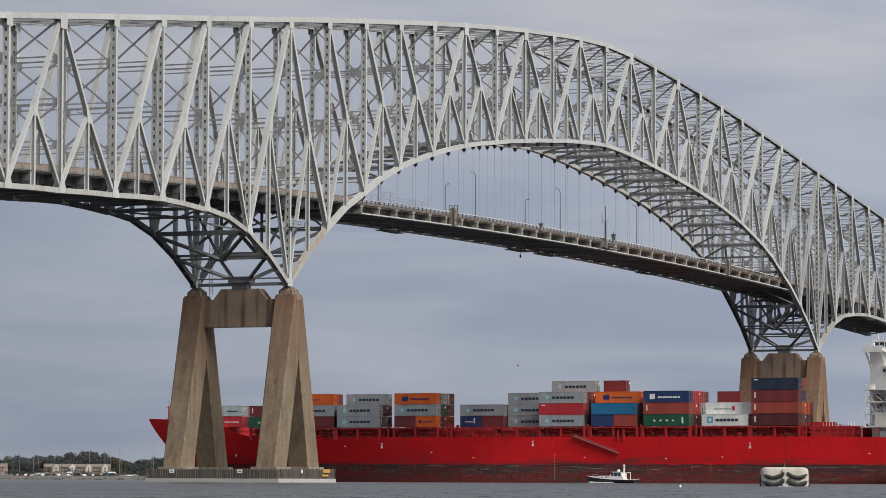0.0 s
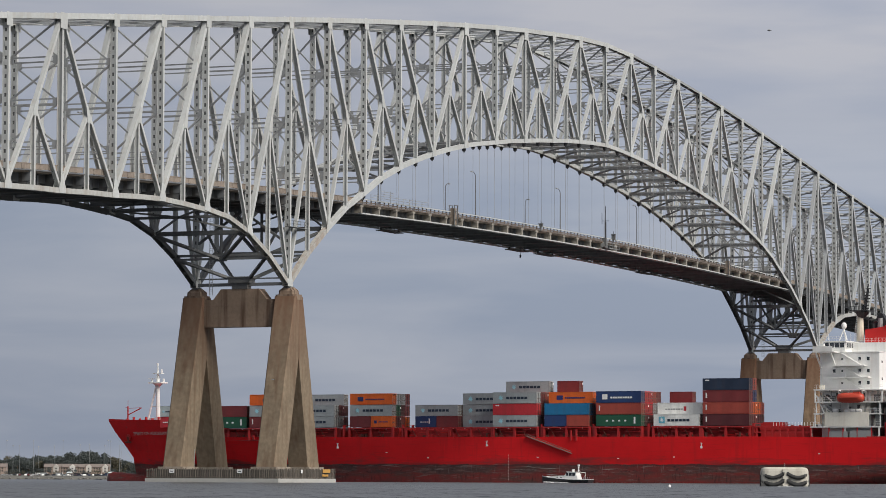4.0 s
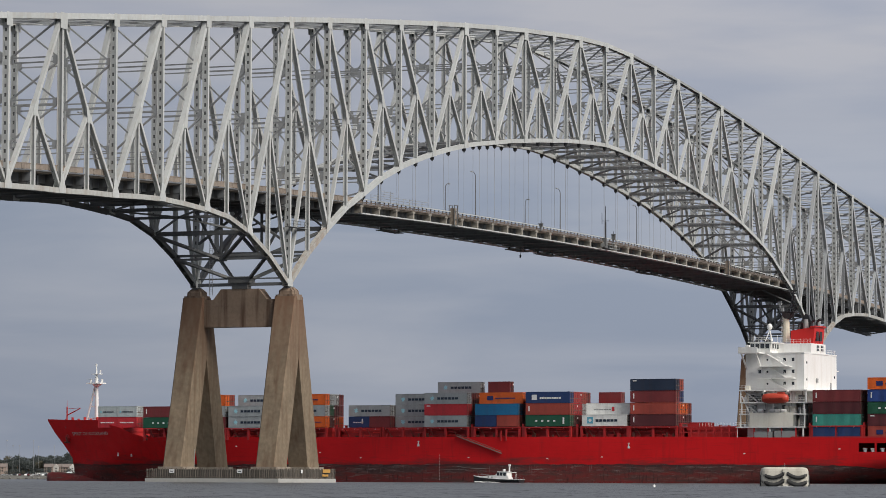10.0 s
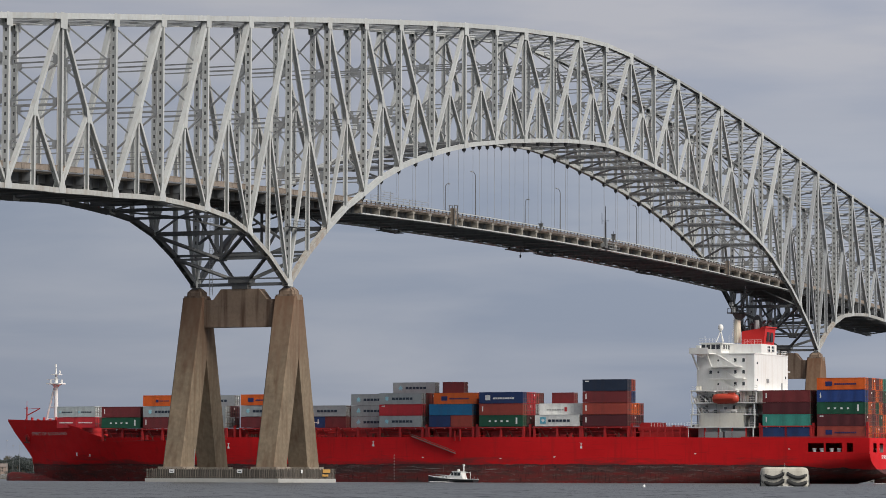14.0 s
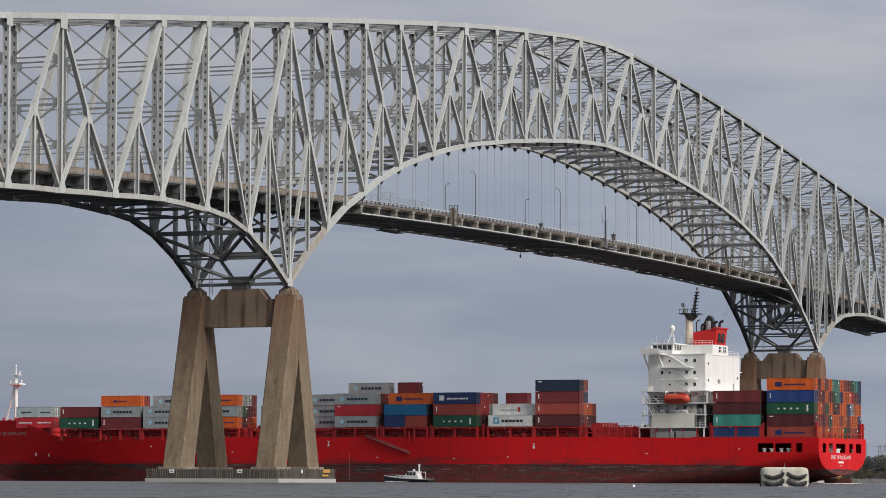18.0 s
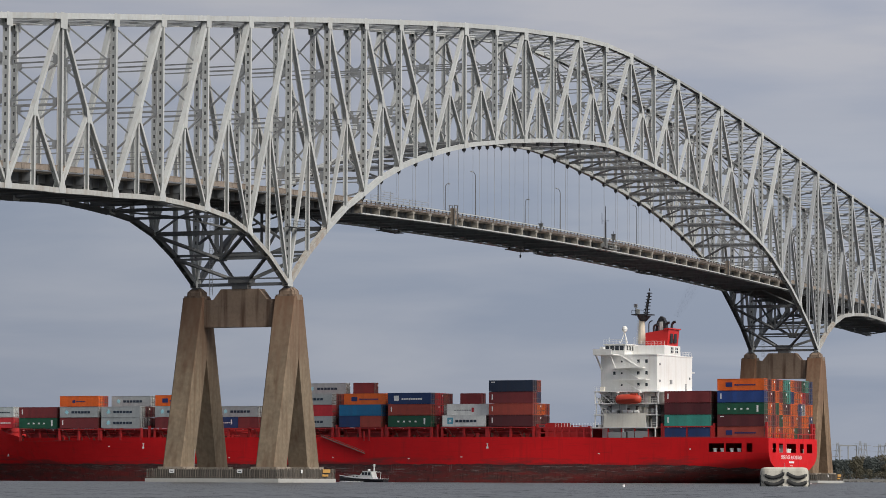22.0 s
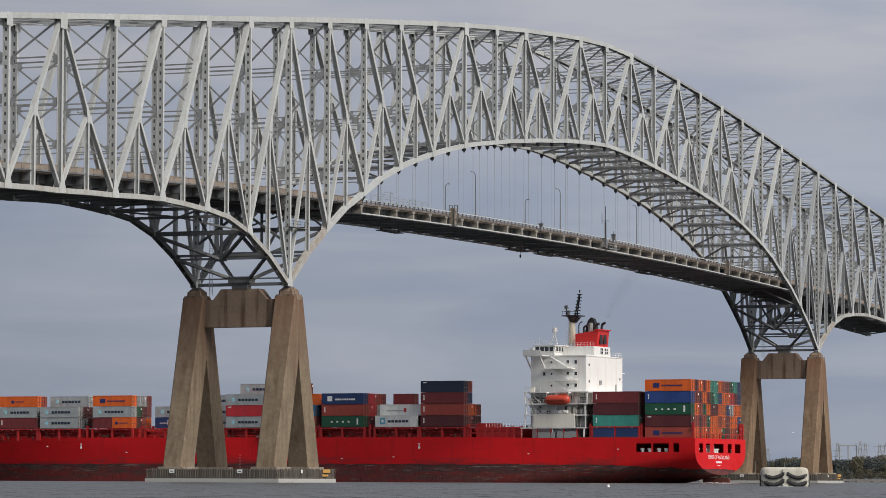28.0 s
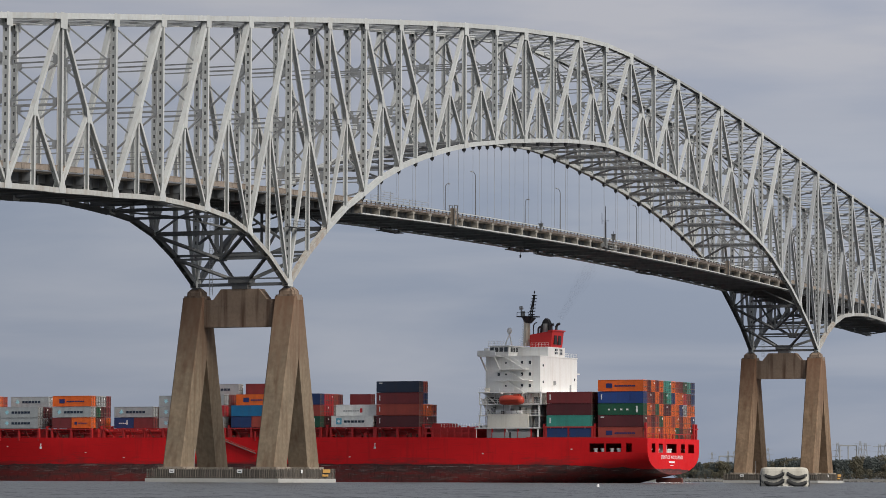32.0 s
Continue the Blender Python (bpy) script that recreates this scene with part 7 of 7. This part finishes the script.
GULL_ROWS = [(0.0, -137.6, -203.0, 61.5), (3.5, -157.7, -155.0, 62.5), (6.0, -171.8, -121.0, 63.1), (9.0, -187.3, -84.2, 65.7), (12.0, -203.0, -47.0, 69.0), (32.0, -310.0, 205.0, 95.0)]


# ---- far shores ----
def at_view(px_, dist, z=0.0):
    """A place on the ground, dist metres out, px_ of the picture's width from its left edge."""
    yaw = math.atan2(0.3822, 0.9217) - math.atan((px_ - 0.5) * 2 * math.tan(radians(14.49 / 2)))
    return Vector((EYE[0] + dist * math.cos(yaw), EYE[1] + dist * math.sin(yaw), z))


def land(name, u0, u1, d0, d1, h, label):
    vs, fs = [], []
    n = 40
    r = random.Random(int(d0))
    for k in range(n + 1):
        u = u0 + (u1 - u0) * k / n
        j = r.uniform(-0.4, 0.4)
        for d, z in ((d0, -0.3), (d0 + 6, h * 0.55 + j * 0.4), (d0 + 14, h + j * 0.5), (d0 + 120, h + 0.6), (d1, h + 1.0)):
            vs.append(at_view(u, d, z))
    for k in range(n):
        fs += [(k * 5 + i, k * 5 + i + 1, (k + 1) * 5 + i + 1, (k + 1) * 5 + i) for i in range(4)]
    return solid(name, Geo().add(vs, fs), ROCK, label, "ground", kind="structure")


land("shore_west", -0.35, 0.42, 2560, 3300, 2.6, "low rocky far bank with rough brown grass")
land("shore_east", 0.55, 1.35, 1900, 2600, 1.4, "low rocky far bank with pale boulders")


def leaf_clump(g, c, r, rnd, n):
    """Many small tilted leaf masses round c, uneven, with gaps."""
    for _ in range(n):
        v = Vector((rnd.gauss(0, 1), rnd.gauss(0, 1), rnd.gauss(0, 1))).normalized() * (rnd.random() ** 0.4)
        p = c + Vector((v.x * r[0], v.y * r[1], v.z * r[2]))
        s = rnd.uniform(0.35, 0.85) * min(r[2] * 0.30, 1.2)
        a = Vector((rnd.gauss(0, 1), rnd.gauss(0, 1), rnd.gauss(0, 1))).normalized()
        b = a.orthogonal().normalized()
        d = a.cross(b)
        q = [p + b * s, p + d * s * 0.8, p - b * s * rnd.uniform(0.6, 1.2), p - d * s, p + a * s * 0.6, p - a * s * 0.5]
        g.add(q, [(0, 1, 4), (1, 2, 4), (2, 3, 4), (3, 0, 4), (1, 0, 5), (2, 1, 5), (3, 2, 5), (0, 3, 5)])


def tree(base, h, spread, rnd, dry=False, n=400):
    ob = empty("tree", base.x, base.y, base.z, label="leafy far-bank tree with an uneven autumn-green crown" if not dry else "far-bank tree with browning autumn foliage", category="tree", group="far bank trees")
    g = Geo().tube((0, 0, -0.3), (0, 0, h * 0.45), h * 0.025 + 0.08, 6, h * 0.018)
    g2 = Geo()
    for k in range(4):
        a = rnd.uniform(0, 6.28)
        e = Vector((math.cos(a) * spread * 0.5, math.sin(a) * spread * 0.5, h * rnd.uniform(0.55, 0.8)))
        g.tube((0, 0, h * rnd.uniform(0.25, 0.42)), e, h * 0.014, 5, h * 0.006)
        leaf_clump(g2, e, (spread * 0.45, spread * 0.45, h * 0.2), rnd, n // 6)
    leaf_clump(g2, Vector((0, 0, h * 0.6)), (spread * 0.8, spread * 0.8, h * 0.38), rnd, n // 3)
    leaf_clump(g2, Vector((rnd.uniform(-1, 1), rnd.uniform(-1, 1), h * 0.84)), (spread * 0.5, spread * 0.5, h * 0.16), rnd, n // 4)
    leaf_clump(g2, Vector((0, 0, h * 0.22)), (spread * 0.85, spread * 0.85, h * 0.2), rnd, n // 4)
    part("trunk", g, BARK, ob)
    part("crown", g2, LEAF_DRY if dry else LEAF, ob)


rt = random.Random(21)
# west bank: a wood on a rise, houses and a car park before it
for k in range(95):
    u = -0.03 + 0.25 * k / 94 + rt.uniform(-0.003, 0.003)
    hump = 1.0 + 0.25 * math.exp(-((u - 0.10) / 0.03) ** 2) - 0.25 * math.exp(-((u - 0.145) / 0.02) ** 2)
    tree(at_view(u, 2860 + rt.uniform(-30, 60), 2.6), rt.uniform(12.5, 17.5) * hump, rt.uniform(5, 8), rt, rt.random() < 0.1)
for k in range(40):
    u = -0.02 + 0.22 * k / 39 + rt.uniform(-0.003, 0.003)
    tree(at_view(u, 2700 + rt.uniform(-20, 30), 2.6), rt.uniform(4, 7), rt.uniform(2.5, 4), rt, rt.random() < 0.25, 110)
# east bank: scrub and trees down to the water
for k in range(80):
    u = 0.765 + 0.26 * k / 79 + rt.uniform(-0.003, 0.003)
    rise = 0.72 + 0.2 * math.exp(-((u - 0.90) / 0.03) ** 2) + 0.3 * math.exp(-((u - 0.985) / 0.03) ** 2)
    tree(at_view(u, 2010 + rt.uniform(-20, 60), 1.5), rt.uniform(11, 15) * rise, rt.uniform(4, 6.5), rt, rt.random() < 0.4)
for k in range(46):
    u = 0.77 + 0.25 * k / 45 + rt.uniform(-0.003, 0.003)
    tree(at_view(u, 1950 + rt.uniform(-15, 15), 1.3), rt.uniform(3.5, 6.5), rt.uniform(2.5, 4), rt, rt.random() < 0.6, 110)


def shore_house(u, d, w, white):
    b = at_view(u, d, 5.6)
    ob = empty("town_house", b.x, b.y, b.z, 22.5 - 90, label="row house with a brown shingle roof and pale gables", category="house", group="row houses")
    part("wall", Geo().box(-w / 2, w / 2, 0, 9, -3.2, 4.2), SIDING, ob)
    part("roof", Geo().add([(-w / 2 - 0.4, -0.5, 4.1), (w / 2 + 0.4, -0.5, 4.1), (w / 2 + 0.4, 9.5, 4.1), (-w / 2 - 0.4, 9.5, 4.1), (-w / 2 - 0.4, 4.5, 6.7), (w / 2 + 0.4, 4.5, 6.7)],
                           [(0, 1, 5, 4), (2, 3, 4, 5), (0, 4, 3), (1, 2, 5), (0, 3, 2, 1)]), ROOF, ob)
    if white:
        part("gable", Geo().add([(-2.2, -0.8, 0), (2.2, -0.8, 0), (2.2, -0.8, 4.4), (0, -0.8, 6.3), (-2.2, -0.8, 4.4), (-2.2, 1.5, 0), (2.2, 1.5, 0), (2.2, 1.5, 4.4), (0, 3.5, 6.3), (-2.2, 1.5, 4.4)],
                                [(0, 1, 2, 3, 4), (5, 9, 8, 7, 6), (0, 5, 6, 1), (1, 6, 7, 2), (2, 7, 8, 3), (3, 8, 9, 4), (4, 9, 5, 0)]), GABLE, ob)
    for k in range(3):
        for z in (0.4, 2.4):
            x = -w / 2 + w * (k + 0.5) / 3
            part("window", Geo().box(x - 0.55, x + 0.55, -0.86 if white and abs(x) < 2 else -0.06, -0.8 if white and abs(x) < 2 else 0, z, z + 1.1), GLASS, ob)


for k in range(8):
    shore_house(0.056 + 0.0092 * k, 2755 + 9 * (k % 3), 6.2, k % 2 == 1)
shore_house(-0.004, 2750, 18, False)


def tall_mast(u, d, h, base=2.6):
    b = at_view(u, d, base)
    ob = empty("light_mast", b.x, b.y, b.z, 22.5 - 90, label="tall thin floodlight mast on the far bank", category="mast", group="floodlight masts")
    part("pole", Geo().tube((0, 0, -0.5), (0, 0, h), 0.13, 6, 0.08), GREY_STEEL, ob)
    part("lamp_ring", Geo().tube((0, 0, h - 0.6), (0, 0, h), 0.5, 8, 0.4), GREY_STEEL, ob)


for u, y in ((0.0095, 782), (0.0165, 790), (0.024, 791), (0.0395, 782), (0.045, 792), (0.063, 791), (0.0728, 781), (0.092, 789), (0.1025, 788), (0.120, 790), (0.1235, 781), (0.1265, 782), (0.1365, 790), (0.173, 790), (0.175, 781), (0.1385, 801)):
    tall_mast(u, 2720, (849 - y) * 0.441 - 2.0)


def parked_car(u, d, colour, base, kind_, rz):
    """A car, or a taller van, seen across the river; x along its length."""
    b = at_view(u, d, base)
    van = kind_ == "van"
    ob = empty("parked_van" if van else "parked_car", b.x, b.y, b.z, 22.5 - 90 + rz, label="parked van on the far bank" if van else "parked car on the far bank", category="van" if van else "car", group="far bank cars")
    if van:
        side = [(-2.9, 0.35), (2.7, 0.35), (2.7, 1.2), (2.1, 1.5), (1.7, 2.5), (-2.9, 2.5)]
        glass = [(1.0, 1.5), (2.0, 1.5), (1.65, 2.25), (1.0, 2.25)]
    else:
        side = [(-2.2, 0.3), (2.2, 0.3), (2.2, 0.8), (1.2, 0.98), (0.5, 1.5), (-1.2, 1.5), (-1.9, 1.0), (-2.2, 0.95)]
        glass = [(-1.5, 1.0), (0.95, 1.0), (0.4, 1.42), (-1.1, 1.42)]

    def across(pts, w):
        n = len(pts)
        return Geo().add([(x, y, z) for y in (-w, w) for x, z in pts], [tuple(range(n)), tuple(range(2 * n - 1, n - 1, -1))] + [(k, (k + 1) % n, n + (k + 1) % n, n + k) for k in range(n)])

    part("body", across(side, 0.88), colour, ob)
    part("side_glass", across(glass, 0.9), GLASS, ob)
    for sx in (-1.35, 1.35):
        part("wheel", Geo().tube((sx, -0.92, 0.33), (sx, 0.92, 0.33), 0.33, 8), RUBBER, ob)


rc = random.Random(8)
for k in range(150):
    u = 0.004 + 0.172 * rc.random()
    parked_car(u, 2590 + rc.uniform(0, 110), rc.choice([MARK_WHITE, MARK_WHITE, GREY_STEEL, BLACK, GREY_STEEL, BLACK, BOX_MAT["grey"], BOX_MAT["maroon"], BOX_MAT["darkblue"]]), 2.55, "van" if rc.random() < 0.13 else "car", rc.choice([0, 90, 180, 75, 105]) + rc.uniform(-8, 8))
for u, w in ((0.128, 3.2), (0.0805, 2.2)):
    b = at_view(u, 2592, 2.6)
    ob = empty("market_tent", b.x, b.y, b.z, 22.5 - 90, label="low pale tent roof on the far bank", category="tent")
    part("canopy", Geo().add([(-w, -2, 2.2), (w, -2, 2.2), (w, 2, 2.2), (-w, 2, 2.2), (-w * 0.6, 0, 3.2), (w * 0.6, 0, 3.2)], [(0, 1, 5, 4), (2, 3, 4, 5), (0, 4, 3), (1, 2, 5), (0, 3, 2, 1)]), BOX_MAT["pale"], ob)
    for sx in (-1, 1):
        for sy in (-1, 1):
            part("pole", Geo().tube((sx * w * 0.95, sy * 1.8, 0), (sx * w * 0.95, sy * 1.8, 2.3), 0.12, 5), GREY_STEEL, ob)
# a white stack far behind the channel
b = at_view(948.5 / 1568, 2300, 1.5)
ob = empty("white_stack", b.x, b.y, b.z, label="slim white chimney stack on the far bank", category="chimney")
part("shaft", Geo().tube((0, 0, 0), (0, 0, 45.5), 1.35, 14, 1.12), WHITE, ob)
part("rim", Geo().tube((0, 0, 45.5), (0, 0, 46.6), 1.2, 14, 1.2), GREY_STEEL, ob)
part("ladder", Geo().beam((-1.6, 0, 0), (-1.5, 0, 46.3), 0.35, 0.3), GREY_STEEL, ob)
# scrub on the west bank's slope
rs = random.Random(31)
g = Geo()
for k in range(260):
    b = at_view(rs.uniform(-0.01, 0.19), 2566 + rs.uniform(0, 12), rs.uniform(0.8, 2.6))
    leaf_clump(g, b, (rs.uniform(0.8, 2.0), rs.uniform(0.8, 2.0), rs.uniform(0.4, 0.9)), rs, 4)
solid("bank_scrub", g, LEAF_DRY, "low rough scrub along the far bank", "scrub", kind="stuff")
# rocks along both banks
rr = random.Random(5)
g = Geo()
for k in range(160):
    b = at_view(rr.uniform(-0.02, 0.2), 2562 + rr.uniform(-2, 8), 0.2 + rr.uniform(0, 1.2))
    g.blob(b, (rr.uniform(0.6, 1.8), rr.uniform(0.6, 1.8), rr.uniform(0.3, 0.9)), k, 5, 3)
for k in range(420):
    b = at_view(rr.uniform(0.76, 1.02), 1900 + rr.uniform(-2, 7), rr.uniform(0, 0.6))
    g.blob(b, (rr.uniform(0.4, 1.4), rr.uniform(0.4, 1.4), rr.uniform(0.3, 0.8)), k + 900, 5, 3)
solid("bank_rocks", g, BANK_ROCK, "pale boulders along the far banks", "rocks", kind="stuff")


def pylon(u, d, h, w, arms):
    b = at_view(u, d, 1.5)
    ob = empty("power_pylon", b.x, b.y, b.z, 22.5 - 90, label="grey lattice power pylon beyond the trees", category="pylon", group="pylons")
    g = Geo()
    for sx in (-1, 1):
        for sy in (-1, 1):
            g.beam((sx * w, sy * w, 0), (sx * w * 0.18, sy * w * 0.18, h), 0.19, 0.19)
    n = 7
    for k in range(n):
        a, c = 1 - 0.82 * k / n, 1 - 0.82 * (k + 1) / n
        for s in (-1, 1):
            g.beam((-w * a, s * w * a, h * k / n), (w * c, s * w * c, h * (k + 1) / n), 0.1, 0.1)
            g.beam((w * a, s * w * a, h * k / n), (-w * c, s * w * c, h * (k + 1) / n), 0.1, 0.1)
    part("lattice", g, GREY_STEEL, ob)
    for z in arms:
        part("cross_arm", Geo().beam((-w * 1.5, 0, z), (w * 1.5, 0, z), 0.2, 0.26, (0, 0, 1)), GREY_STEEL, ob)


for u, y, w in ((0.804, 801, 1.6), (0.822, 799, 1.6), (0.829, 799, 1.8), (0.834, 797, 1.4), (0.867, 793, 2.2), (0.9455, 783, 2.2), (0.971, 781, 2.4), (0.977, 784, 2.2), (0.993, 786, 2.6), (1.0, 784, 2.6)):
    h = (853 - y) * 0.341 - 1.5
    pylon(u, 2100, h, w, (h * 0.62, h * 0.78, h * 0.93))
# switchyard portal frames
for u0, u1, y in ((0.948, 0.967, 789), (0.812, 0.832, 808)):
    a, b = at_view(u0, 2100, 1.5), at_view(u1, 2100, 1.5)
    c = (a + b) / 2
    h = (853 - y) * 0.341 - 1.5
    ob = empty("switchyard_frame", c.x, c.y, 1.5, 22.5 - 90, label="grey steel switchyard portal frame", category="frame", group="switchyard frames")
    w = (b - a).length / 2
    for x in (-w, 0, w):
        part("column", Geo().tube((x, 0, 0), (x, 0, h), 0.38, 6), GREY_STEEL, ob)
    part("girder", Geo().beam((-w, 0, h), (w, 0, h), 0.7, 0.7), GREY_STEEL, ob)


# ---- what moves ----
def motions():
    walk(ship, [(r[0], ship_pose(r)) for r in SHIP_ROWS])
    for ob, local in BOXES:
        walk(ob, [(r[0], ship_pose(r) @ local) for r in SHIP_ROWS])
    walk(launch, [(r[0], launch_pose(r)) for r in LAUNCH_ROWS])
    walk(drift, [(t, pose(x, y, 0)) for t, x, y in DRIFT_ROWS])
    walk(gull, [(t, pose(x, y, z, 2, 0, 23)) for t, x, y, z in GULL_ROWS])
    walk(low_gull, [(t, pose(x, y, z, 2, 0, 23)) for t, x, y, z in LOW_GULL_ROWS])
    # the white gull keeps abreast of the far pier, crossing behind the ship
    walk(white_gull, [(t, Matrix.Translation(at_view(0.9247 - 0.0592 * (t - 27.5), 950.0, 13.7)) @ pose(0, 0, 0, 2, 0, 22)) for t in (0.0, 8.0, 16.0, 22.0, 27.5, 28.9, 32.0)])
    for w, s in WINGS:
        walk(w, [(k * 0.4, pose(0, 0, 0, 0, s * (-18 if k % 2 else 14), 0)) for k in range(81)])


motions()
